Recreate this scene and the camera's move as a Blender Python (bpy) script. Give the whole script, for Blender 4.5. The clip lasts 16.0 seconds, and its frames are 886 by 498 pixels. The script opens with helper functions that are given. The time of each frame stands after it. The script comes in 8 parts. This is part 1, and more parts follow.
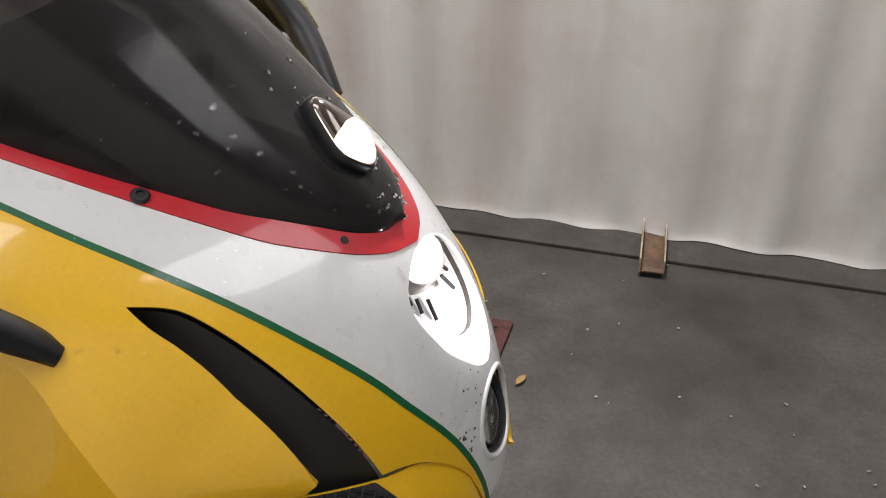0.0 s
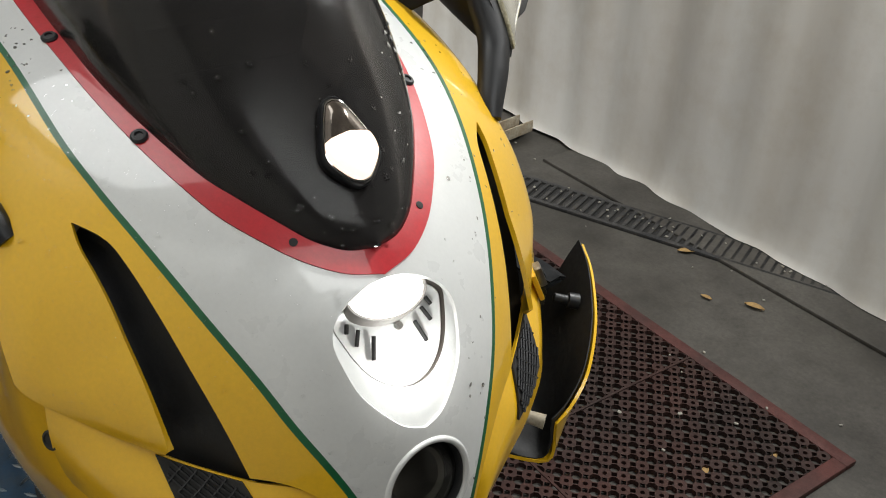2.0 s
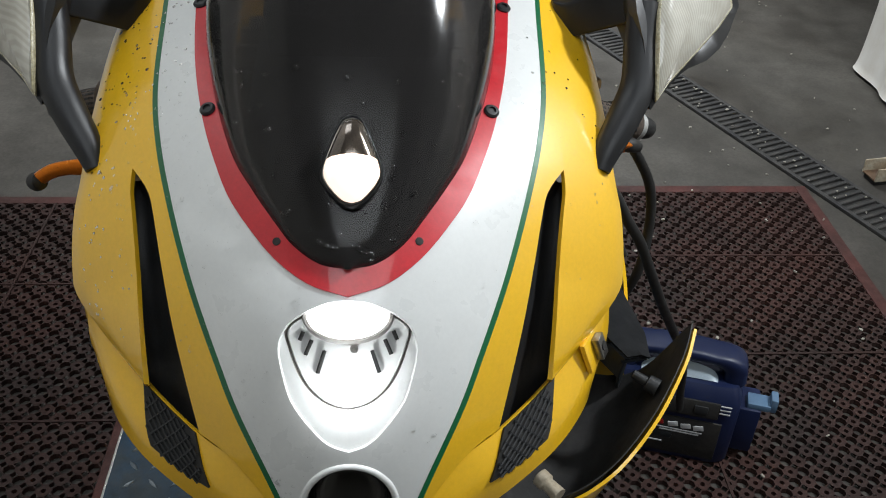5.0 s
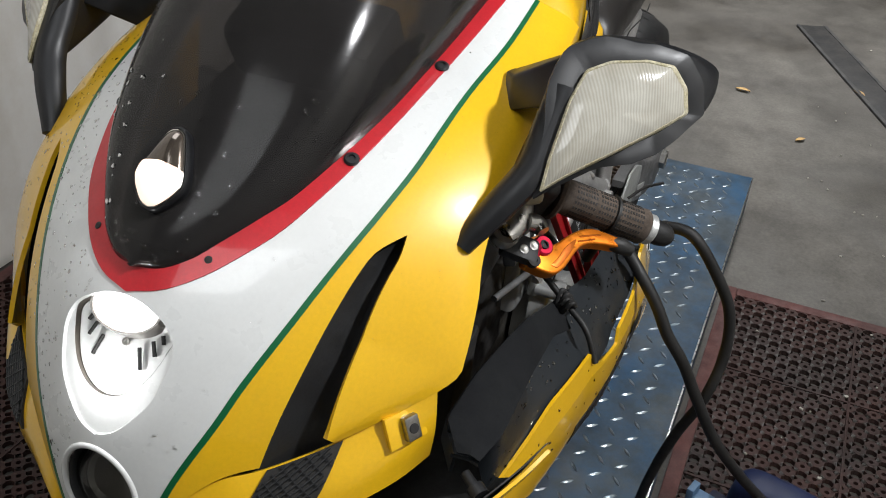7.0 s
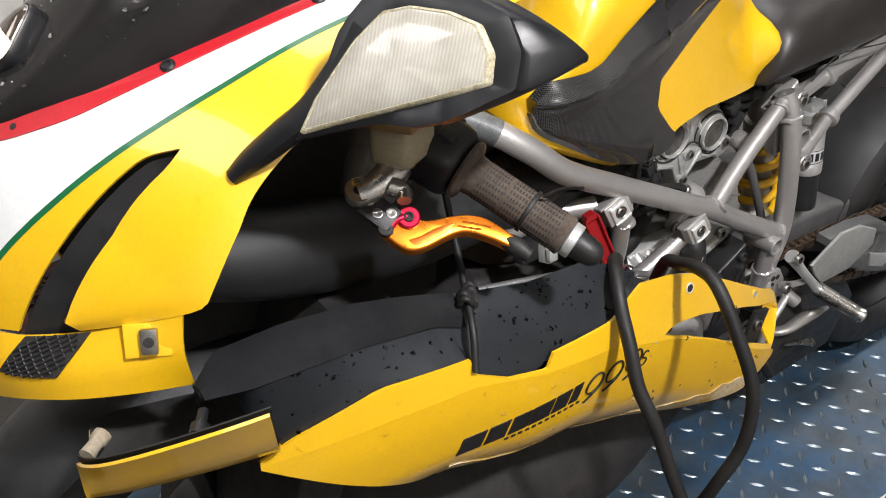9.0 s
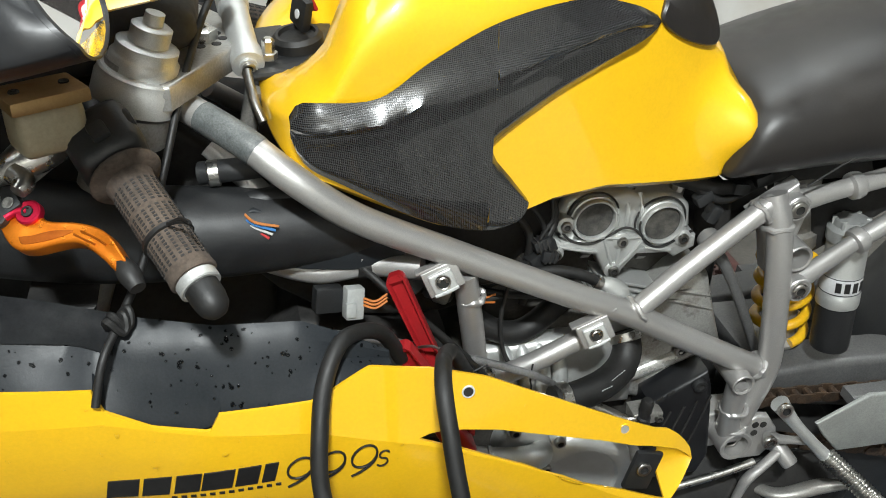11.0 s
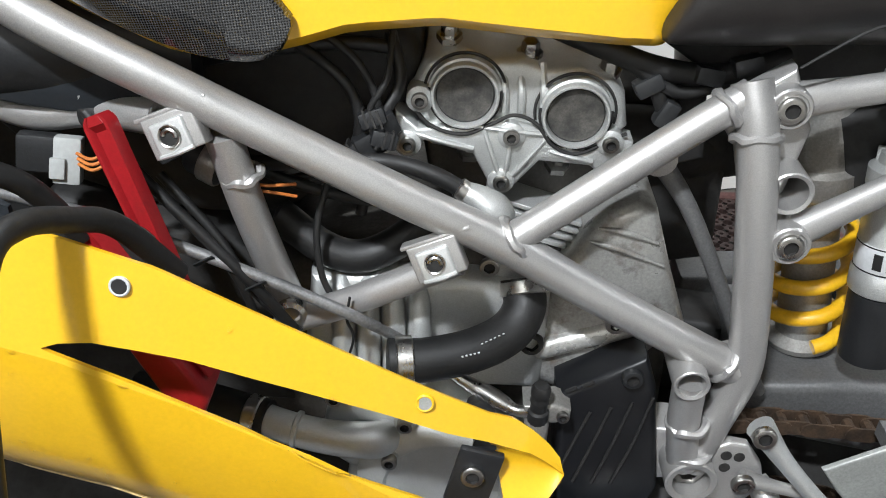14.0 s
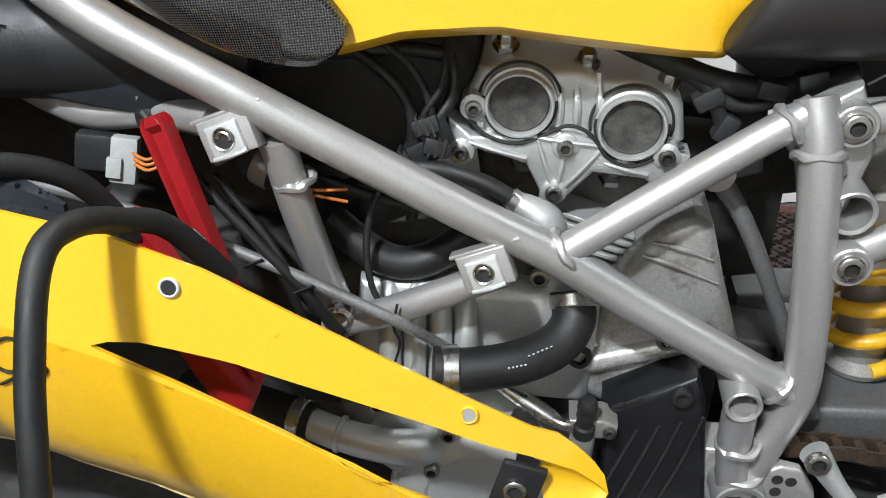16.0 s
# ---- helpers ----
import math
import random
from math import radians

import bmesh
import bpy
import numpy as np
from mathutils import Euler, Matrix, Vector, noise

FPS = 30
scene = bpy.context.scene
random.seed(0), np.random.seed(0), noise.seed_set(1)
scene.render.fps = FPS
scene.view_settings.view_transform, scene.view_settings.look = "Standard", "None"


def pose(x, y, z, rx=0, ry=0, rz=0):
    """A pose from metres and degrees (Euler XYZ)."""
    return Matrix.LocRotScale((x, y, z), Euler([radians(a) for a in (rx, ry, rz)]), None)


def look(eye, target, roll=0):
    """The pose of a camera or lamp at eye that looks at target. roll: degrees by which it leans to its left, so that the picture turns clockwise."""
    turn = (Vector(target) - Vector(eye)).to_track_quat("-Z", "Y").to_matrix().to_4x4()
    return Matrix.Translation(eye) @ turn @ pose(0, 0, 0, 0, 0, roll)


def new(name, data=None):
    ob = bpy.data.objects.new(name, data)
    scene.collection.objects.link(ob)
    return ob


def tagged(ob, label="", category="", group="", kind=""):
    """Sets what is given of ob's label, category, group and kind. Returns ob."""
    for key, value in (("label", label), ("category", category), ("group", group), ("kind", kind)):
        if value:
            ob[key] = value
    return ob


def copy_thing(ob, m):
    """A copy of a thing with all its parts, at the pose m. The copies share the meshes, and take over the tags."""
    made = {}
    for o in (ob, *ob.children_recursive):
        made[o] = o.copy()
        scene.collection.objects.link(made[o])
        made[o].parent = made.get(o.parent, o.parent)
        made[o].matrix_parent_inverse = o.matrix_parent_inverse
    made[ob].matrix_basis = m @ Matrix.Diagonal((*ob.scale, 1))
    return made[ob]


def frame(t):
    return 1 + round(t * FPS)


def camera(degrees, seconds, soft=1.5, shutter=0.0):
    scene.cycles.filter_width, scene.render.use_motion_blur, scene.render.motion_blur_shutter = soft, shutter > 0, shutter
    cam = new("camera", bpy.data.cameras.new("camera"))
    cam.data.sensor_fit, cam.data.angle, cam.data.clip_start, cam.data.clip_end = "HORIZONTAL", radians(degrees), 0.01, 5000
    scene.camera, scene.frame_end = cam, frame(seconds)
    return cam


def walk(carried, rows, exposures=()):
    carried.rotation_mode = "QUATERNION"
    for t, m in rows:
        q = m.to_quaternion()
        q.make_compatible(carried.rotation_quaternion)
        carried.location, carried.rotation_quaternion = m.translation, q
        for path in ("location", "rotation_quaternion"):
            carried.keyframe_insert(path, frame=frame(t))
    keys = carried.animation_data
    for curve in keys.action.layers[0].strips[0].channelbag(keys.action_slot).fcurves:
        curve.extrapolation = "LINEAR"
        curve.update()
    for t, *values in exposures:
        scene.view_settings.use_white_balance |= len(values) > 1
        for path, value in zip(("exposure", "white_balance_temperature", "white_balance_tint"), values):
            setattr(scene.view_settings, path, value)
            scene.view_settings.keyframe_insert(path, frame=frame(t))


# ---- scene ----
cam = camera(51.1, 16.0, 1.0)
PATH = [
    (0, (0.933, -0.537, 1.226), (0.428, 1.093, 0.183), -0.2),
    (0.5, (1.05, -0.509, 1.255), (0.319, 1.032, 0.21), 1.2),
    (1, (1.108, -0.452, 1.244), (0.105, 0.933, 0.207), 1.9),
    (1.5, (1.151, -0.358, 1.243), (-0.07, 0.841, 0.208), 1.7),
    (2, (1.194, -0.278, 1.225), (-0.189, 0.73, 0.19), 2.5),
    (2.5, (1.256, -0.208, 1.229), (-0.24, 0.6, 0.177), 3.1),
    (3, (1.294, -0.166, 1.266), (-0.263, 0.413, 0.153), 3.2),
    (3.2, (1.313, -0.142, 1.28), (-0.272, 0.316, 0.15), 2.0),
    (5.3, (1.228, 0.059, 1.285), (-0.402, 0.148, 0.129), 2.6),
    (5.5, (1.214, 0.089, 1.287), (-0.419, 0.136, 0.133), 2.5),
    (6, (1.197, 0.199, 1.301), (-0.435, 0.086, 0.151), 2.8),
    (6.5, (1.201, 0.31, 1.3), (-0.414, -0.064, 0.181), 3.1),
    (7, (1.163, 0.412, 1.292), (-0.39, -0.209, 0.196), 3.4),
    (7.5, (1.069, 0.522, 1.256), (-0.414, -0.289, 0.187), 3.7),
    (8, (0.996, 0.626, 1.247), (-0.373, -0.345, 0.16), 3.6),
    (8.2, (0.968, 0.697, 1.246), (-0.32, -0.366, 0.146), 2.8),
    (10.3, (0.511, 0.812, 1.207), (-0.149, -0.728, 0.115), 3.6),
    (10.5, (0.45, 0.828, 1.2), (-0.155, -0.735, 0.108), 3.6),
    (11, (0.31, 0.869, 1.188), (-0.106, -0.769, 0.118), 3.1),
    (11.5, (0.204, 0.833, 1.153), (-0.056, -0.839, 0.086), 2.9),
    (12, (0.12, 0.756, 1.088), (-0.049, -0.941, 0.044), 2.6),
    (12.5, (0.052, 0.709, 1.014), (-0.05, -0.988, -0.039), 2.3),
    (13, (-0.011, 0.7, 0.975), (-0.073, -0.995, -0.085), 2.4),
    (13.5, (-0.04, 0.701, 0.954), (-0.075, -1.001, -0.094), 2.6),
    (14, (-0.05, 0.699, 0.947), (-0.031, -1.004, -0.103), 2.5),
    (14.5, (-0.052, 0.693, 0.944), (0.006, -1.01, -0.104), 2.5),
    (15, (-0.055, 0.693, 0.945), (0.035, -1.01, -0.101), 2.4),
    (15.5, (-0.052, 0.693, 0.945), (0.057, -1.01, -0.099), 2.4),
    (16, (-0.052, 0.692, 0.948), (0.081, -1.006, -0.1), 2.3),
]
walk(cam, [(t, look(eye, target, roll)) for t, eye, target, roll in PATH],
     [(0.0, -0.08, 6500, 16), (1.0, -0.20, 6500, 14), (2.0, -0.42, 6500, 8), (3.0, -0.50, 6300, 9), (5.5, -0.60, 6100, 7), (6.5, -0.68, 6200, 8), (7.0, -0.56, 6300, 10), (7.5, -0.42, 6420, 15), (8.0, -0.13, 6550, 20), (10.5, 0.07, 6300, 3), (11.0, 0.12, 6250, 4), (12.0, 0.26, 6300, 7), (12.5, 0.27, 6350, 12), (13.2, 0.35, 6100, 9), (16.0, 0.39, 6000, 8)])

# ---- world and lights: a workshop hall, an unseen key lamp and added fill panels ----
FLOOR = -0.113
world = bpy.data.worlds.new("hall_light")
scene.world = world
world.use_nodes = True
world.node_tree.nodes["Background"].inputs["Color"].default_value = (0.93, 0.96, 1.0, 1)
world.node_tree.nodes["Background"].inputs["Strength"].default_value = 0.05
scene.view_settings.exposure = 0.0


def lamp(name, place, target, size, size_y, watts, colour, spread):
    data = bpy.data.lights.new(name, "AREA")
    data.shape, data.size, data.size_y, data.energy, data.color = "RECTANGLE", size, size_y, watts, colour
    data.spread = radians(spread)
    ob = new(name, data)
    ob.matrix_world = look(place, target)
    return ob


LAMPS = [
    # key lamp, placed by the direction of the cast shadows
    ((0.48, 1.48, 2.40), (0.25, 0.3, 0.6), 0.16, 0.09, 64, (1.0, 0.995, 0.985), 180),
    # unseen narrow-beamed lamp added to brighten the far floor
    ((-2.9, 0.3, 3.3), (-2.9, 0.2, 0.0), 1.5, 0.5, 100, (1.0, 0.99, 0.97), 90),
    # two unseen broad panels added as soft fill
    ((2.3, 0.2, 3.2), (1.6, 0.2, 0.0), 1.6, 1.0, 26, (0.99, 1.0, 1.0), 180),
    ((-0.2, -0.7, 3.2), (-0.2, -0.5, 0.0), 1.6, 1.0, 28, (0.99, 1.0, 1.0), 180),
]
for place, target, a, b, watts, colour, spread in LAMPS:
    lamp("unseen_lamp", place, target, a, b, watts, colour, spread)
# point lamp added just in front of the bezel to overexpose it
bulb = bpy.data.lights.new("bezel_fill_lamp", "POINT")
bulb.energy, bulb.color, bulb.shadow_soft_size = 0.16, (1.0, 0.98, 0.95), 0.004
new("bezel_fill_lamp", bulb).location = (0.7946, 0.0, 0.8396)



# ---- materials ----
def material(name):
    m = bpy.data.materials.new(name)
    m.use_nodes = True
    nt = m.node_tree
    return m, nt, nt.nodes["Principled BSDF"]


def put(nt, kind, links=(), **values):
    """A node with its values; links: (input name, output socket)."""
    n = nt.nodes.new(kind)
    for key, value in values.items():
        if key in n.inputs:
            n.inputs[key].default_value = value
        else:
            setattr(n, key, value)
    for key, socket in links:
        nt.links.new(socket, n.inputs[key])
    return n


def coords(nt):
    return nt.nodes.new("ShaderNodeTexCoord").outputs["Object"]


def cloud(nt, scale, detail=4.0, rough=0.55, vector=None):
    n = put(nt, "ShaderNodeTexNoise", Scale=scale, Detail=detail, Roughness=rough)
    nt.links.new(vector if vector is not None else coords(nt), n.inputs["Vector"])
    return n.outputs["Fac"]


def ramp(nt, fac, a, b, lo=0.35, hi=0.65):
    n = nt.nodes.new("ShaderNodeValToRGB")
    n.color_ramp.elements[0].position, n.color_ramp.elements[1].position = lo, hi
    n.color_ramp.elements[0].color, n.color_ramp.elements[1].color = (*a, 1), (*b, 1)
    nt.links.new(fac, n.inputs["Fac"])
    return n.outputs["Color"]


def mix(nt, fac, a, b, mode="MIX"):
    n = nt.nodes.new("ShaderNodeMix")
    n.data_type, n.blend_type = "RGBA", mode
    for key, value in ((0, fac), (6, a), (7, b)):
        if isinstance(value, (float, int)):
            n.inputs[key].default_value = value
        elif isinstance(value, tuple):
            n.inputs[key].default_value = (*value, 1)
        else:
            nt.links.new(value, n.inputs[key])
    return n.outputs[2]


def relief(nt, bsdf, height, strength, distance=0.001):
    n = put(nt, "ShaderNodeBump", Strength=strength, Distance=distance)
    nt.links.new(height, n.inputs["Height"])
    nt.links.new(n.outputs["Normal"], bsdf.inputs["Normal"])
    return n


def stuff(name, a, b, rough=0.5, metal=0.0, broad=6.0, fine=150.0, grain=0.25, bump=0.15, coat=0.0, rough_to=None, spec=0.5):
    """A surface with broad patches from colour a to colour b, a fine grain and a fine relief."""
    m, nt, bsdf = material(name)
    patch = ramp(nt, cloud(nt, broad, 6.0), a, b)
    fleck = cloud(nt, fine, 3.0, 0.7)
    shade = ramp(nt, fleck, (1 - grain,) * 3, (1 + 0.3 * grain,) * 3, 0.3, 0.7)
    nt.links.new(mix(nt, 1.0, patch, shade, "MULTIPLY"), bsdf.inputs["Base Color"])
    wear = ramp(nt, cloud(nt, broad * 4, 5.0), (rough,) * 3, (rough_to or min(1.0, rough * 1.35),) * 3)
    nt.links.new(wear, bsdf.inputs["Roughness"])
    bsdf.inputs["Metallic"].default_value = metal
    bsdf.inputs["Coat Weight"].default_value = coat
    bsdf.inputs["Coat Roughness"].default_value = 0.06
    bsdf.inputs["Specular IOR Level"].default_value = spec
    if bump:
        relief(nt, bsdf, fleck, bump)
    return m


YELLOW = stuff("yellow_lacquer", (0.88, 0.515, 0.010), (0.85, 0.490, 0.009), 0.30, broad=5, fine=300, grain=0.06, bump=0.02, coat=0.9)
WHITE = stuff("white_lacquer", (0.77, 0.78, 0.77), (0.70, 0.71, 0.70), 0.26, broad=7, fine=260, grain=0.03, bump=0.0, coat=0.8)
RED = stuff("red_decal", (0.56, 0.012, 0.022), (0.50, 0.010, 0.018), 0.35, broad=20, fine=300, grain=0.12, bump=0.04, coat=0.5)
GREEN = stuff("green_decal", (0.003, 0.125, 0.042), (0.002, 0.105, 0.034), 0.35, broad=30, fine=300, grain=0.1, bump=0.03, coat=0.4)
BLACK = stuff("black_plastic", (0.012, 0.0125, 0.014), (0.019, 0.020, 0.021), 0.42, broad=12, fine=420, grain=0.3, bump=0.2)
SATIN = stuff("satin_black_housing", (0.006, 0.0065, 0.008), (0.009, 0.0095, 0.011), 0.36, broad=10, fine=500, grain=0.15, bump=0.05)
RUBBER = stuff("black_rubber", (0.008, 0.008, 0.008), (0.015, 0.0145, 0.014), 0.48, broad=15, fine=300, grain=0.3, bump=0.2)
# grimy parts, and the shade of holes, slots and sockets as colour
DARK = stuff("grime_and_shade_black", (0.012, 0.012, 0.012), (0.027, 0.025, 0.023), 0.6, broad=14, fine=160, grain=0.4, bump=0.3)
LINER = stuff("matt_grey_liner", (0.016, 0.019, 0.022), (0.024, 0.027, 0.031), 0.34, broad=9, fine=500, grain=0.2, bump=0.12, spec=0.22)
SEAT = stuff("seat_vinyl", (0.020, 0.0185, 0.018), (0.028, 0.025, 0.023), 0.31, broad=12, fine=600, grain=0.2, bump=0.12)
FRAME = stuff("silver_frame_paint", (0.54, 0.53, 0.515), (0.47, 0.46, 0.45), 0.31, metal=0.62, broad=9, fine=1300, grain=0.26, bump=0.16)
CAST = stuff("cast_aluminium", (0.66, 0.67, 0.66), (0.54, 0.55, 0.535), 0.33, metal=0.62, broad=16, fine=1200, grain=0.25, bump=0.3)
COVER = stuff("grey_engine_paint", (0.40, 0.40, 0.385), (0.29, 0.275, 0.25), 0.30, metal=0.55, broad=11, fine=420, grain=0.25, bump=0.25)
ALLOY = stuff("machined_alloy", (0.62, 0.61, 0.58), (0.52, 0.51, 0.49), 0.25, metal=1.0, broad=20, fine=500, grain=0.15, bump=0.06)
STEEL = stuff("bolt_steel", (0.42, 0.41, 0.39), (0.30, 0.29, 0.27), 0.28, metal=1.0, broad=60, fine=500, grain=0.2, bump=0.1)
GREYSWING = stuff("grey_swingarm_paint", (0.15, 0.15, 0.15), (0.11, 0.11, 0.11), 0.42, metal=0.3, broad=9, fine=420, grain=0.3, bump=0.2)
SPRING = stuff("yellow_spring_paint", (0.82, 0.48, 0.012), (0.74, 0.40, 0.008), 0.35, broad=30, fine=200, grain=0.15, bump=0.05, coat=0.4)
ORANGE = stuff("orange_anodised", (0.80, 0.24, 0.015), (0.72, 0.19, 0.01), 0.27, metal=0.75, broad=30, fine=500, grain=0.1, bump=0.03)
REDANO = stuff("red_anodised", (0.55, 0.01, 0.05), (0.45, 0.008, 0.035), 0.28, metal=0.7, broad=30, fine=500, grain=0.1, bump=0.03)
BRONZE = stuff("bronze_anodised", (0.42, 0.28, 0.13), (0.36, 0.23, 0.10), 0.35, metal=0.8, broad=25, fine=400, grain=0.15, bump=0.05)
GRIP = stuff("dusty_brown_rubber", (0.105, 0.078, 0.058), (0.065, 0.050, 0.040), 0.75, broad=25, fine=300, grain=0.35, bump=0.3)
TYRE = stuff("tyre_rubber", (0.010, 0.010, 0.0105), (0.016, 0.0155, 0.015), 0.5, broad=8, fine=260, grain=0.3, bump=0.3)
CHAIN = stuff("rusty_chain", (0.13, 0.085, 0.055), (0.06, 0.045, 0.035), 0.45, metal=0.6, broad=60, fine=500, grain=0.3, bump=0.2)
RUSTGOLD = stuff("gold_rusty_sprocket", (0.42, 0.20, 0.06), (0.22, 0.10, 0.035), 0.45, metal=0.7, broad=30, fine=400, grain=0.3, bump=0.2)
BLUEBOX = stuff("dark_blue_plastic", (0.005, 0.011, 0.048), (0.007, 0.015, 0.06), 0.38, broad=9, fine=400, grain=0.2, bump=0.12)
CLIPRED = stuff("red_clamp_plastic", (0.33, 0.011, 0.015), (0.26, 0.009, 0.012), 0.34, broad=20, fine=300, grain=0.15, bump=0.05)
CREAM = stuff("cream_painted_steel", (0.52, 0.48, 0.38), (0.34, 0.25, 0.15), 0.55, broad=14, fine=120, grain=0.35, bump=0.25)
IRON = stuff("dirty_cast_iron", (0.040, 0.040, 0.042), (0.075, 0.072, 0.068), 0.6, metal=0.3, broad=14, fine=180, grain=0.4, bump=0.4)
NYLON = stuff("white_nylon", (0.42, 0.43, 0.42), (0.34, 0.35, 0.34), 0.45, broad=30, fine=300, grain=0.1, bump=0.05)
PRINT = stuff("black_print", (0.010, 0.010, 0.010), (0.014, 0.014, 0.014), 0.4, broad=30, fine=300, grain=0.1, bump=0.0)
PALE = stuff("pale_print", (0.60, 0.61, 0.62), (0.52, 0.53, 0.54), 0.45, broad=30, fine=300, grain=0.1, bump=0.0)
LEAF = stuff("dry_leaf", (0.42, 0.27, 0.10), (0.30, 0.19, 0.08), 0.7, broad=60, fine=400, grain=0.3, bump=0.2)
PEBBLE = stuff("pale_grit", (0.42, 0.40, 0.35), (0.28, 0.26, 0.22), 0.8, broad=60, fine=300, grain=0.3, bump=0.2)
WALLPAINT = stuff("pale_bounce_wall", (0.56, 0.55, 0.53), (0.46, 0.45, 0.43), 0.85, broad=1.5, fine=40, grain=0.2, bump=0.3)
AMBERWIRE = stuff("orange_wire", (0.55, 0.18, 0.03), (0.5, 0.15, 0.03), 0.5, broad=40, fine=300, grain=0.1, bump=0.0)


def oil_stained():
    """Grey engine paint with brown oil stains and dull patches."""
    m = stuff("oil_stained_paint", (0.52, 0.52, 0.50), (0.38, 0.375, 0.355), 0.27, metal=0.5, broad=11, fine=420, grain=0.25, bump=0.2)
    nt = m.node_tree
    bsdf = next(n for n in nt.nodes if n.type == "BSDF_PRINCIPLED")
    paint = bsdf.inputs["Base Color"].links[0].from_socket
    brown = ramp(nt, cloud(nt, 26, 7.0, 0.65), (0.0,) * 3, (0.8,) * 3, 0.55, 0.70)
    tone = ramp(nt, cloud(nt, 70, 4.0), (0.13, 0.075, 0.035), (0.045, 0.036, 0.028))
    nt.links.new(mix(nt, brown, paint, tone), bsdf.inputs["Base Color"])
    return m


def concrete():
    m, nt, bsdf = material("oily_concrete")
    broad = ramp(nt, cloud(nt, 1.1, 8.0, 0.62), (0.050, 0.046, 0.040), (0.105, 0.097, 0.085), 0.34, 0.68)
    stain = ramp(nt, cloud(nt, 5.5, 7.0, 0.65), (0.62, 0.61, 0.60), (1.0, 1.0, 1.0), 0.36, 0.60)
    fleck = cloud(nt, 90, 5.0, 0.75)
    grit = ramp(nt, fleck, (0.72, 0.72, 0.72), (1.18, 1.17, 1.15), 0.3, 0.7)
    nt.links.new(mix(nt, 1.0, mix(nt, 1.0, broad, stain, "MULTIPLY"), grit, "MULTIPLY"), bsdf.inputs["Base Color"])
    nt.links.new(ramp(nt, cloud(nt, 2.3, 6.0), (0.42,) * 3, (0.80,) * 3, 0.35, 0.62), bsdf.inputs["Roughness"])
    relief(nt, bsdf, fleck, 0.35, 0.002)
    return m


def canvas(name, a, b):
    m, nt, bsdf = material(name)
    streak = put(nt, "ShaderNodeMapping", links=[("Vector", coords(nt))])
    streak.inputs["Scale"].default_value = (5.0, 5.0, 0.55)
    patch = ramp(nt, cloud(nt, 0.9, 4.0, 0.5, streak.outputs["Vector"]), a, b, 0.28, 0.60)
    dirt = ramp(nt, cloud(nt, 7.0, 8.0, 0.7), (0.91, 0.89, 0.86), (1.0, 1.0, 1.0), 0.3, 0.55)
    nt.links.new(mix(nt, 1.0, patch, dirt, "MULTIPLY"), bsdf.inputs["Base Color"])
    bsdf.inputs["Roughness"].default_value = 0.72
    weave = cloud(nt, 420, 2.0, 0.6)
    long = put(nt, "ShaderNodeMapping", links=[("Vector", coords(nt))])
    long.inputs["Scale"].default_value = (9.0, 9.0, 0.9)
    crease = cloud(nt, 1.3, 4.0, 0.55, long.outputs["Vector"])
    n = put(nt, "ShaderNodeBump", Strength=0.35, Distance=0.008, links=[("Height", crease)])
    n2 = put(nt, "ShaderNodeBump", Strength=0.2, Distance=0.0006, links=[("Height", weave), ("Normal", n.outputs["Normal"])])
    nt.links.new(n2.outputs["Normal"], bsdf.inputs["Normal"])
    return m


def carbon():
    """Twill weave: two sets of tows that cross, under clear lacquer."""
    m, nt, bsdf = material("carbon_weave")
    turn = put(nt, "ShaderNodeMapping", links=[("Vector", coords(nt))])
    turn.inputs["Rotation"].default_value = (0.0, radians(38), 0.0)
    turn.inputs["Scale"].default_value = (1.0, 0.0, 1.0)
    check = put(nt, "ShaderNodeTexChecker", Scale=860.0, Color1=(0.003, 0.003, 0.0035, 1), Color2=(0.085, 0.085, 0.087, 1), links=[("Vector", turn.outputs["Vector"])])
    nt.links.new(mix(nt, 0.18, check.outputs["Color"], ramp(nt, cloud(nt, 30, 4), (0.008,) * 3, (0.05,) * 3)), bsdf.inputs["Base Color"])
    bsdf.inputs["Roughness"].default_value = 0.24
    bsdf.inputs["Metallic"].default_value = 0.35
    bsdf.inputs["Coat Weight"].default_value = 1.0
    bsdf.inputs["Coat Roughness"].default_value = 0.05
    relief(nt, bsdf, check.outputs["Fac"], 0.10, 0.0004)
    return m


def tread_steel():
    m, nt, bsdf = material("blue_worn_tread_plate")
    paint = ramp(nt, cloud(nt, 6.5, 8.0, 0.7), (0.047, 0.064, 0.078), (0.011, 0.062, 0.135), 0.40, 0.66)
    dirt = ramp(nt, cloud(nt, 9.0, 7.0, 0.7), (0.42, 0.42, 0.40), (1.0, 1.0, 1.0), 0.34, 0.58)
    fleck = cloud(nt, 260, 3.0, 0.7)
    nt.links.new(mix(nt, 1.0, paint, dirt, "MULTIPLY"), bsdf.inputs["Base Color"])
    nt.links.new(ramp(nt, cloud(nt, 5.0, 5.0), (0.45,) * 3, (0.70,) * 3), bsdf.inputs["Roughness"])
    bsdf.inputs["Metallic"].default_value = 0.05
    relief(nt, bsdf, fleck, 0.2, 0.0008)
    return m


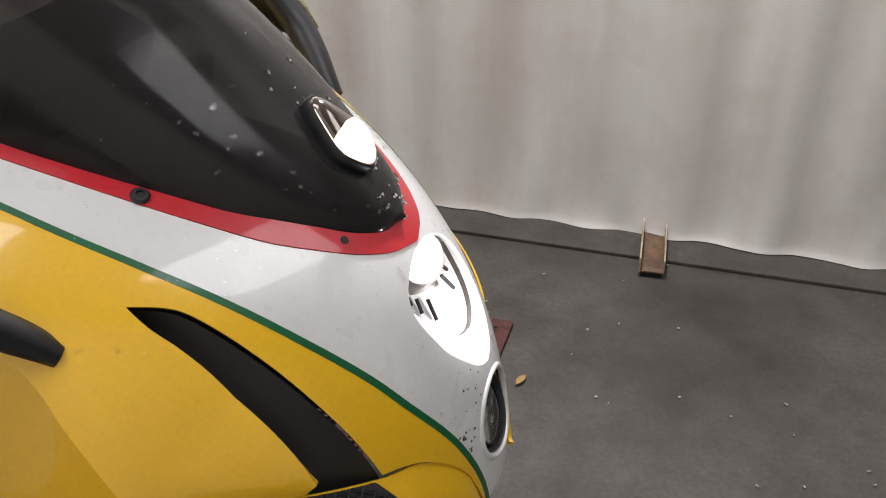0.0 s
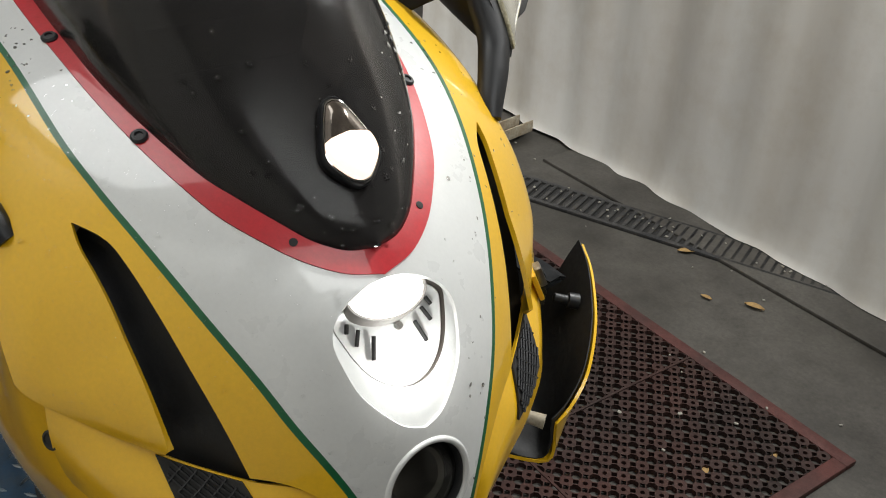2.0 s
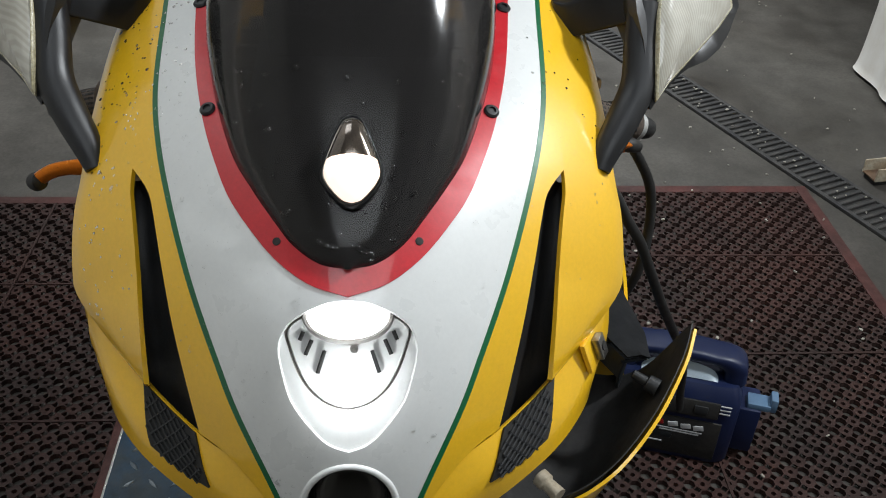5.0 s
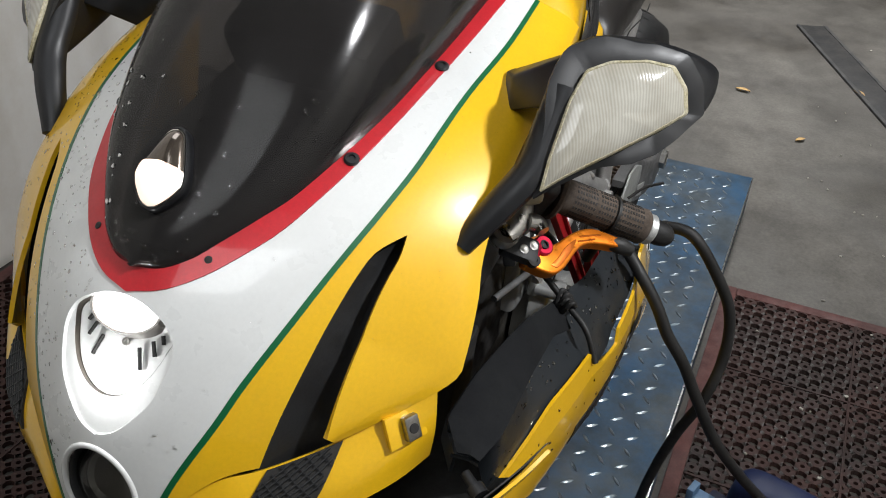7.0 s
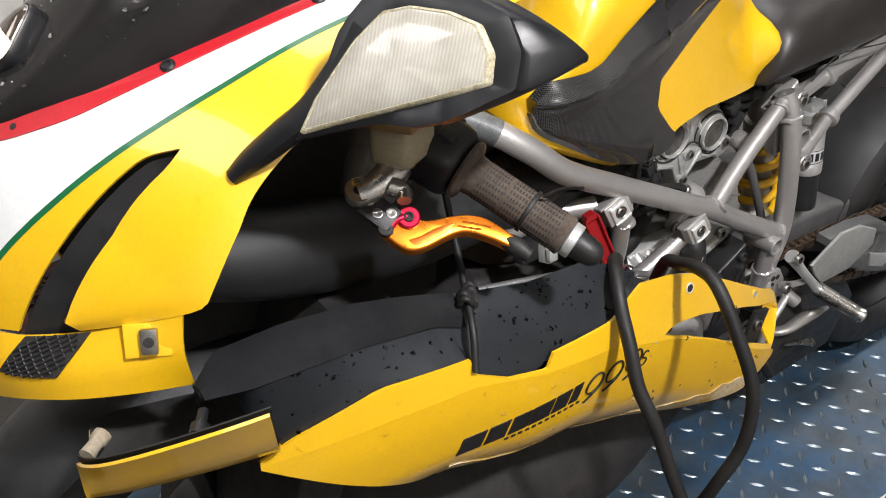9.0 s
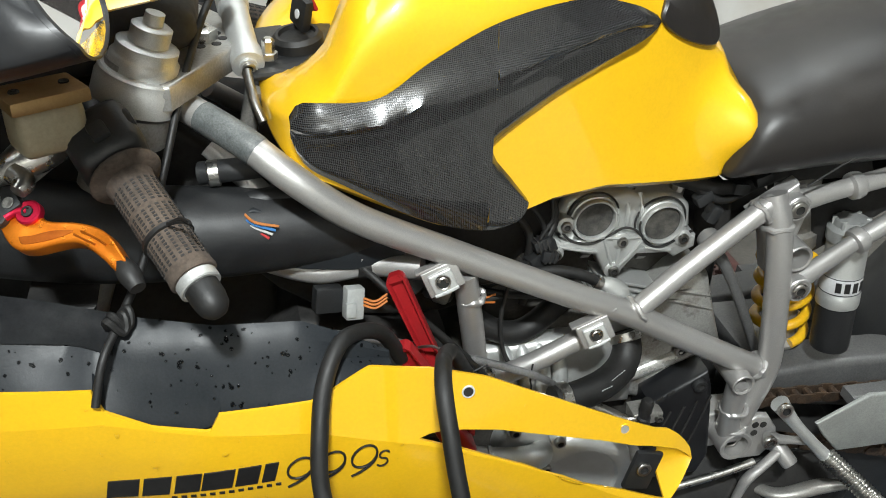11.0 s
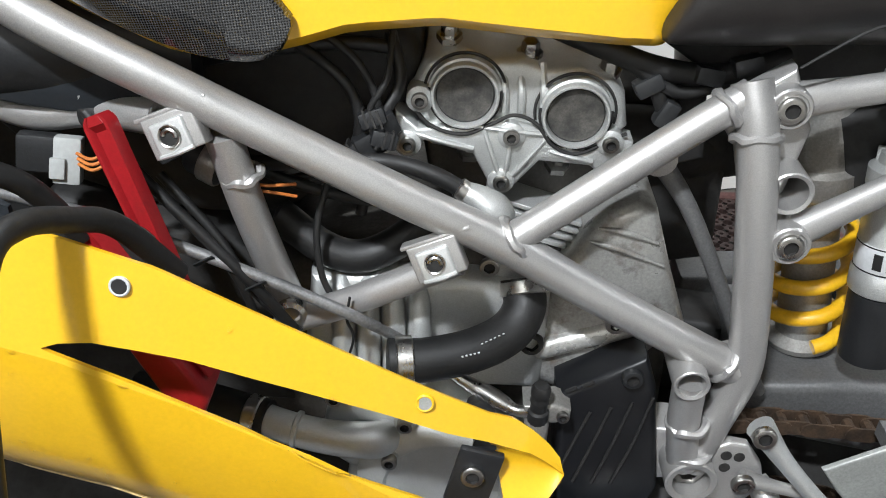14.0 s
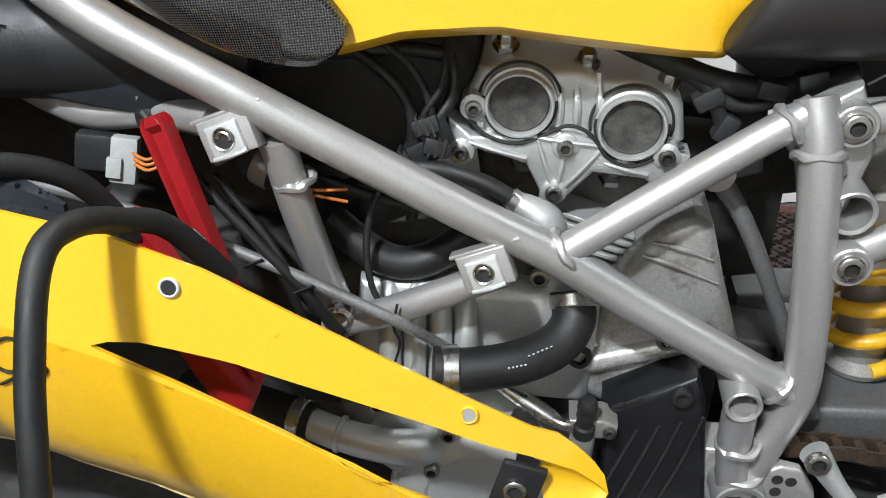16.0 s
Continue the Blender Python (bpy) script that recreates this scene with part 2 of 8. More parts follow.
def mat_rubber():
    m, nt, bsdf = material("red_brown_mat_rubber")
    broad = ramp(nt, cloud(nt, 2.6, 7.0, 0.6), (0.026, 0.016, 0.014), (0.058, 0.025, 0.020), 0.38, 0.66)
    fleck = cloud(nt, 160, 4.0, 0.7)
    grit = ramp(nt, fleck, (0.65,) * 3, (1.15,) * 3, 0.3, 0.7)
    nt.links.new(mix(nt, 1.0, broad, grit, "MULTIPLY"), bsdf.inputs["Base Color"])
    nt.links.new(ramp(nt, cloud(nt, 6, 5), (0.6,) * 3, (0.85,) * 3), bsdf.inputs["Roughness"])
    bsdf.inputs["Specular IOR Level"].default_value = 0.3
    relief(nt, bsdf, fleck, 0.3, 0.001)
    return m


def smoked():
    """Dark tinted acrylic: mostly clear to the light that goes straight through, with a sharp gloss."""
    m, nt, bsdf = material("smoked_acrylic")
    out = nt.nodes["Material Output"]
    tint = put(nt, "ShaderNodeBsdfTransparent", Color=(0.30, 0.285, 0.28, 1))
    gloss = put(nt, "ShaderNodeBsdfGlossy", Color=(1, 1, 1, 1), Roughness=0.035)
    scuff = cloud(nt, 14, 5.0, 0.6)
    nt.links.new(ramp(nt, scuff, (0.10,) * 3, (0.19,) * 3, 0.35, 0.75), gloss.inputs["Roughness"])
    edge = put(nt, "ShaderNodeFresnel", IOR=1.28)
    dust = put(nt, "ShaderNodeBsdfDiffuse", Color=(0.055, 0.052, 0.051, 1))
    film = nt.nodes.new("ShaderNodeMixShader")
    nt.links.new(ramp(nt, cloud(nt, 9, 7.0, 0.7), (0.24,) * 3, (0.38,) * 3, 0.3, 0.7), film.inputs[0])
    nt.links.new(tint.outputs[0], film.inputs[1])
    nt.links.new(dust.outputs[0], film.inputs[2])
    both = nt.nodes.new("ShaderNodeMixShader")
    nt.links.new(edge.outputs[0], both.inputs[0])
    nt.links.new(film.outputs[0], both.inputs[1])
    nt.links.new(gloss.outputs[0], both.inputs[2])
    nt.links.new(both.outputs[0], out.inputs["Surface"])
    return m


def clear(name, colour, rough=0.03, ior=1.45):
    m, nt, bsdf = material(name)
    bsdf.inputs["Base Color"].default_value = (*colour, 1)
    bsdf.inputs["Transmission Weight"].default_value = 1.0
    bsdf.inputs["Roughness"].default_value = rough
    bsdf.inputs["IOR"].default_value = ior
    return m


def wet_bead(name, through_it):
    """A water bead: clear, with a sharp gloss."""
    m, nt, bsdf = material(name)
    plain = put(nt, "ShaderNodeBsdfTransparent", Color=(through_it, through_it, through_it, 1))
    gloss = put(nt, "ShaderNodeBsdfGlossy", Roughness=0.03)
    edge = put(nt, "ShaderNodeFresnel", IOR=1.27)
    both = nt.nodes.new("ShaderNodeMixShader")
    for i, socket in enumerate((edge.outputs[0], plain.outputs[0], gloss.outputs[0])):
        nt.links.new(socket, both.inputs[i])
    nt.links.new(both.outputs[0], nt.nodes["Material Output"].inputs["Surface"])
    return m


def indicator_lens():
    """Milky white lens with a fine prism grid."""
    m, nt, bsdf = material("milky_indicator_lens")
    turn = put(nt, "ShaderNodeMapping", links=[("Vector", coords(nt))])
    turn.inputs["Rotation"].default_value = (radians(20), 0.0, radians(35))
    check = put(nt, "ShaderNodeTexWave", Scale=135.0, Distortion=0.3, links=[("Vector", turn.outputs["Vector"])])
    tone = ramp(nt, check.outputs["Fac"], (0.40, 0.385, 0.335), (0.47, 0.455, 0.40), 0.2, 0.8)
    nt.links.new(mix(nt, 1.0, tone, ramp(nt, cloud(nt, 22, 4), (0.78, 0.76, 0.72), (1.08, 1.08, 1.08), 0.35, 0.65), "MULTIPLY"), bsdf.inputs["Base Color"])
    bsdf.inputs["Roughness"].default_value = 0.2
    bsdf.inputs["Coat Weight"].default_value = 0.8
    relief(nt, bsdf, check.outputs["Fac"], 0.12, 0.0004)
    return m


def glow(name, colour, strength):
    m, nt, bsdf = material(name)
    bsdf.inputs["Base Color"].default_value = (*colour, 1)
    bsdf.inputs["Emission Color"].default_value = (*colour, 1)
    bsdf.inputs["Emission Strength"].default_value = strength
    return m


def mirror_metal(name, colour=(0.9, 0.9, 0.9), rough=0.02):
    m, nt, bsdf = material(name)
    bsdf.inputs["Base Color"].default_value = (*colour, 1)
    bsdf.inputs["Metallic"].default_value = 1.0
    bsdf.inputs["Roughness"].default_value = rough
    return m


CONCRETE = concrete()
CANVAS = canvas("cream_canvas", (0.60, 0.565, 0.51), (0.76, 0.745, 0.71))
CARBON = carbon()
TREAD = tread_steel()
MAT = mat_rubber()
SMOKED = smoked()
WATER = wet_bead("water_drop", 1.0)
WETDARK = wet_bead("water_drop_deep", 0.66)
# engine block darkened: the shade between its parts put into the colour
ENGINESHADE = stuff("engine_block_shade", (0.085, 0.080, 0.072), (0.040, 0.036, 0.030), 0.42, metal=0.3, broad=18, fine=300, grain=0.35, bump=0.3)
TURNLENS = indicator_lens()
LENSEDGE = stuff("yellowed_lens_edge", (0.42, 0.37, 0.22), (0.56, 0.52, 0.38), 0.25, broad=60, fine=420, grain=0.5, bump=0.2)
CHROME = mirror_metal("chrome", (0.82, 0.80, 0.76), 0.08)
MIRROR = mirror_metal("mirror_glass")
REFLECTOR = mirror_metal("lamp_reflector", (0.86, 0.85, 0.82), 0.16)
BULB = glow("warm_bulb", (1.0, 0.74, 0.58), 1.7)
BEAM = glow("headlight_light", (1.0, 0.97, 0.93), 12.0)

MATEDGE = stuff("red_rubber_edge", (0.090, 0.024, 0.019), (0.050, 0.018, 0.015), 0.6, broad=9, fine=200, grain=0.3, bump=0.3)
RUST = stuff("rusty_steel", (0.20, 0.12, 0.065), (0.10, 0.065, 0.045), 0.7, broad=25, fine=200, grain=0.35, bump=0.3)
ZINC = stuff("bright_zinc", (0.72, 0.73, 0.72), (0.60, 0.61, 0.60), 0.34, metal=0.6, broad=60, fine=900, grain=0.15, bump=0.1)



# ---- shape helpers ----
def part(name, bm, mat, parent=None, label="", crease=38):
    """Links a bmesh as one mesh object, under a thing or a part if one is given."""
    bmesh.ops.recalc_face_normals(bm, faces=bm.faces)
    me = bpy.data.meshes.new(name)
    bm.to_mesh(me)
    bm.free()
    me.materials.append(mat)
    me.polygons.foreach_set("use_smooth", [True] * len(me.polygons))
    me.set_sharp_from_angle(angle=radians(crease))
    ob = new(name, me)
    ob.parent = parent
    return tagged(ob, label)


def raw(name, verts, faces, mat, parent=None, label=""):
    me = bpy.data.meshes.new(name)
    me.from_pydata(verts, [], faces)
    me.materials.append(mat)
    ob = new(name, me)
    ob.parent = parent
    return tagged(ob, label)


def thing(name, label, category, place=None, group=""):
    ob = new(name)
    ob.empty_display_size = 0.05
    if place is not None:
        ob.matrix_world = place
    return tagged(ob, label, category, group)


def spline(points, steps=8):
    """A smooth curve through the points, of any number of columns."""
    p = np.array(points, float)
    if len(p) == 2:
        k = np.linspace(0, 1, steps + 1)[:, None]
        return p[0] * (1 - k) + p[1] * k
    p = np.vstack([2 * p[0] - p[1], p, 2 * p[-1] - p[-2]])
    out = []
    for i in range(1, len(p) - 2):
        for k in np.linspace(0, 1, steps, endpoint=False):
            a, b, c, d = p[i - 1 : i + 3]
            out.append(0.5 * (2 * b + (c - a) * k + (2 * a - 5 * b + 4 * c - d) * k**2 + (3 * b - a - 3 * c + d) * k**3))
    out.append(p[-2])
    return np.array(out)


def lattice(bm, rows, loop=False, caps=False):
    """Quads over rows of points; loop: the rows are rings; caps: close the two ends."""
    made = [[bm.verts.new(tuple(q)) for q in row] for row in rows]
    for a, b in zip(made, made[1:]):
        n = len(a)
        for i in range(n if loop else n - 1):
            j = (i + 1) % n
            try:
                bm.faces.new((a[i], a[j], b[j], b[i]))
            except ValueError:
                pass
    if caps:
        bm.faces.new(made[0][::-1])
        bm.faces.new(made[-1])
    return made


def tube(points, r, seg=14, steps=8, wide=1.0, bm=None, up=(0, 0, 1), ends=True):
    """A bar swept along a smooth curve. r: one radius, or one for each point; wide: how much broader across than along up."""
    bm = bm or bmesh.new()
    radii = [r] * len(points) if isinstance(r, (int, float)) else r
    rows = spline([(*p, q) for p, q in zip(points, radii)], steps)
    c, rad = rows[:, :3], rows[:, 3]
    tangent = np.gradient(c, axis=0)
    tangent /= np.linalg.norm(tangent, axis=1)[:, None] + 1e-12
    side = np.cross(tangent[0], up)
    if np.linalg.norm(side) < 1e-3:
        side = np.cross(tangent[0], (0, 1, 0.1))
    rings = []
    for q, t, k in zip(c, tangent, rad):
        side = side - t * (side @ t)
        side /= np.linalg.norm(side)
        high = np.cross(side, t)
        a = np.linspace(0, 2 * np.pi, seg, endpoint=False)
        rings.append(q + k * wide * np.cos(a)[:, None] * side + k * np.sin(a)[:, None] * high)
    lattice(bm, rings, True, ends)
    return bm


def facing(place, way, spin=0.0):
    """A pose whose z axis points along way."""
    return Matrix.Translation(place) @ Vector(way).to_track_quat("Z", "Y").to_matrix().to_4x4() @ Matrix.Rotation(spin, 4, "Z")


def lathe(profile, seg=24, m=None, bm=None, turn=1.0, caps=True):
    """A profile of (radius, height) spun about the z axis of m."""
    bm = bm or bmesh.new()
    m = m or Matrix()
    a = np.linspace(0, 2 * np.pi * turn, seg, endpoint=False)
    rings = [[m @ Vector((max(r, 1e-5) * math.cos(k), max(r, 1e-5) * math.sin(k), h)) for k in a] for r, h in profile]
    lattice(bm, rings, True, caps)
    return bm


def block(size, m=None, bevel=0.0, bm=None, segments=2):
    own = bmesh.new()
    bmesh.ops.create_cube(own, size=1.0, matrix=Matrix.Diagonal((*size, 1)))
    if bevel:
        bmesh.ops.bevel(own, geom=list(own.edges), offset=bevel, segments=segments, profile=0.6, affect="EDGES")
    own.transform(m or Matrix())
    return join(own, bm)


def join(own, bm=None):
    if bm is None:
        return own
    me = bpy.data.meshes.new("join")
    own.to_mesh(me)
    own.free()
    bm.from_mesh(me)
    bpy.data.meshes.remove(me)
    return bm


def slab(outline, y0, y1, bevel=0.003, bm=None, round_steps=0, holes=()):
    """A plate whose outline lies in x and z, from y0 to y1, with rounded edges."""
    p = outline
    if round_steps:
        p = spline(list(outline) + [outline[0]], round_steps)[:-1]
    own = bmesh.new()
    low = [own.verts.new((x, y0, z)) for x, z in p]
    high = [own.verts.new((x, y1, z)) for x, z in p]
    own.faces.new(low)
    top = own.faces.new(high)
    for i in range(len(p)):
        j = (i + 1) % len(p)
        own.faces.new((low[i], low[j], high[j], high[i]))
    bmesh.ops.recalc_face_normals(own, faces=own.faces)
    if bevel:
        bmesh.ops.bevel(own, geom=list(top.edges), offset=bevel, segments=3, profile=0.5, affect="EDGES", clamp_overlap=True)
    return join(own, bm)


def shell(rows, thick, bm=None, out=None):
    """A sheet of that thickness behind rows of points (its outer face, which looks towards out)."""
    bm = bm or bmesh.new()
    p = np.array([[tuple(q) for q in row] for row in rows], float)
    n = np.cross(np.gradient(p, axis=0), np.gradient(p, axis=1))
    n /= np.linalg.norm(n, axis=2)[..., None] + 1e-12
    if out is not None and (n @ np.array(out, float)).mean() < 0:
        n = -n
    outer, inner = lattice(bm, p), lattice(bm, p - n * thick)
    rim = lambda g: [*g[0], *[r[-1] for r in g[1:-1]], *g[-1][::-1], *[r[0] for r in g[-2:0:-1]]]  # noqa: E731
    a, b = rim(outer), rim(inner)
    for i in range(len(a)):
        j = (i + 1) % len(a)
        try:
            bm.faces.new((a[i], a[j], b[j], b[i]))
        except ValueError:
            pass
    bmesh.ops.remove_doubles(bm, verts=bm.verts, dist=0.00002)
    return bm


def bolt(place, way, r=0.008, h=0.006, parent=None, mat=None, name="bolt", socket=True):
    """A round socket-head bolt with its six-sided recess."""
    m = facing(place, way, r * 700)
    p = [(r * 0.98, 0), (r, h * 0.2), (r, h * 0.78), (r * 0.93, h * 0.95), (r * 0.82, h)]
    if not socket:
        return part(name, lathe(p + [(0, h * 1.1)], 16, m), mat or STEEL, parent)
    bm = lathe(p + [(r * 0.56, h)], 18, m, None, 1.0, False)
    count = len(bm.faces)
    lathe([(r * 0.62, h), (r * 0.58, h * 0.45), (0, h * 0.40)], 6, m, bm, 1.0, False)
    bm.faces.ensure_lookup_table()
    # recess faces painted dark, their shade put into the colour
    for face in bm.faces[count:]:
        face.material_index = 1
    ob = part(name, bm, mat or STEEL, parent)
    ob.data.materials.append(DARK)
    return ob


def drops(bm, place, normal, r, rng, high=0.30):
    """One flat water drop on a surface."""
    m = facing(place, normal, rng.uniform(0, 6.28)) @ Matrix.Diagonal((rng.uniform(0.8, 1.5), rng.uniform(0.7, 1.0), high, 1))
    rings = []
    for k in (0.0, 0.45, 0.85, 1.25):
        rings.append([m @ Vector((r * math.cos(k) * math.cos(a), r * math.cos(k) * math.sin(a), r * math.sin(k))) for a in np.linspace(0, 2 * np.pi, 7, endpoint=False)])
    lattice(bm, rings, True, True)


# ---- setting ----
floor = part("floor", block((13, 9.4, 0.1), pose(-0.6, 0.2, FLOOR - 0.05)), CONCRETE)
tagged(floor, "oily stained grey concrete workshop floor", "floor", kind="structure")
# unseen walls and ceiling added round the hall, pale to bounce fill
for nm, size, place in (
    ("wall_east", (0.15, 9.4, 3.6), (-7.0, 0.2)), ("wall_west", (0.15, 9.4, 3.6), (5.8, 0.2)),
    ("wall_north", (12.6, 0.15, 3.6), (-0.6, 4.8)), ("wall_south", (12.6, 0.15, 3.6), (-0.6, -4.4)),
):
    tagged(part(nm, block(size, pose(place[0], place[1], FLOOR + 1.8)), WALLPAINT), "unseen pale grey wall closing the hall", "wall", kind="structure")
tagged(part("ceiling", block((12.8, 9.4, 0.12), pose(-0.6, 0.2, FLOOR + 3.66)), WALLPAINT), "unseen pale grey ceiling closing the hall", "ceiling", kind="structure")

# floor joint along the curtain: a narrow dark gap with a slightly raised strip behind it
strip = part("floor_strip", block((3.9, 0.62, 0.012), pose(1.06, 1.97, FLOOR + 0.005, 0, 0, 0.8), 0.004), CONCRETE)
tagged(strip, "raised worn concrete strip under the curtain", "floor strip", kind="structure")


def curtain(name, x0, x1, y, hem, top, folds, depth, seed, label, bulge=0.0):
    """Hanging canvas with soft vertical folds that deepen towards the uneven hem."""
    rng = random.Random(seed)
    waves = [(rng.uniform(5, 30), rng.uniform(0, 6.28), rng.uniform(0.3, 1.0)) for _ in range(folds)]
    rows = []
    for v in np.linspace(0, 1, 40):
        z = hem + (top - hem) * v**1.6
        row = []
        for x in np.arange(x0, x1, 0.016):
            f = sum(a * math.sin(k * x + p + 0.5 * math.sin(2.1 * v + p)) for k, p, a in waves) / folds
            d = depth * (0.55 + 0.45 * math.exp(-3 * v))
            ridge = abs(noise.noise((x * 3.1 + 0.25 * v, seed * 1.7, v * 0.6))) + 0.5 * abs(noise.noise((x * 8.3 - 0.6 * v, seed + 9.0, v * 1.3)))
            f += 0.55 * (0.45 - ridge)
            sag = 0.005 * noise.noise((x * 2.3, seed, 0.0)) * math.exp(-9 * v)
            pucker = 0.012 * noise.noise((x * 9.0, seed + 3.0, v * 5.0)) * math.exp(-4 * v)
            row.append((x, y + d * f * 2.2 + pucker + bulge * math.exp(-7 * v), z + sag))
        rows.append(row)
    ob = part(name, shell(rows, 0.002), CANVAS, crease=80)
    return tagged(ob, label, "curtain")


curtain("canvas_curtain", -1.85, 4.6, 1.80, -0.1005, 3.1, 7, 0.013, 4, "cream canvas curtain hanging in folds to the floor", -0.03)
curtain("canvas_curtain", -2.6, 4.6, -1.36, -0.108, 3.1, 6, 0.024, 9, "cream canvas curtain beside the rubber mat")


def channel_foot(m):
    """A rusty cream steel channel on a dark rubber block, which holds the curtain's foot."""
    ob = thing("steel_channel", "cream painted rusty steel channel on a rubber block", "steel channel", m, "channels under the curtain")
    for x in (-0.031, 0.031):
        part("flange", block((0.005, 0.26, 0.042), pose(x, 0.13, 0.037), 0.0015), CREAM, ob)
    part("web", block((0.058, 0.26, 0.005), pose(0, 0.13, 0.0185), 0.0015), RUST, ob, "rusty channel floor")
    part("foot_block", block((0.056, 0.05, 0.016), pose(0, 0.03, 0.008), 0.004), RUBBER, ob)
    return ob


foot = channel_foot(pose(0.850, 1.572, FLOOR, 0, 0, 4))
copy_thing(foot, pose(-1.055, 1.475, FLOOR, 0, 0, 10))

# ---- floor drain ----
drain = thing("floor_drain", "dirty cast iron slotted channel drain in the floor", "drain", pose(-0.85, 1.42, FLOOR, 0, 0, 22.8))
drain["kind"] = "structure"
for y in (-0.062, 0.062):
    part("rail", block((3.95, 0.016, 0.012), pose(-0.725, y, 0.005), 0.003), IRON, drain)
part("trough", block((3.95, 0.11, 0.004), pose(-0.725, 0, 0.002)), DARK, drain)
part("silted_cover", block((1.05, 0.106, 0.006), pose(-2.17, 0, 0.006), 0.002), DARK, drain, "cover plate black with silt")
bar_mesh = None
for i in range(106):
    m = pose(-1.62 + i * 0.0272, 0, 0.007, 0, 0, 0)
    if bar_mesh is None:
        bar = part("bar", block((0.013, 0.11, 0.008), None, 0.002, segments=1), IRON, drain)
        bar_mesh = bar.data
    else:
        bar = new("bar", bar_mesh)
        bar.parent = drain
    bar.matrix_local = m


# ---- perforated rubber mats ----
def rubber_mat(name, x0, x1, y0, y1, ribs_x, ribs_y, label):
    """A mat with a solid border and a checkered grid of large and small holes."""
    ob = thing(name, label, "rubber mat", pose((x0 + x1) / 2, (y0 + y1) / 2, FLOOR), "rubber mats on the floor")
    a, top, border = 0.0262, 0.013, 0.030
    nx, ny = int((x1 - x0 - 2 * border) / a), int((y1 - y0 - 2 * border) / a)
    gx, gy = nx * a / 2, ny * a / 2
    verts, faces = [], []
    k = np.arange(8) * np.pi / 4 + np.pi / 8
    ring = np.stack([np.cos(k), np.sin(k)], 1)
    square = np.clip(ring * 1.0824 * 1.0, -1, 1)
    square = np.where(np.abs(ring) > 0.5, np.sign(ring), ring / np.abs(ring).max())
    for i in range(nx):
        for j in range(ny):
            cx, cy = -gx + (i + 0.5) * a, -gy + (j + 0.5) * a
            big = (i + j) % 2 == 0
            r = a * (0.455 if big else 0.20)
            b = len(verts)
            for u, v in square:
                verts.append((cx + u * a / 2, cy + v * a / 2, top))
            for u, v in ring:
                verts.append((cx + u * r, cy + v * r, top))
            for u, v in ring:
                verts.append((cx + u * r, cy + v * r, 0.001))
            for q in range(8):
                w = (q + 1) % 8
                faces.append((b + q, b + w, b + 8 + w, b + 8 + q))
                faces.append((b + 8 + q, b + 8 + w, b + 16 + w, b + 16 + q))
    web = raw("perforated_web", verts, faces, MAT, ob)
    web["kind"] = "stuff"
    ex, ey = (x1 - x0) / 2, (y1 - y0) / 2
    for sx, sy, wx, wy in ((0, (ey + gy) / 2, 2 * ex, ey - gy), (0, -(ey + gy) / 2, 2 * ex, ey - gy), ((ex + gx) / 2, 0, ex - gx, 2 * gy), (-(ex + gx) / 2, 0, ex - gx, 2 * gy)):
        part("border", block((wx, wy, top + 0.001), pose(sx, sy, (top + 0.001) / 2), 0.003), MATEDGE, ob)
    for x in ribs_x:
        part("rib", block((0.006, 2 * gy, 0.003), pose(x - (x0 + x1) / 2, 0, top + 0.001), 0.001), MAT, ob)
    for y in ribs_y:
        part("rib", block((2 * gx, 0.006, 0.003), pose(0, y - (y0 + y1) / 2, top + 0.001), 0.001), MAT, ob)
    return ob


rubber_mat("rubber_mat", -1.005, 0.555, 0.358, 1.262, (-0.66, -0.28, 0.13), (0.69,), "red-brown perforated rubber mat beside the lift")
rubber_mat("rubber_mat", -0.94, 0.62, -1.33, -0.475, (-0.55, -0.1), (-0.85,), "dark perforated rubber mat beside the lift")

# ---- lift platform with raised tread lugs ----
lift = thing("lift_platform", "worn blue steel tread-plate motorcycle lift platform", "lift", pose(-0.36, -0.055, FLOOR))
part("deck", block((2.2, 0.802, 0.016), pose(0, 0, 0.104), 0.003), TREAD, lift)
for y in (-0.393, 0.393):
    part("edge_rail", block((2.2, 0.014, 0.085), pose(0, y, 0.0535), 0.003), TREAD, lift, "dark blue folded steel edge")
part("end_rail", block((0.014, 0.76, 0.085), pose(-1.09, 0, 0.0535), 0.003), TREAD, lift)
part("underframe", block((1.9, 0.5, 0.09), pose(0, 0, 0.046), 0.01), DARK, lift)
for y in (-0.3995, 0.3995):
    part("bare_edge", block((2.19, 0.004, 0.005), pose(0, y, 0.1105), 0.001), ALLOY, lift, "bright worn steel edge")
verts, faces = [], []
rng = random.Random(2)
pitch = 0.041
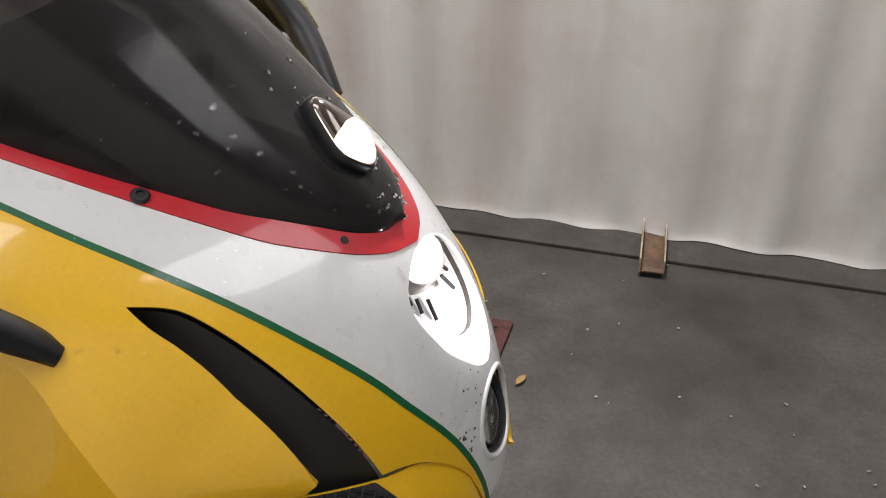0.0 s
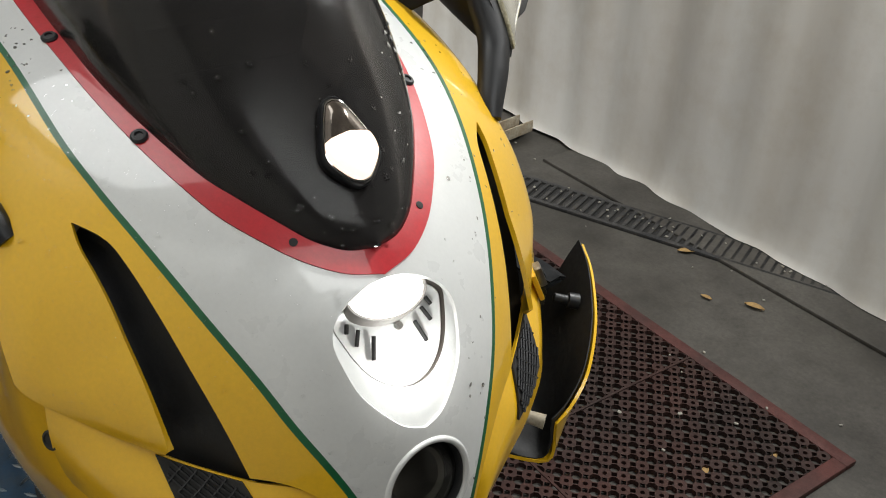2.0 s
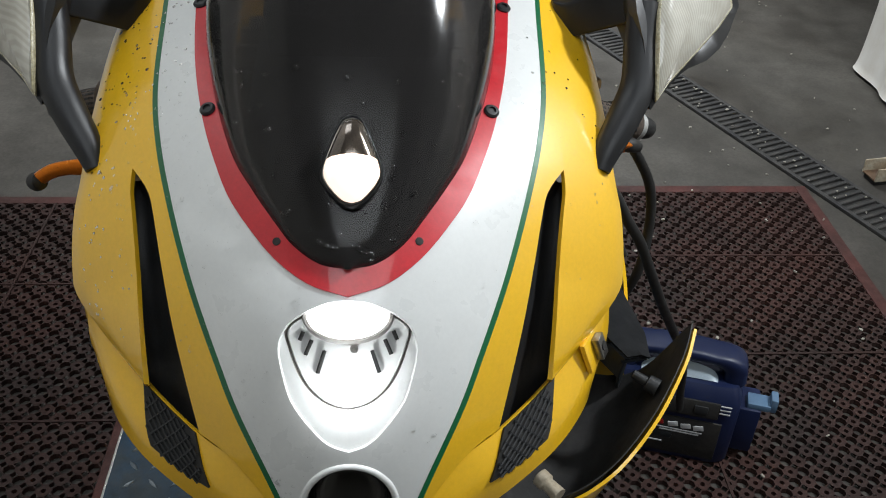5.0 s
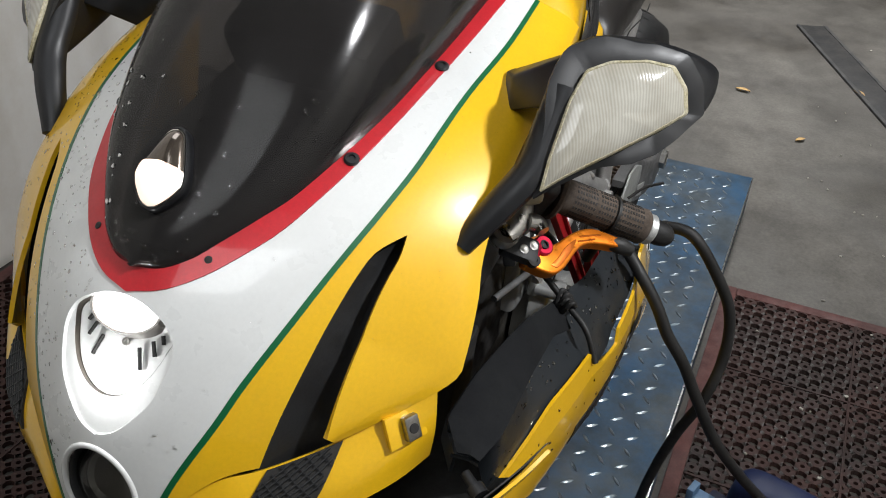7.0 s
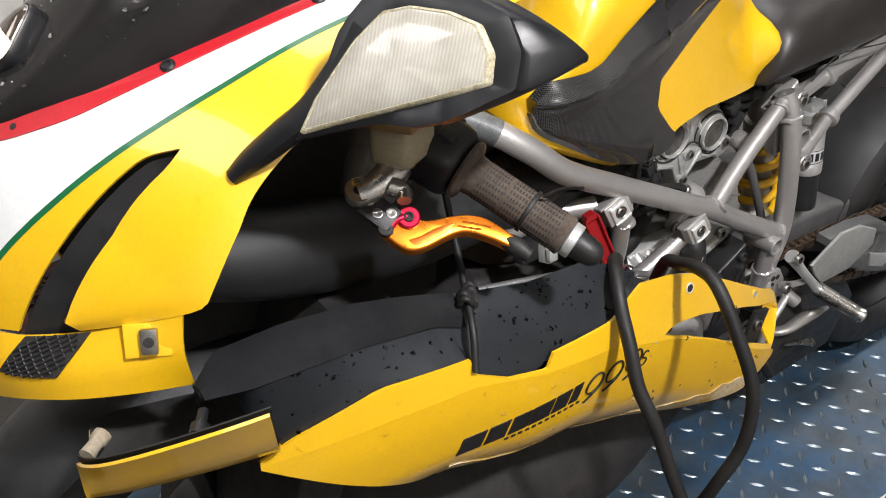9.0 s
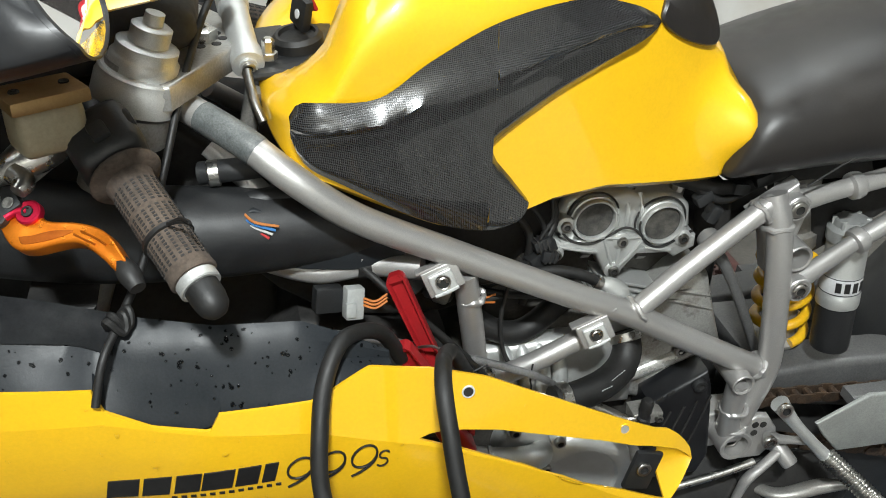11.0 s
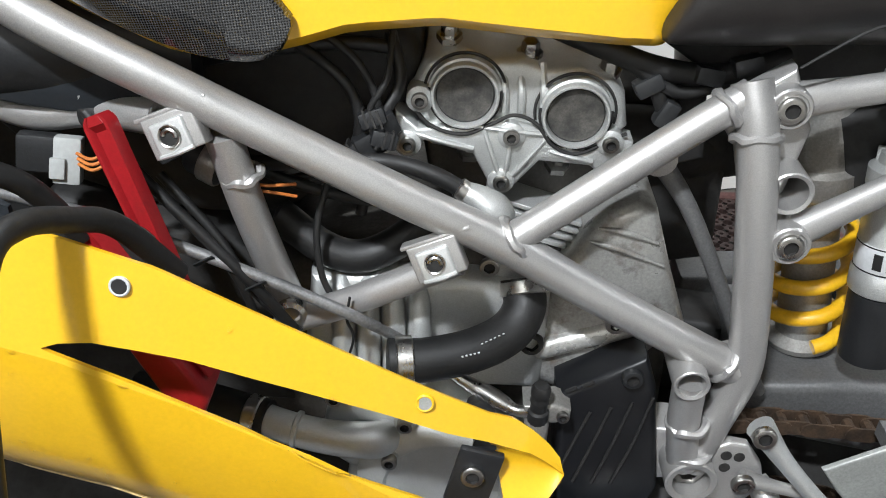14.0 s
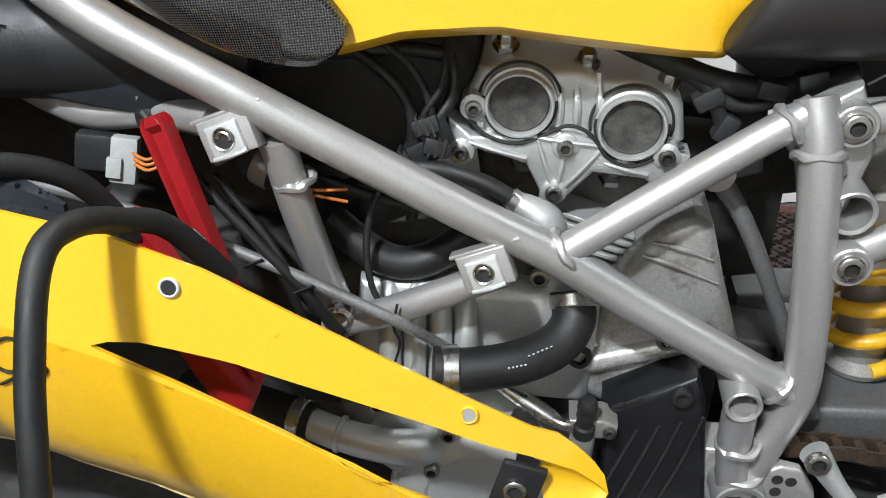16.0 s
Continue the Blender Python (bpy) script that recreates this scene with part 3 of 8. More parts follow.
for i in range(int(2.12 / pitch)):
    for j in range(int(0.74 / pitch)):
        x, y = -1.05 + i * pitch, -0.36 + j * pitch
        t = radians(40 if (i + j) % 2 else -50) + 0.03 * rng.uniform(-1, 1)
        c, s = math.cos(t), math.sin(t)
        base = len(verts)
        for u, v, w in ((0.0145, 0, 0), (0.005, 0.0036, 0), (-0.005, 0.0036, 0), (-0.0145, 0, 0), (-0.005, -0.0036, 0), (0.005, -0.0036, 0),
                        (0.0105, 0, 0.0018), (0, 0.0016, 0.0021), (-0.0105, 0, 0.0018), (0, -0.0016, 0.0021)):
            verts.append((x + c * u - s * v, y + s * u + c * v, 0.1121 + w))
        b = base
        faces += [(b, b + 1, b + 6), (b + 1, b + 7, b + 6), (b + 1, b + 2, b + 7), (b + 2, b + 8, b + 7), (b + 2, b + 3, b + 8),
                  (b + 3, b + 4, b + 8), (b + 4, b + 9, b + 8), (b + 4, b + 5, b + 9), (b + 5, b + 6, b + 9), (b + 5, b, b + 6), (b + 6, b + 7, b + 8, b + 9)]
lugs = raw("tread_lugs", verts, faces, stuff("polished_lug", (0.34, 0.37, 0.39), (0.22, 0.27, 0.31), 0.28, metal=0.9, broad=8, fine=300, grain=0.2, bump=0.1), lift)
lugs["kind"] = "stuff"



# ---- the motorcycle: forward is +x, its left side +y, the deck is z = 0 ----
bike = thing("motorcycle", "wet yellow and white sport motorcycle with loosened side fairings", "motorcycle", pose(0, 0, 0))


def mirrored(points):
    return [(x, -y, z) for x, y, z in points]


# nose: a smooth bonnet given by its height over a tilted plane; s runs forward and down, y across
HEIGHT = ((0, 0, 1.1597), (0, 1, -0.0159), (0, 2, -0.0864), (0, 3, -0.0200), (2, 0, -0.1227), (2, 1, -0.1358), (2, 2, -0.0344), (4, 0, 0.0136), (4, 1, 0.0357))


def nose(s, y, lift_by=0.0):
    h = sum(c * (abs(y) / 0.2) ** i * (s / 0.2) ** j for i, j, c in HEIGHT) + lift_by
    return (0.769 * s + 0.6392 * h, y, -0.6392 * s + 0.769 * h)


def nose_normal(s, y):
    e = 0.002
    a = Vector(nose(s + e, y)) - Vector(nose(s - e, y))
    b = Vector(nose(s, y + e)) - Vector(nose(s, y - e))
    n = a.cross(b).normalized()
    return n if n.x * 0.64 + n.z * 0.77 > 0 else -n


def along(points):
    """Half-width as a function of s, from a smooth curve through (s, half-width)."""
    c = spline(points, 12)
    order = np.argsort(c[:, 0])
    return lambda s: float(np.interp(s, c[order, 0], c[order, 1]))


SCREEN_EDGE = [(-0.40, 0.1265), (-0.30, 0.1235), (-0.24, 0.119), (-0.20, 0.114), (-0.155, 0.1035), (-0.104, 0.0865), (-0.075, 0.0705), (-0.049, 0.0535), (-0.029, 0.0385), (-0.015, 0.020), (-0.0105, 0.0)]
TRIM_EDGE = [(-0.40, 0.140), (-0.30, 0.1355), (-0.23, 0.1290), (-0.18, 0.1215), (-0.135, 0.1110), (-0.10, 0.0995), (-0.07, 0.0870), (-0.045, 0.0710), (-0.020, 0.0510), (-0.001, 0.0270), (0.0085, 0.0)]
STRIPE = [(-0.40, 0.162), (-0.317, 0.164), (-0.25, 0.1595), (-0.17, 0.1545), (-0.12, 0.146), (-0.075, 0.1345), (-0.027, 0.1205), (0.006, 0.1095), (0.045, 0.095), (0.08, 0.0815), (0.13, 0.0575), (0.172, 0.0385), (0.192, 0.031)]
VENT_IN = [(-0.105, 0.1665), (-0.085, 0.1525), (-0.066, 0.1465), (-0.024, 0.138), (0.016, 0.130), (0.055, 0.121), (0.094, 0.112)]
VENT_OUT = [(-0.105, 0.167), (-0.087, 0.1675), (-0.069, 0.1650), (-0.044, 0.1620), (0.0, 0.1585), (0.036, 0.1560), (0.057, 0.1550)]
PANEL_EDGE = [(-0.40, 0.199), (-0.256, 0.2095), (-0.19, 0.2125), (-0.117, 0.2175), (-0.082, 0.2235), (-0.04, 0.2255), (-0.018, 0.2205), (0.024, 0.186), (0.057, 0.1555)]
trim_w, stripe_w, vent_in_w, vent_out_w, panel_w = (along(c) for c in (TRIM_EDGE, STRIPE, VENT_IN, VENT_OUT, PANEL_EDGE))
LAMP_HOLE = [(0.0105, 0.0), (0.0115, 0.012), (0.0145, 0.0215), (0.021, 0.036), (0.029, 0.0445), (0.042, 0.0485), (0.063, 0.0445), (0.079, 0.0385), (0.098, 0.0235), (0.107, 0.0125), (0.1112, 0.0)]
lamp_w = along(LAMP_HOLE)


def centre_gap(s):
    if s <= 0.009:
        return trim_w(s)
    if 0.0105 < s < 0.1112:
        return lamp_w(s)
    if 0.120 < s < 0.174:
        return 0.034 * math.sqrt(max(0.0, 1 - ((s - 0.147) / 0.027) ** 2))
    return 0.0


def eased(a, b, n):
    return [a + (b - a) * 0.5 * (1 - math.cos(math.pi * k / n)) for k in range(n + 1)]


UP = (0.64, 0.0, 0.77)
fairing = part("upper_fairing", shell([[nose(s, y) for y in np.linspace(0.001, 0.0022, 2)] for s in (0.0093, 0.0101)], 0.001), WHITE, bike, "white nose fairing with red, green and yellow bands, wet")
rows_s = sorted(set(eased(-0.39, 0.009, 46) + eased(0.0105, 0.1112, 30) + eased(0.120, 0.174, 24) + [0.0098, 0.1135, 0.117, 0.178, 0.184, 0.191]))
for side in (1, -1):
    rows = [[nose(s, side * (g + (stripe_w(s) - 0.0019 - g) * k)) for k in np.linspace(0, 1, 9)] for s in rows_s for g in (centre_gap(s),)]
    part("white_half", shell(rows, 0.003, None, UP), WHITE, fairing)
    rows = [[nose(s, side * (stripe_w(s) - 0.0021 + 0.0042 * k), 0.0004) for k in (0, 0.5, 1)] for s in np.linspace(-0.39, 0.192, 70)]
    part("green_stripe", shell(rows, 0.003, None, UP), GREEN, fairing, "narrow green stripe")
    edge = np.array(spline(SCREEN_EDGE, 8)), np.array(spline(TRIM_EDGE, 8))
    rows = [[nose(*(a + (b - a) * k) * (1, side), 0.0012) for k in np.linspace(0, 1, 5)] for a, b in zip(*edge)]
    part("red_trim", shell(rows, 0.003, None, UP), RED, fairing, "red screen surround")
    # yellow flank inside the vent, then outside it
    chin_w = along([(0.092, 0.1125), (0.115, 0.084), (0.150, 0.056), (0.192, 0.0345)])
    mid = lambda s: 0.1668 if s <= -0.105 else vent_in_w(s) if s < 0.094 else max(chin_w(s), stripe_w(s) + 0.0034)  # noqa: E731
    rows = [[nose(s, side * (stripe_w(s) + 0.0019 + (mid(s) - stripe_w(s) - 0.0019) * k)) for k in np.linspace(0, 1, 6)] for s in sorted(set(list(np.linspace(-0.39, 0.191, 84)) + [-0.105]))]
    part("yellow_flank", shell(rows, 0.003, None, UP), YELLOW, fairing)
    rows = []
    for s in sorted(set(list(np.linspace(-0.39, 0.0565, 64)) + [-0.105])):
        a = vent_out_w(s) if s > -0.105 else 0.1668
        out = 0.016 * max(0.0, min(1.0, (s + 0.02) / 0.077))
        rows.append([nose(s, side * (a + (panel_w(s) - a) * k), out * (1 - 0.5 * k) - 0.014 * max(0, k - 0.75) ** 2 * 16 * 0.4) for k in np.linspace(0, 1, 11)])
    part("yellow_panel", shell(rows, 0.004, None, UP), YELLOW, fairing)
    # dark vent channel behind the gap
    rows = [[nose(s, side * (vent_in_w(s) - 0.004 + (min(vent_out_w(s), vent_in_w(s) + 0.05) - vent_in_w(s) + 0.012) * k), -0.004 - 0.020 * math.sin(math.pi * (0.12 + 0.8 * k))) for k in np.linspace(0, 1, 7)] for s in np.linspace(-0.103, 0.10, 26)]
    part("vent_channel", shell(rows, 0.002, None, UP), BLACK, fairing, "black air vent channel")
    # chin piece under the vent
    top = [(0.192, 0.033), (0.150, 0.052), (0.115, 0.083), (0.094, 0.1125), (0.060, 0.1500), (0.024, 0.184), (-0.012, 0.2120)]
    low = [(0.812, 0.035, 0.678), (0.800, 0.062, 0.686), (0.783, 0.094, 0.696), (0.764, 0.130, 0.710), (0.735, 0.168, 0.724), (0.695, 0.196, 0.731), (0.655, 0.208, 0.729)]
    t3 = spline([nose(s, y, -0.004) for s, y in top], 6)
    l3 = spline(low, 6)
    rows = []
    for a, b in zip(t3, l3):
        c = (a + b) / 2 + np.array((0.005, 0.004, 0.0))
        rows.append([(p[0], side * p[1], p[2]) for p in spline([a, c, b], 4)])
    chin = part("chin_panel", shell(rows, 0.003, None, (0.8, 0.3 * side, 0.1)), YELLOW, fairing)
    chin_rows = np.array([[tuple(p) for p in r] for r in rows])

    if side > 0:
        # fixing tab with a sheet-metal clip, left bare where the side fairing came off
        m = facing((0.683, 0.199, 0.781), (0.42, 0.82, 0.40))
        part("fixing_tab", block((0.036, 0.028, 0.005), m @ pose(0, 0, -0.003), 0.002), YELLOW, fairing, "yellow fixing tab")
        clip = part("clip", block((0.013, 0.020, 0.007), m @ pose(0.002, 0, 0.003), 0.0015), STEEL, fairing, "sheet-metal clip")
        part("clip_eye", lathe([(0.0042, 0), (0.0042, 0.0008), (0.003, 0.001), (0, 0.0004)], 12, m @ pose(0.002, 0, 0.0066)), DARK, clip)

    def on_chin(i, k, off):
        i0, k0 = int(i), min(int(k), chin_rows.shape[1] - 2)
        a, b = i - i0, k - k0
        p = (chin_rows[i0, k0] * (1 - a) + chin_rows[i0 + 1, k0] * a) * (1 - b) + (chin_rows[i0, k0 + 1] * (1 - a) + chin_rows[i0 + 1, k0 + 1] * a) * b
        return Vector(p) + Vector((0.8, 0.6 * side, 0.1)) * off

    patch = lambda u, v, off: on_chin(18.5 + 7.0 * u - 4.2 * v + 0.8 * u * v, 0.02 + v * (4.0 + 0.6 * u), off)  # noqa: E731
    rows = [[patch(u, v, 0.0022) for v in np.linspace(0, 1, 7)] for u in np.linspace(0, 1, 9)]
    part("intake_mesh", shell(rows, 0.002, None, (0.8, 0.3 * side, 0.1)), DARK, fairing, "black intake mesh")
    wires = bmesh.new()
    for k in np.linspace(-0.8, 1.0, 12):
        for flip in (0, 1):
            run = [(k + 0.8 * v, v) for v in np.linspace(0, 1, 9) if 0.02 <= k + 0.8 * v <= 0.98]
            if len(run) > 2:
                tube([patch(1 - u if flip else u, v, 0.0030) for u, v in run], 0.0011, 5, 1, 1.0, wires)
    tagged(part("mesh_wire", wires, BLACK, fairing), kind="stuff")
    for s, y in ((-0.264, 0.1285), (-0.146, 0.1085)):
        base = nose(s, side * y, 0.001)
        part("screw", lathe([(0.0062, 0), (0.0063, 0.0014), (0.0050, 0.0028), (0.0030, 0.0030), (0.0026, 0.0016), (0, 0.0016)], 14, facing(base, nose_normal(s, side * y))), BLACK, fairing, "black button screw")
    base = nose(-0.0325, side * 0.0498, 0.0008)
    part("screw_hole", lathe([(0.0030, 0), (0.0030, 0.0009), (0.0024, 0.0011), (0, 0.0009)], 14, facing(base, nose_normal(-0.0325, side * 0.0498))), DARK, fairing)

# headlight: a clear white bezel round a deep white bowl, with the lit lens under the upper edge
RECESS = [(0.0145, 0.0), (0.0160, 0.020), (0.0200, 0.0360), (0.0275, 0.0440), (0.040, 0.0415), (0.055, 0.0360), (0.0675, 0.0285), (0.0765, 0.0185), (0.0810, 0.0090), (0.0825, 0.0)]
recess_w = along(RECESS)
ANGLES = np.linspace(0, 2 * np.pi, 72, endpoint=False)


def lamp_ring(grow, deep, inner):
    """One closed ring of the lamp's outer outline, or of the bowl's, that far under the nose's surface."""
    ring = []
    for a in ANGLES:
        c, q = (0.0485 - 0.034 * math.cos(a), recess_w) if inner else (0.0608 - 0.0503 * math.cos(a), lamp_w)
        y = math.copysign(q(c), math.sin(a)) if abs(math.sin(a)) > 1e-6 else 0.0
        mid_s = 0.040
        ring.append(nose(mid_s + (c - mid_s) * grow, y * grow, -deep))
    return ring


head = part("headlight", lathe([(0.001, 0), (0.001, 0.001)], 6, facing(nose(0.05, 0, -0.05), (0.64, 0, 0.77))), REFLECTOR, bike, "lit headlight in a white bezel")
bm = bmesh.new()
lattice(bm, [lamp_ring(1.0, 0.0004, False), lamp_ring(0.985, 0.0030, False), lamp_ring(1.03, 0.0046, True), lamp_ring(1.0, 0.0052, True)], True, False)
part("bezel", bm, WHITE, head, "white headlight bezel", 50)
bm = bmesh.new()
lattice(bm, [lamp_ring(1.0, 0.0050, True), lamp_ring(0.985, 0.0068, True), lamp_ring(0.97, 0.0120, True), lamp_ring(0.94, 0.0125, True)], True, False)
part("bowl_wall", bm, stuff("bowl_wall_grey", (0.11, 0.095, 0.08), (0.06, 0.05, 0.042), 0.35, broad=40, fine=300, grain=0.2, bump=0.05), head, "grey wall of the lamp bowl", 60)
bm = bmesh.new()
lattice(bm, [lamp_ring(0.965, 0.0098, True), lamp_ring(0.945, 0.0092, True), lamp_ring(0.90, 0.0112, True), lamp_ring(0.70, 0.0145, True), lamp_ring(0.40, 0.0165, True), lamp_ring(0.08, 0.0170, True)], True, False)
bm.faces.new(list(bm.verts)[-72:])
part("bowl", bm, WHITE, head, "white lamp bowl", 60)
lens_at = Matrix.Translation(nose(0.0185, 0.0, -0.0085)) @ Matrix(((0.769, 0, 0.6392, 0), (0, 1, 0, 0), (-0.6392, 0, 0.769, 0), (0, 0, 0, 1)))
squash = Matrix.Diagonal((0.66, 1.08, 1.0, 1))
part("projector_lens", lathe([(0.0262, -0.006), (0.0265, 0.0016), (0.0255, 0.0036), (0.020, 0.0050), (0.010, 0.0058), (0, 0.0060)], 40, lens_at @ squash), BEAM, head, "bright glowing lens")
part("lens_ring", lathe([(0.0266, -0.012), (0.0296, -0.010), (0.0298, 0.0004), (0.0288, 0.0024), (0.0268, 0.0020)], 40, lens_at @ squash, None, 1.0, False), stuff("lens_ring_grey", (0.30, 0.285, 0.27), (0.22, 0.205, 0.19), 0.3, broad=40, fine=300, grain=0.1, bump=0.0), head, "grey lens ring")
part("ring_screw", lathe([(0.003, 0), (0.003, 0.002), (0.0015, 0.0025), (0, 0.0018)], 12, facing(nose(0.0410, 0.004, -0.0150), (0.64, 0, 0.77))), STEEL, head)
for y, s, y2, s2 in ((0.0165, 0.0420, 0.0215, 0.0570), (0.0255, 0.0345, 0.0300, 0.0445), (0.0315, 0.0285, 0.0340, 0.0345)):
    for e in (-1, 1):
        part("louvre_slot", tube([nose(s, e * y, -0.0128), nose(s2, e * y2, -0.0120)], 0.0015, 8, 2), DARK, head)
lower = part("lower_lamp", lathe([(0.030, -0.040), (0.0325, -0.016), (0.0332, -0.009), (0.0325, -0.0078), (0.031, -0.010), (0.029, -0.026), (0.012, -0.034), (0, -0.035)], 36, facing(nose(0.147, 0, -0.001), (0.93, 0, 0.36))), BLACK, bike, "unlit round lower headlight")
part("glass", lathe([(0.0315, -0.018), (0.0300, -0.0125), (0.023, -0.0080), (0.012, -0.0055), (0, -0.0046)], 32, facing(nose(0.147, 0, -0.002), (0.93, 0, 0.36))), clear("grey_lamp_glass", (0.42, 0.42, 0.40), 0.03), lower, "clear domed glass")
lip = [nose(0.147 + 0.0268 * math.cos(a), 0.0338 * math.sin(a), -0.0010) for a in np.linspace(0, 2 * math.pi, 40)]
part("lamp_lip", tube(lip, 0.0026, 10, 1), WHITE, lower, "white rim of the lower lamp hole", 60)
part("inner_ring", lathe([(0.020, -0.026), (0.022, -0.023), (0.020, -0.020), (0.017, -0.023)], 32, facing(nose(0.147, 0, -0.004), (0.93, 0, 0.36))), STEEL, lower)

# screen: a smoked bubble over the opening
MIDLINE = [(0.7395, 0.9035), (0.735, 0.912), (0.722, 0.926), (0.701, 0.945), (0.668, 0.974), (0.637, 1.007), (0.606, 1.039), (0.56, 1.08), (0.50, 1.124), (0.43, 1.160)]
mid = spline(MIDLINE, 6)
for _ in range(60):
    mid[1:-1] = 0.5 * mid[1:-1] + 0.25 * (mid[:-2] + mid[2:])
edge = spline(SCREEN_EDGE, 8)[::-1]
rows = []
for k in np.linspace(0, 1, 44):
    m2 = mid[min(len(mid) - 1, int(round(k * (len(mid) - 1))))]
    q = k * (len(mid) - 1)
    i = min(len(mid) - 2, int(q))
    m2 = mid[i] + (mid[i + 1] - mid[i]) * (q - i)
    q = k * (len(edge) - 1)
    i = min(len(edge) - 2, int(q))
    e2 = edge[i] + (edge[i + 1] - edge[i]) * (q - i)
    ex, ey, ez = nose(e2[0], e2[1], 0.0005)
    row = []
    for a in np.linspace(-1, 1, 25):
        w = math.cos(a * math.pi / 2) ** 0.85 if abs(a) < 1 else 0.0
        u = math.sin(a * math.pi / 2)
        row.append((ex + (m2[0] - ex) * w, ey * u, ez + (m2[1] - ez) * w))
    rows.append(row)
screen_rows = rows
screen = part("windscreen", shell(rows, 0.003, None, UP), SMOKED, bike, "dark smoked bubble windscreen with water drops", 60)

# position lamp: a lit drop-shaped lamp in the foot of the screen
pos = part("position_light", lathe([(0.001, 0), (0.001, 0.001)], 6, facing((0.68, 0, 0.95), (0.8, 0, 0.6))), SATIN, bike, "lit drop-shaped position light")
axis_z = Vector((0.709, 0.0, 0.705))
down = Vector((0.705, 0.0, -0.709))
place = Matrix(((down.x, 0, axis_z.x, 0.6922), (0, 1, 0, 0.003), (down.z, 0, axis_z.z, 0.9610), (0, 0, 0, 1)))


def drop_half(u):
    """Half-width of the lamp at u, from its blunt top (-1) to its rounded foot (1)."""
    return 0.0205 * float(np.interp(u, (-1, -0.97, -0.90, -0.6, -0.2, 0.1, 0.28, 0.42, 0.6, 0.8, 0.92, 0.98, 1), (0, 0.20, 0.34, 0.56, 0.80, 0.96, 1.0, 0.97, 0.80, 0.55, 0.36, 0.20, 0)))


def drop_ring(grow, h, top=-1.0, sag=0.0):
    """A ring of the drop outline, cut off above top."""
    ring = []
    for a in np.linspace(0, 2 * np.pi, 48, endpoint=False):
        u, w = -math.cos(a), abs(math.sin(a))
        u = max(u, top)
        half = drop_half(-math.cos(a)) if -math.cos(a) >= top else drop_half(top) * w / max(1e-6, math.sqrt(1 - top * top))
        lift_u = -sag * max(0.0, 1 - (half / max(1e-6, drop_half(top))) ** 2) if -math.cos(a) < top else 0.0
        ring.append(place @ Vector(((0.0313 * u + lift_u) * grow, math.copysign(half, math.sin(a)) * grow, h)))
    return ring


def dome(levels, top=-1.0, sag=0.0, caps=True):
    bm = bmesh.new()
    lattice(bm, [drop_ring(g, h, top, sag) for g, h in levels], True, caps)
    return bm


part("rim", dome([(1.02, -0.014), (1.06, -0.003), (1.06, 0.0015), (1.02, 0.0030), (0.97, 0.0022)], caps=False), SATIN, pos, "black rim")
part("rim_line", dome([(0.985, 0.0020), (0.975, 0.0034), (0.945, 0.0036), (0.93, 0.0024)], caps=False), CHROME, pos, "bright rim line")
part("reflector", dome([(0.96, -0.010), (0.96, 0.0022), (0.90, 0.0052), (0.70, 0.0082), (0.35, 0.0100)]), stuff("smoky_reflector", (0.20, 0.165, 0.135), (0.11, 0.09, 0.075), 0.12, metal=0.75, broad=60, fine=300, grain=0.15, bump=0.02, coat=0.8), pos, "smoky upper reflector")
part("lit_bulb_glass", dome([(0.95, 0.0020), (0.935, 0.0050), (0.86, 0.0078), (0.62, 0.0098), (0.25, 0.0112)], -0.02, 0.006), BULB, pos, "warm glowing bulb glass")


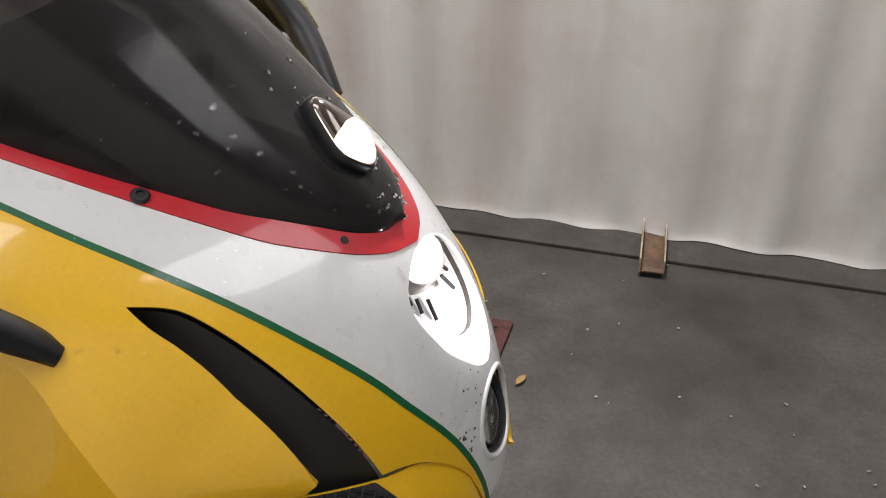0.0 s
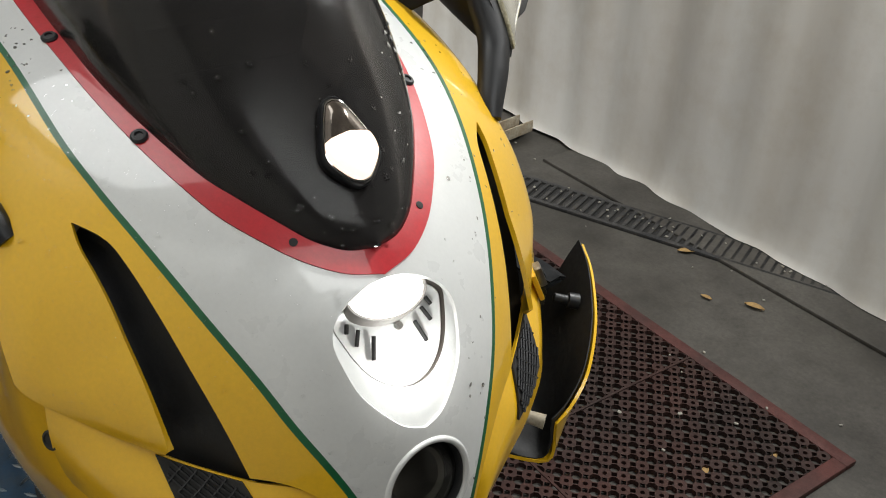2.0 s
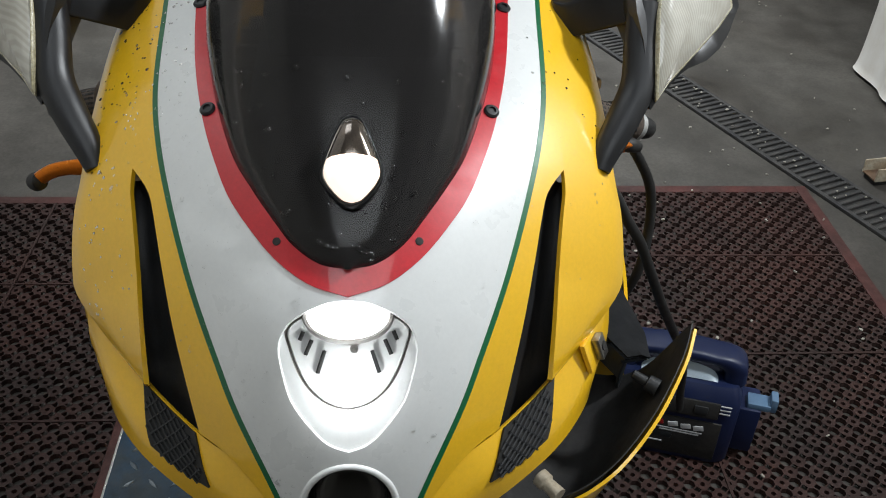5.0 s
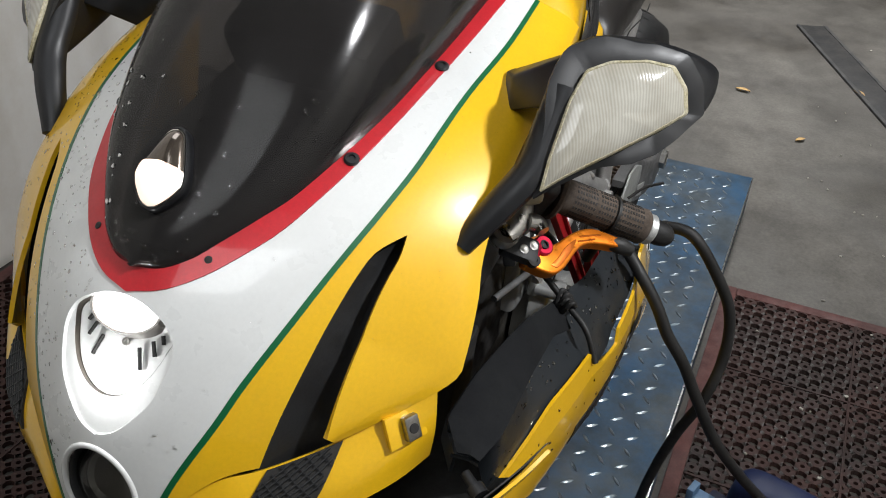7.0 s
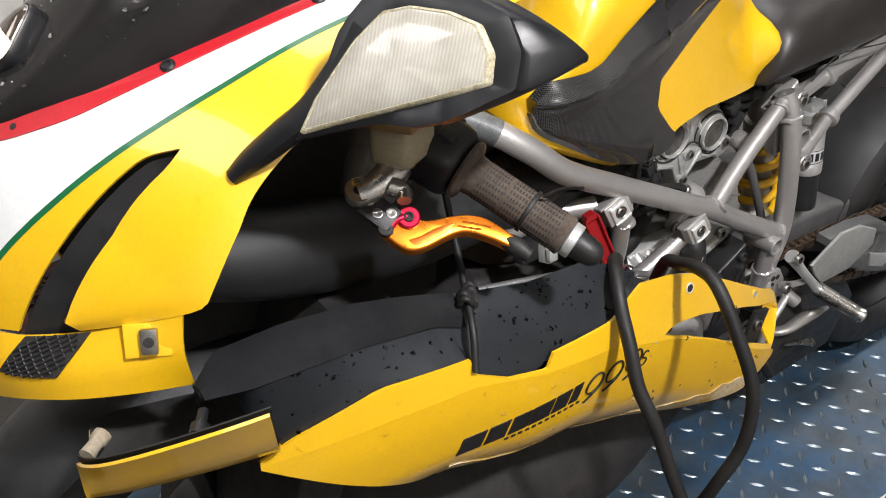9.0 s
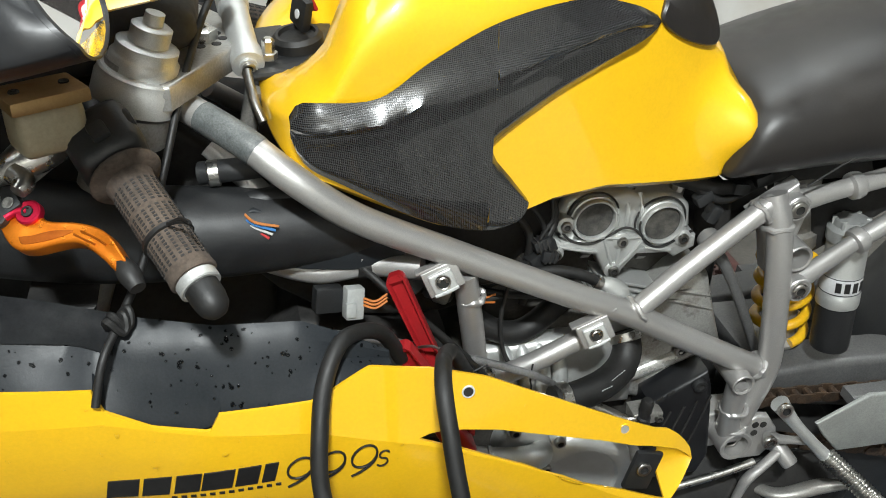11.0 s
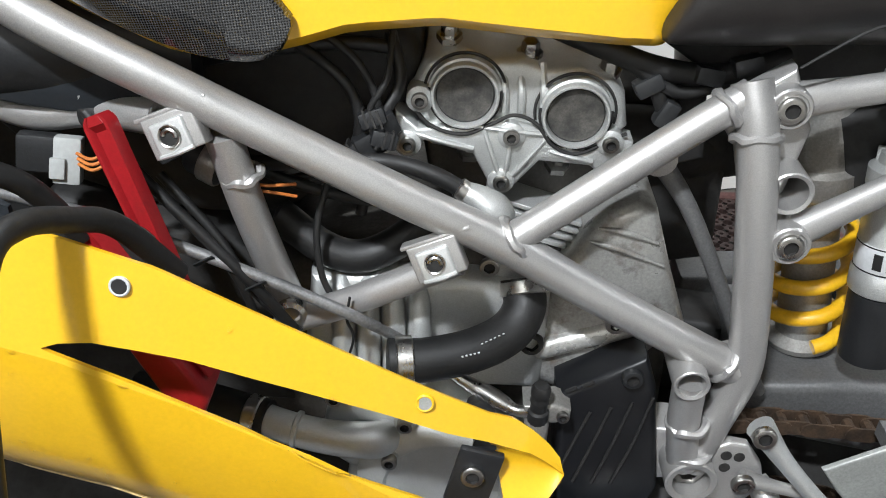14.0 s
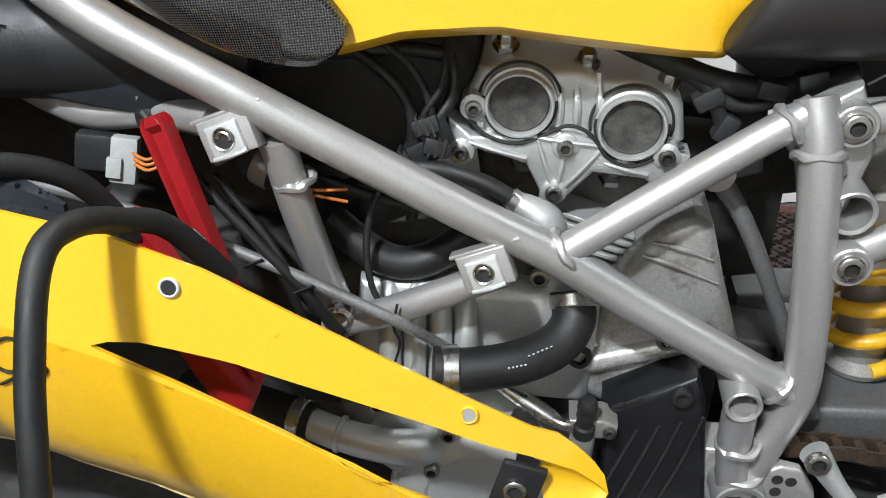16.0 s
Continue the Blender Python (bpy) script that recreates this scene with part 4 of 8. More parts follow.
# mirrors on their struts
def mirror_set(side):
    f = lambda *p: (p[0], side * p[1], p[2])  # noqa: E731
    bm = bmesh.new()
    for row in (((0.452, 0.176, 0.988), (0.470, 0.182, 0.963), (0.436, 0.180, 0.950), (0.424, 0.176, 0.982)), ((0.465, 0.186, 0.990), (0.480, 0.190, 0.965), (0.442, 0.186, 0.952), (0.430, 0.182, 0.985)),
                ((0.498, 0.238, 1.030), (0.508, 0.234, 0.990), (0.446, 0.240, 0.974), (0.432, 0.236, 1.014)), ((0.480, 0.280, 1.020), (0.480, 0.280, 0.990), (0.430, 0.290, 0.975), (0.420, 0.290, 1.010))):
        bm.verts.ensure_lookup_table()
        made = [bm.verts.new(f(*p)) for p in row]
        n = len(bm.verts) - 4
        if n:
            bm.verts.ensure_lookup_table()
            for i in range(4):
                j = (i + 1) % 4
                bm.faces.new((bm.verts[n - 4 + i], bm.verts[n - 4 + j], made[j], made[i]))
        else:
            bm.faces.new(made)
    bm.faces.new(made[::-1])
    bmesh.ops.recalc_face_normals(bm, faces=bm.faces)
    bmesh.ops.bevel(bm, geom=list(bm.edges), offset=0.0045, segments=3, profile=0.6, affect="EDGES", clamp_overlap=True)
    ob = part("mirror", bm, SATIN, bike, "satin black mirror with a milky indicator lens", 45)
    part("foot_strut", tube([f(0.600, 0.202, 0.900), f(0.588, 0.209, 0.913), f(0.570, 0.224, 0.934), f(0.550, 0.237, 0.955), f(0.527, 0.240, 0.982), f(0.508, 0.243, 1.008)], [0.0065, 0.0090, 0.0105, 0.0110, 0.0105, 0.0100], 12, 6, 1.35), SATIN, ob)
    lens = [(0.563, 0.250, 0.946), (0.550, 0.250, 0.968), (0.520, 0.252, 1.003), (0.500, 0.257, 1.021), (0.488, 0.272, 1.027), (0.474, 0.297, 1.028), (0.465, 0.316, 1.024), (0.463, 0.328, 1.008), (0.468, 0.333, 0.990), (0.490, 0.317, 0.981), (0.520, 0.288, 0.966), (0.545, 0.263, 0.953)]
    corner = np.array(lens + [lens[0]])
    q = np.concatenate([[a + (b - a) * k for k in (0.06, 0.35, 0.65, 0.94)] for a, b in zip(corner[:-1], corner[1:])])
    c = q.mean(0)
    back = np.array((0.395, 0.284, 0.998))
    rim_c, rows = back, []
    ang = np.arctan2(q[:, 2] - c[2], q[:, 1] - c[1])
    oval = np.stack([np.where(np.sin(ang) > 0, 0.032, 0.008) * np.sin(ang), 0.061 * np.cos(ang), np.where(np.sin(ang) > 0, 0.030, 0.021) * np.sin(ang)], 1)
    # front frame round the lens: broad above and outside, narrow below
    flat = np.array((0.62, 0.42, 0.66))
    rim_out = (q - c) - np.outer((q - c) @ flat, flat)
    rim_out /= np.linalg.norm(rim_out, axis=1)[:, None]
    broad = 0.006 + 0.017 * np.clip(rim_out[:, 2], 0, 1) + 0.013 * np.clip(rim_out[:, 1], 0, 1) + 0.010 * np.clip(-rim_out[:, 1], 0, 1)
    frame_edge = q + rim_out * broad[:, None]
    rows.append([f(*p) for p in q + (c - q) * 0.03 - flat * 0.002])
    rows.append([f(*p) for p in q + rim_out * 0.002])
    rows.append([f(*p) for p in frame_edge - flat * 0.003])
    for k in np.linspace(0.06, 1, 11):
        a = c + (frame_edge - flat * 0.010 - c) * (1 + 0.05 * math.sin(math.pi * k))
        b = rim_c + oval * (1.0 + 0.06 * math.sin(math.pi * k))
        e = k ** 1.15
        rows.append([f(*p) for p in a * (1 - e) + b * e])
    bm = bmesh.new()
    lattice(bm, rows, True, True)
    part("housing", bm, SATIN, ob, "", 50)
    rows = [[f(*p) for p in c + (q - c) * g + np.array((0.9, 0.15, 0.6)) * h] for g, h in ((1.03, -0.002), (1.03, 0.0015), (0.96, 0.0045), (0.6, 0.0075), (0.15, 0.0085))]
    bm = bmesh.new()
    lattice(bm, rows, True, True)
    part("indicator_lens", bm, TURNLENS, ob, "milky ribbed indicator lens", 60)
    rows = [[f(*p) for p in c + (q - c) * g + np.array((0.9, 0.15, 0.6)) * h] for g, h in ((1.035, -0.001), (1.03, 0.0032), (0.985, 0.0046), (0.955, 0.0040))]
    bm = bmesh.new()
    lattice(bm, rows, True, False)
    part("lens_edge", bm, LENSEDGE, ob, "yellowed edge of the lens", 60)
    rows = [[f(*p) for p in rim_c + oval * g + np.array((-h, 0, 0))] for g, h in ((0.99, -0.004), (0.99, 0.004), (0.93, 0.0045), (0.92, 0.001))]
    bm = bmesh.new()
    lattice(bm, rows, True, False)
    part("glass_rim", bm, SATIN, ob)
    rows = [[f(*p) for p in rim_c + oval * g + np.array((-0.0025, 0, 0))] for g in (0.925, 0.4, 0.05)]
    bm = bmesh.new()
    lattice(bm, rows, True, True)
    part("mirror_glass", bm, MIRROR, ob, "mirror glass")


mirror_set(1)
mirror_set(-1)



# ---- lower left fairing: one bent panel, hanging loose from the frame ----
def panel_y(x, z):
    d = z - 0.6
    return 0.2607 + 0.31076 * x - 0.24154 * d - 0.51647 * x * x + 0.29508 * x * d + 0.0398 * d * d


def profile(points):
    """z as a function of x through straight stretches."""
    p = sorted(points)
    return lambda x: float(np.interp(x, [a for a, _ in p], [b for _, b in p]))


panel_top = profile([(0.625, 0.657), (0.597, 0.674), (0.52, 0.702), (0.4345, 0.703), (0.428, 0.684), (0.393, 0.667), (0.349, 0.6585), (0.341, 0.674), (0.263, 0.675), (0.244, 0.686), (0.219, 0.699), (0.162, 0.685), (0.112, 0.664), (0.034, 0.617), (-0.041, 0.5700), (-0.080, 0.546), (-0.097, 0.5385), (-0.110, 0.5275), (-0.121, 0.5150), (-0.1305, 0.5010), (-0.1340, 0.4880)])
panel_crease = profile([(0.625, 0.652), (0.508, 0.667), (0.43, 0.672), (0.348, 0.654), (0.265, 0.645), (0.17, 0.612), (0.1, 0.577), (0.03, 0.535), (-0.04, 0.486), (-0.083, 0.461), (-0.0985, 0.452), (-0.110, 0.443)])
panel_low = profile([(0.625, 0.648), (0.556, 0.600), (0.45, 0.535), (0.38, 0.500), (0.28, 0.470), (0.19, 0.450), (0.06, 0.425), (-0.06, 0.410), (-0.10, 0.430), (-0.125, 0.455), (-0.134, 0.476)])
slot_high = profile([(0.176, 0.6205), (0.172, 0.6228), (0.150, 0.6225), (0.129, 0.6170), (0.100, 0.6085), (0.040, 0.5830), (-0.013, 0.5590), (-0.052, 0.5385), (-0.080, 0.5265)])
slot_low = profile([(0.176, 0.6195), (0.130, 0.5960), (0.069, 0.5610), (0.020, 0.5270), (-0.040, 0.4945), (-0.083, 0.4680), (-0.0985, 0.4590)])


def under(x, z):
    """The panel's face below the crease: nearly upright, then curling in."""
    zc = panel_crease(x)
    d = zc - z
    return panel_y(x, zc) + 0.004 * math.sin(min(1.0, d / 0.05) * math.pi / 2) - 5.5 * max(0.0, d - 0.075) ** 2 - 0.15 * d


side_panel = part("side_fairing", shell([[(x, panel_y(x, z), z) for z in np.linspace(panel_top(x), min(panel_crease(x), panel_top(x) - 0.002), 6)] for x in np.r_[np.linspace(0.625, 0.437, 18), np.linspace(0.4345, 0.341, 26), np.linspace(0.335, 0.176, 20)]], 0.0035, None, (0, 1, 0.2)), YELLOW, bike, "yellow lower side fairing hanging loose with black lettering", 20)
rows = [[(x, panel_y(x, z), z) for z in np.linspace(panel_top(x), slot_high(x), 5)] for x in np.linspace(0.176, -0.080, 30)]
part("upper_arm", shell(rows, 0.0035, None, (0, 1, 0.2)), YELLOW, side_panel)
rows = [[(x, panel_y(x, z), z) for z in np.linspace(slot_low(x), panel_crease(x), 3)] for x in np.linspace(0.176, -0.0985, 30)]
part("slot_lip", shell(rows, 0.0035, None, (0, 1, 0.2)), YELLOW, side_panel)
fold = profile([(-0.080, 0.5265), (-0.110, 0.5110), (-0.124, 0.4985), (-0.1340, 0.4875)])
rows = [[(x, panel_y(x, z) - 0.10 * max(0.0, -0.11 - x), z) for z in np.linspace(panel_top(x), fold(x), 4)] for x in np.linspace(-0.080, -0.1340, 14)]
part("tail_nose", shell(rows, 0.0035, None, (0, 1, 0.2)), YELLOW, side_panel)
rows = []
for u in np.linspace(0, 1, 12):
    a = np.array((-0.080 - 0.0540 * u, fold(-0.080 - 0.0540 * u)))
    b = np.array((-0.0990 - 0.0350 * u, 0.4530 + 0.0345 * u - 0.005 * math.sin(math.pi * u)))
    rows.append([(p[0], panel_y(*p) - 0.10 * max(0.0, -0.11 - p[0]) - 0.015 * math.sin(math.pi * k ** 0.75) * math.sqrt(1 - u), p[1]) for k in np.linspace(0, 1, 9) for p in (a + (b - a) * k,)])
part("tail_tip", shell(rows, 0.0030, None, (0, 1, 0.2)), YELLOW, side_panel, "", 60)
rows = [[(x, under(x, z), z) for z in np.linspace(panel_crease(x), panel_low(x), 12)] for x in np.linspace(0.625, -0.1075, 70)]
part("lower_face", shell(rows, 0.0035, None, (0, 1, 0.2)), YELLOW, side_panel, "", 60)
worn = stuff("scraped_paint", (0.62, 0.52, 0.34), (0.50, 0.30, 0.03), 0.6, broad=22, fine=180, grain=0.35, bump=0.4)
rows = [[(x, under(x, z) + 0.0012, z) for z in np.linspace(panel_low(x) + 0.030 + 0.010 * noise.noise((x * 40, 1, 0)), panel_low(x) - 0.001, 5)] for x in np.linspace(0.44, -0.05, 70)]
part("scraped_edge", shell(rows, 0.001, None, (0, 1, 0.2)), worn, side_panel, "scraped pale lower edge")
for x, z, mat in ((0.1315, 0.6555, CLIPRED), (-0.038, 0.562, STEEL)):
    n = Vector((0, 1, 0.25)).normalized()
    spot = facing((x, panel_y(x, z) + 0.0004, z), n)
    part("fixing_hole", lathe([(0.0046, -0.002), (0.0047, 0.0008), (0, 0.0008)], 18, spot), CAST if mat is STEEL else DARK, side_panel)
    part("hole_rim", lathe([(0.0060, -0.001), (0.0060, 0.0010), (0.0053, 0.0016), (0.0045, 0.0012)], 22, spot, None, 1.0, False), YELLOW if mat is STEEL else PALE, side_panel)
# the maker's mark as plain slanted blocks, the thin numerals beside it, and a row of tiny print
def base_z(x):
    return 0.5803 + (0.4415 - x) * 0.0927


def on_face(x, z, off=0.0011):
    return (x, under(x, z) + off, z)


for x0, x1 in ((0.4405, 0.4146), (0.4113, 0.3887), (0.3849, 0.3641), (0.3627, 0.3368), (0.3344, 0.3155), (0.3122, 0.3010)):
    rows = [[on_face(x0 + (x1 - x0) * u - 0.0045 * v, base_z(x0 + (x1 - x0) * u) + 0.0235 * v) for v in np.linspace(0, 1, 6)] for u in np.linspace(0, 1, 5)]
    part("letter_block", shell(rows, 0.001, None, (0, 1, 0)), PRINT, side_panel, "black letter block")
for x in (0.2790, 0.2520, 0.2245):
    zc = base_z(x) + 0.0105
    pts = []
    for a in np.linspace(math.pi - 0.1, 3 * math.pi - 0.1, 26):
        pts.append(on_face(x + 0.0105 * math.cos(a) - 0.0030 * math.sin(a), zc + 0.0130 * math.sin(a), 0.0010))
    for k in np.linspace(0.12, 1, 9):
        pts.append(on_face(x - 0.0105 + 0.0215 * k ** 1.8, zc + 0.001 - 0.0250 * k ** 0.9, 0.0010))
    part("numeral", tube(pts, 0.0011, 6, 1), PRINT, side_panel, "thin black numeral")
bow = [(0.0042 * math.cos(a), 0.0044 + 0.0044 * math.sin(a)) for a in np.linspace(0.5, 1.5 * math.pi, 12)] + [(0.0046 * math.cos(a), -0.0048 + 0.0048 * math.sin(a)) for a in np.linspace(0.5 * math.pi - 0.2, -math.pi + 0.6, 12)]
pts = [on_face(0.2080 - u - 0.2 * v, base_z(0.208) + 0.004 + v, 0.0010) for u, v in bow]
part("numeral", tube(pts, 0.0009, 6, 1), PRINT, side_panel, "small thin black letter stroke")
for k in range(12):
    x = 0.3873 - 0.0079 * k
    rows = [[on_face(x - 0.0046 * u, base_z(x) - 0.0075 + 0.0030 * v, 0.0009) for v in (0, 1)] for u in (0, 0.5, 1)]
    part("small_print_bar", shell(rows, 0.0007, None, (0, 1, 0)), PRINT, side_panel)

# front flap of the same fairing, sprung outwards
u_edge = spline([(0.634, 0.303, 0.757), (0.666, 0.288, 0.746), (0.708, 0.258, 0.724), (0.738, 0.225, 0.700), (0.750, 0.198, 0.682), (0.752, 0.178, 0.670)], 5)
l_edge = spline([(0.565, 0.165, 0.655), (0.602, 0.140, 0.640), (0.640, 0.122, 0.634), (0.678, 0.112, 0.634), (0.706, 0.112, 0.640), (0.727, 0.120, 0.646)], 5)
rows = []
for a, b in zip(u_edge, l_edge):
    c = (a + b) / 2 + np.array((0.010, 0.026, -0.034))
    rows.append(spline([a, c, b], 5))
flap = part("front_flap", shell(rows, 0.003, None, (0.4, 0.8, 0)), YELLOW, bike, "yellow front flap of the side fairing, sprung outwards")
part("flap_lining", shell([[p - np.array((0.0030, 0.0036, -0.0048)) for p in r] for r in rows], 0.0012, None, (0.4, 0.8, 0)), DARK, flap, "dark inner side of the flap")
part("flap_post", lathe([(0.008, 0), (0.0075, 0.010), (0.0045, 0.011), (0.0042, 0.024), (0.002, 0.025)], 12, facing((0.676, 0.262, 0.727), (-0.55, -0.8, 0.2))), BLACK, flap)
part("flap_peg", lathe([(0.007, 0), (0.006, 0.014), (0.008, 0.016), (0.008, 0.024), (0.004, 0.026)], 12, facing((0.742, 0.172, 0.668), (-0.8, -0.6, 0.1))), CREAM, flap)

# liner between the side panel and the bike: dark matt plastic with a long ridge
top_edge = profile([(0.664, 0.750), (0.639, 0.758), (0.58, 0.761), (0.513, 0.758), (0.47, 0.748), (0.407, 0.735), (0.34, 0.7275), (0.271, 0.7255), (0.235, 0.710), (0.197, 0.688)])
top_y = profile([(0.664, 0.232), (0.639, 0.213), (0.58, 0.215), (0.513, 0.222), (0.47, 0.224), (0.407, 0.236), (0.34, 0.249), (0.271, 0.251), (0.235, 0.252), (0.197, 0.254)])
ridge = profile([(0.664, 0.749), (0.627, 0.745), (0.527, 0.734), (0.446, 0.7185), (0.407, 0.710), (0.34, 0.702), (0.271, 0.700), (0.197, 0.683)])
ridge_y = profile([(0.664, 0.252), (0.627, 0.257), (0.527, 0.251), (0.446, 0.247), (0.407, 0.262), (0.34, 0.270), (0.271, 0.270), (0.197, 0.258)])
rows = []
for x in np.linspace(0.664, 0.197, 60):
    zt = max(panel_top(x) - 0.006, 0.745 - 3.4 * max(0.0, 0.640 - x))
    a = (x, min(panel_y(x, zt) - 0.004, 0.288), zt)
    b, c = (x, ridge_y(x), ridge(x)), (x, top_y(x), top_edge(x))
    rows.append([a, tuple((np.array(a) + b) / 2), b, tuple((np.array(b) + c) / 2 + np.array((0, 0.002, 0.003))), c, (x, c[1] - 0.003, c[2] - 0.022)])
rows_liner = rows
# strip above the ridge, darker and duller to put its shade into colour
shade_rows = [[tuple(np.array(p) + np.array((0, 0.0022, 0.0026))) for p in (r[2], r[3], r[4])] for r in rows if r[0][0] > 0.415]
liner = part("fairing_liner", shell(rows, 0.003, None, (0, 0.5, 0.8)), LINER, bike, "dark grey matt liner wet with drops", 26)
part("liner_shade_strip", shell(shade_rows, 0.0016, None, (0, 0.5, 0.8)), stuff("liner_shade_black", (0.007, 0.0075, 0.009), (0.011, 0.012, 0.013), 0.65, broad=14, fine=400, grain=0.3, bump=0.2, spec=0.18), liner, "darker strip of the liner, its shade put into the colour", 30)

# air duct along the frame, dark
part("air_duct", tube([(0.66, 0.100, 0.795), (0.56, 0.110, 0.765), (0.45, 0.112, 0.742), (0.33, 0.108, 0.730), (0.22, 0.100, 0.728), (0.13, 0.092, 0.724)], [0.036, 0.044, 0.046, 0.043, 0.038, 0.030], 22, 8, 1.0), BLACK, bike, "black plastic air duct", 60)
part("air_duct", tube(mirrored([(0.66, 0.120, 0.800), (0.56, 0.135, 0.772), (0.45, 0.140, 0.748), (0.33, 0.132, 0.738), (0.22, 0.115, 0.735)]), [0.040, 0.050, 0.052, 0.047, 0.040], 18, 6), BLACK, bike, "black plastic air duct", 60)
part("duct_flare", slab([(0.30, 0.765), (0.19, 0.722), (0.155, 0.708), (0.21, 0.690), (0.34, 0.715), (0.36, 0.745)], 0.075, 0.132, 0.010, None, 5), LINER, bike, "dark grey duct end")
part("dash_panel", slab([(0.70, 0.895), (0.60, 0.925), (0.45, 0.955), (0.36, 0.945), (0.34, 0.90), (0.45, 0.87), (0.62, 0.845), (0.70, 0.86)], -0.085, 0.085, 0.02, None, 4), DARK, bike, "dark instrument carrier behind the screen")
part("instrument", block((0.07, 0.15, 0.06), pose(0.47, 0.0, 0.985, 0, 25, 0), 0.012), BLACK, bike, "black instrument housing")
part("nose_lining", tube([(0.69, 0, 0.77), (0.64, 0, 0.80), (0.57, 0, 0.82)], [0.05, 0.06, 0.07], 20, 5, 1.4), DARK, bike)
part("radiator", slab([(0.44, 0.70), (0.50, 0.70), (0.60, 0.35), (0.54, 0.34)], -0.17, 0.17, 0.005), DARK, bike, "black radiator")
# added dark slab, blocks the mat and pale wall behind the gaps
part("nose_filler", slab([(0.28, 0.42), (0.28, 0.72), (0.36, 0.80), (0.46, 0.85), (0.60, 0.82), (0.64, 0.74), (0.60, 0.46), (0.45, 0.38)], -0.02, 0.03, 0.01), DARK, bike, "dark slab added behind the fairing to close the gaps")
part("belly_pan", tube([(0.60, 0.0, 0.34), (0.40, 0.0, 0.25), (0.1, 0.0, 0.22), (-0.15, 0.0, 0.25)], [0.10, 0.13, 0.14, 0.10], 18, 5, 1.3), DARK, bike, "dark underside of the engine", 60)


# fixed lower fairing of the right side, tucked under the upper panel
rows = []
for s in np.linspace(-0.34, 0.030, 30):
    a = Vector(nose(s, -panel_w(s), -0.006)) + Vector((0, 0.003, 0))
    fade = max(0.0, min(1.0, (s + 0.34) / 0.37))
    b = Vector((a.x - 0.015, -0.238 + 0.045 * fade ** 3, 0.70 - 0.02 * fade))
    c = Vector((a.x - 0.05, -0.215 + 0.06 * fade ** 2, 0.52 + 0.05 * fade))
    rows.append(spline([a, a.lerp(b, 0.5) + Vector((0, -0.006, 0)), b, c], 4))
right_side = part("lower_fairing", shell(rows, 0.003, None, (0.2, -1, 0.1)), YELLOW, bike, "yellow lower fairing, closed", 60)

part("panel_hole", lathe([(0.0075, -0.003), (0.0075, 0.002), (0.006, 0.0025), (0.0055, 0.0012), (0, 0.001)], 16, facing((0.657, -0.2125, 0.772), (0.45, -0.85, 0.25))), DARK, right_side)

# ---- tank ----
TANK = (0.1346, 0.2437, -0.1313, -0.6011, 0.8828, 0.2029)


def tank_y(x, z):
    d = z - 0.83
    T = TANK
    return T[0] + T[1] * x + T[2] * d + T[3] * x * x + T[4] * x * d + T[5] * d * d


tank_low = profile([(0.288, 0.842), (0.27, 0.817), (0.24, 0.798), (0.17, 0.764), (0.135, 0.748), (0.10, 0.741), (0.055, 0.750), (0.02, 0.760), (-0.035, 0.763), (-0.11, 0.752), (-0.16, 0.745), (-0.20, 0.742)])
tank_high = profile([(0.285, 0.855), (0.272, 0.868), (0.262, 0.878), (0.246, 0.892), (0.230, 0.912), (0.218, 0.945), (0.204, 0.978), (0.17, 1.005), (0.05, 1.01), (-0.06, 0.985), (-0.11, 0.952), (-0.15, 0.918), (-0.185, 0.884), (-0.20, 0.874)])
# rear outline of the tank by height: upright above, a lobe over the seat, cut back below
tank_rear = profile([(0.735, -0.192), (0.752, -0.190), (0.765, -0.194), (0.780, -0.202), (0.794, -0.2085), (0.806, -0.2115), (0.818, -0.2105), (0.829, -0.205), (0.838, -0.196), (0.846, -0.189), (0.880, -0.185), (0.92, -0.182), (1.02, -0.180)])
rows = []
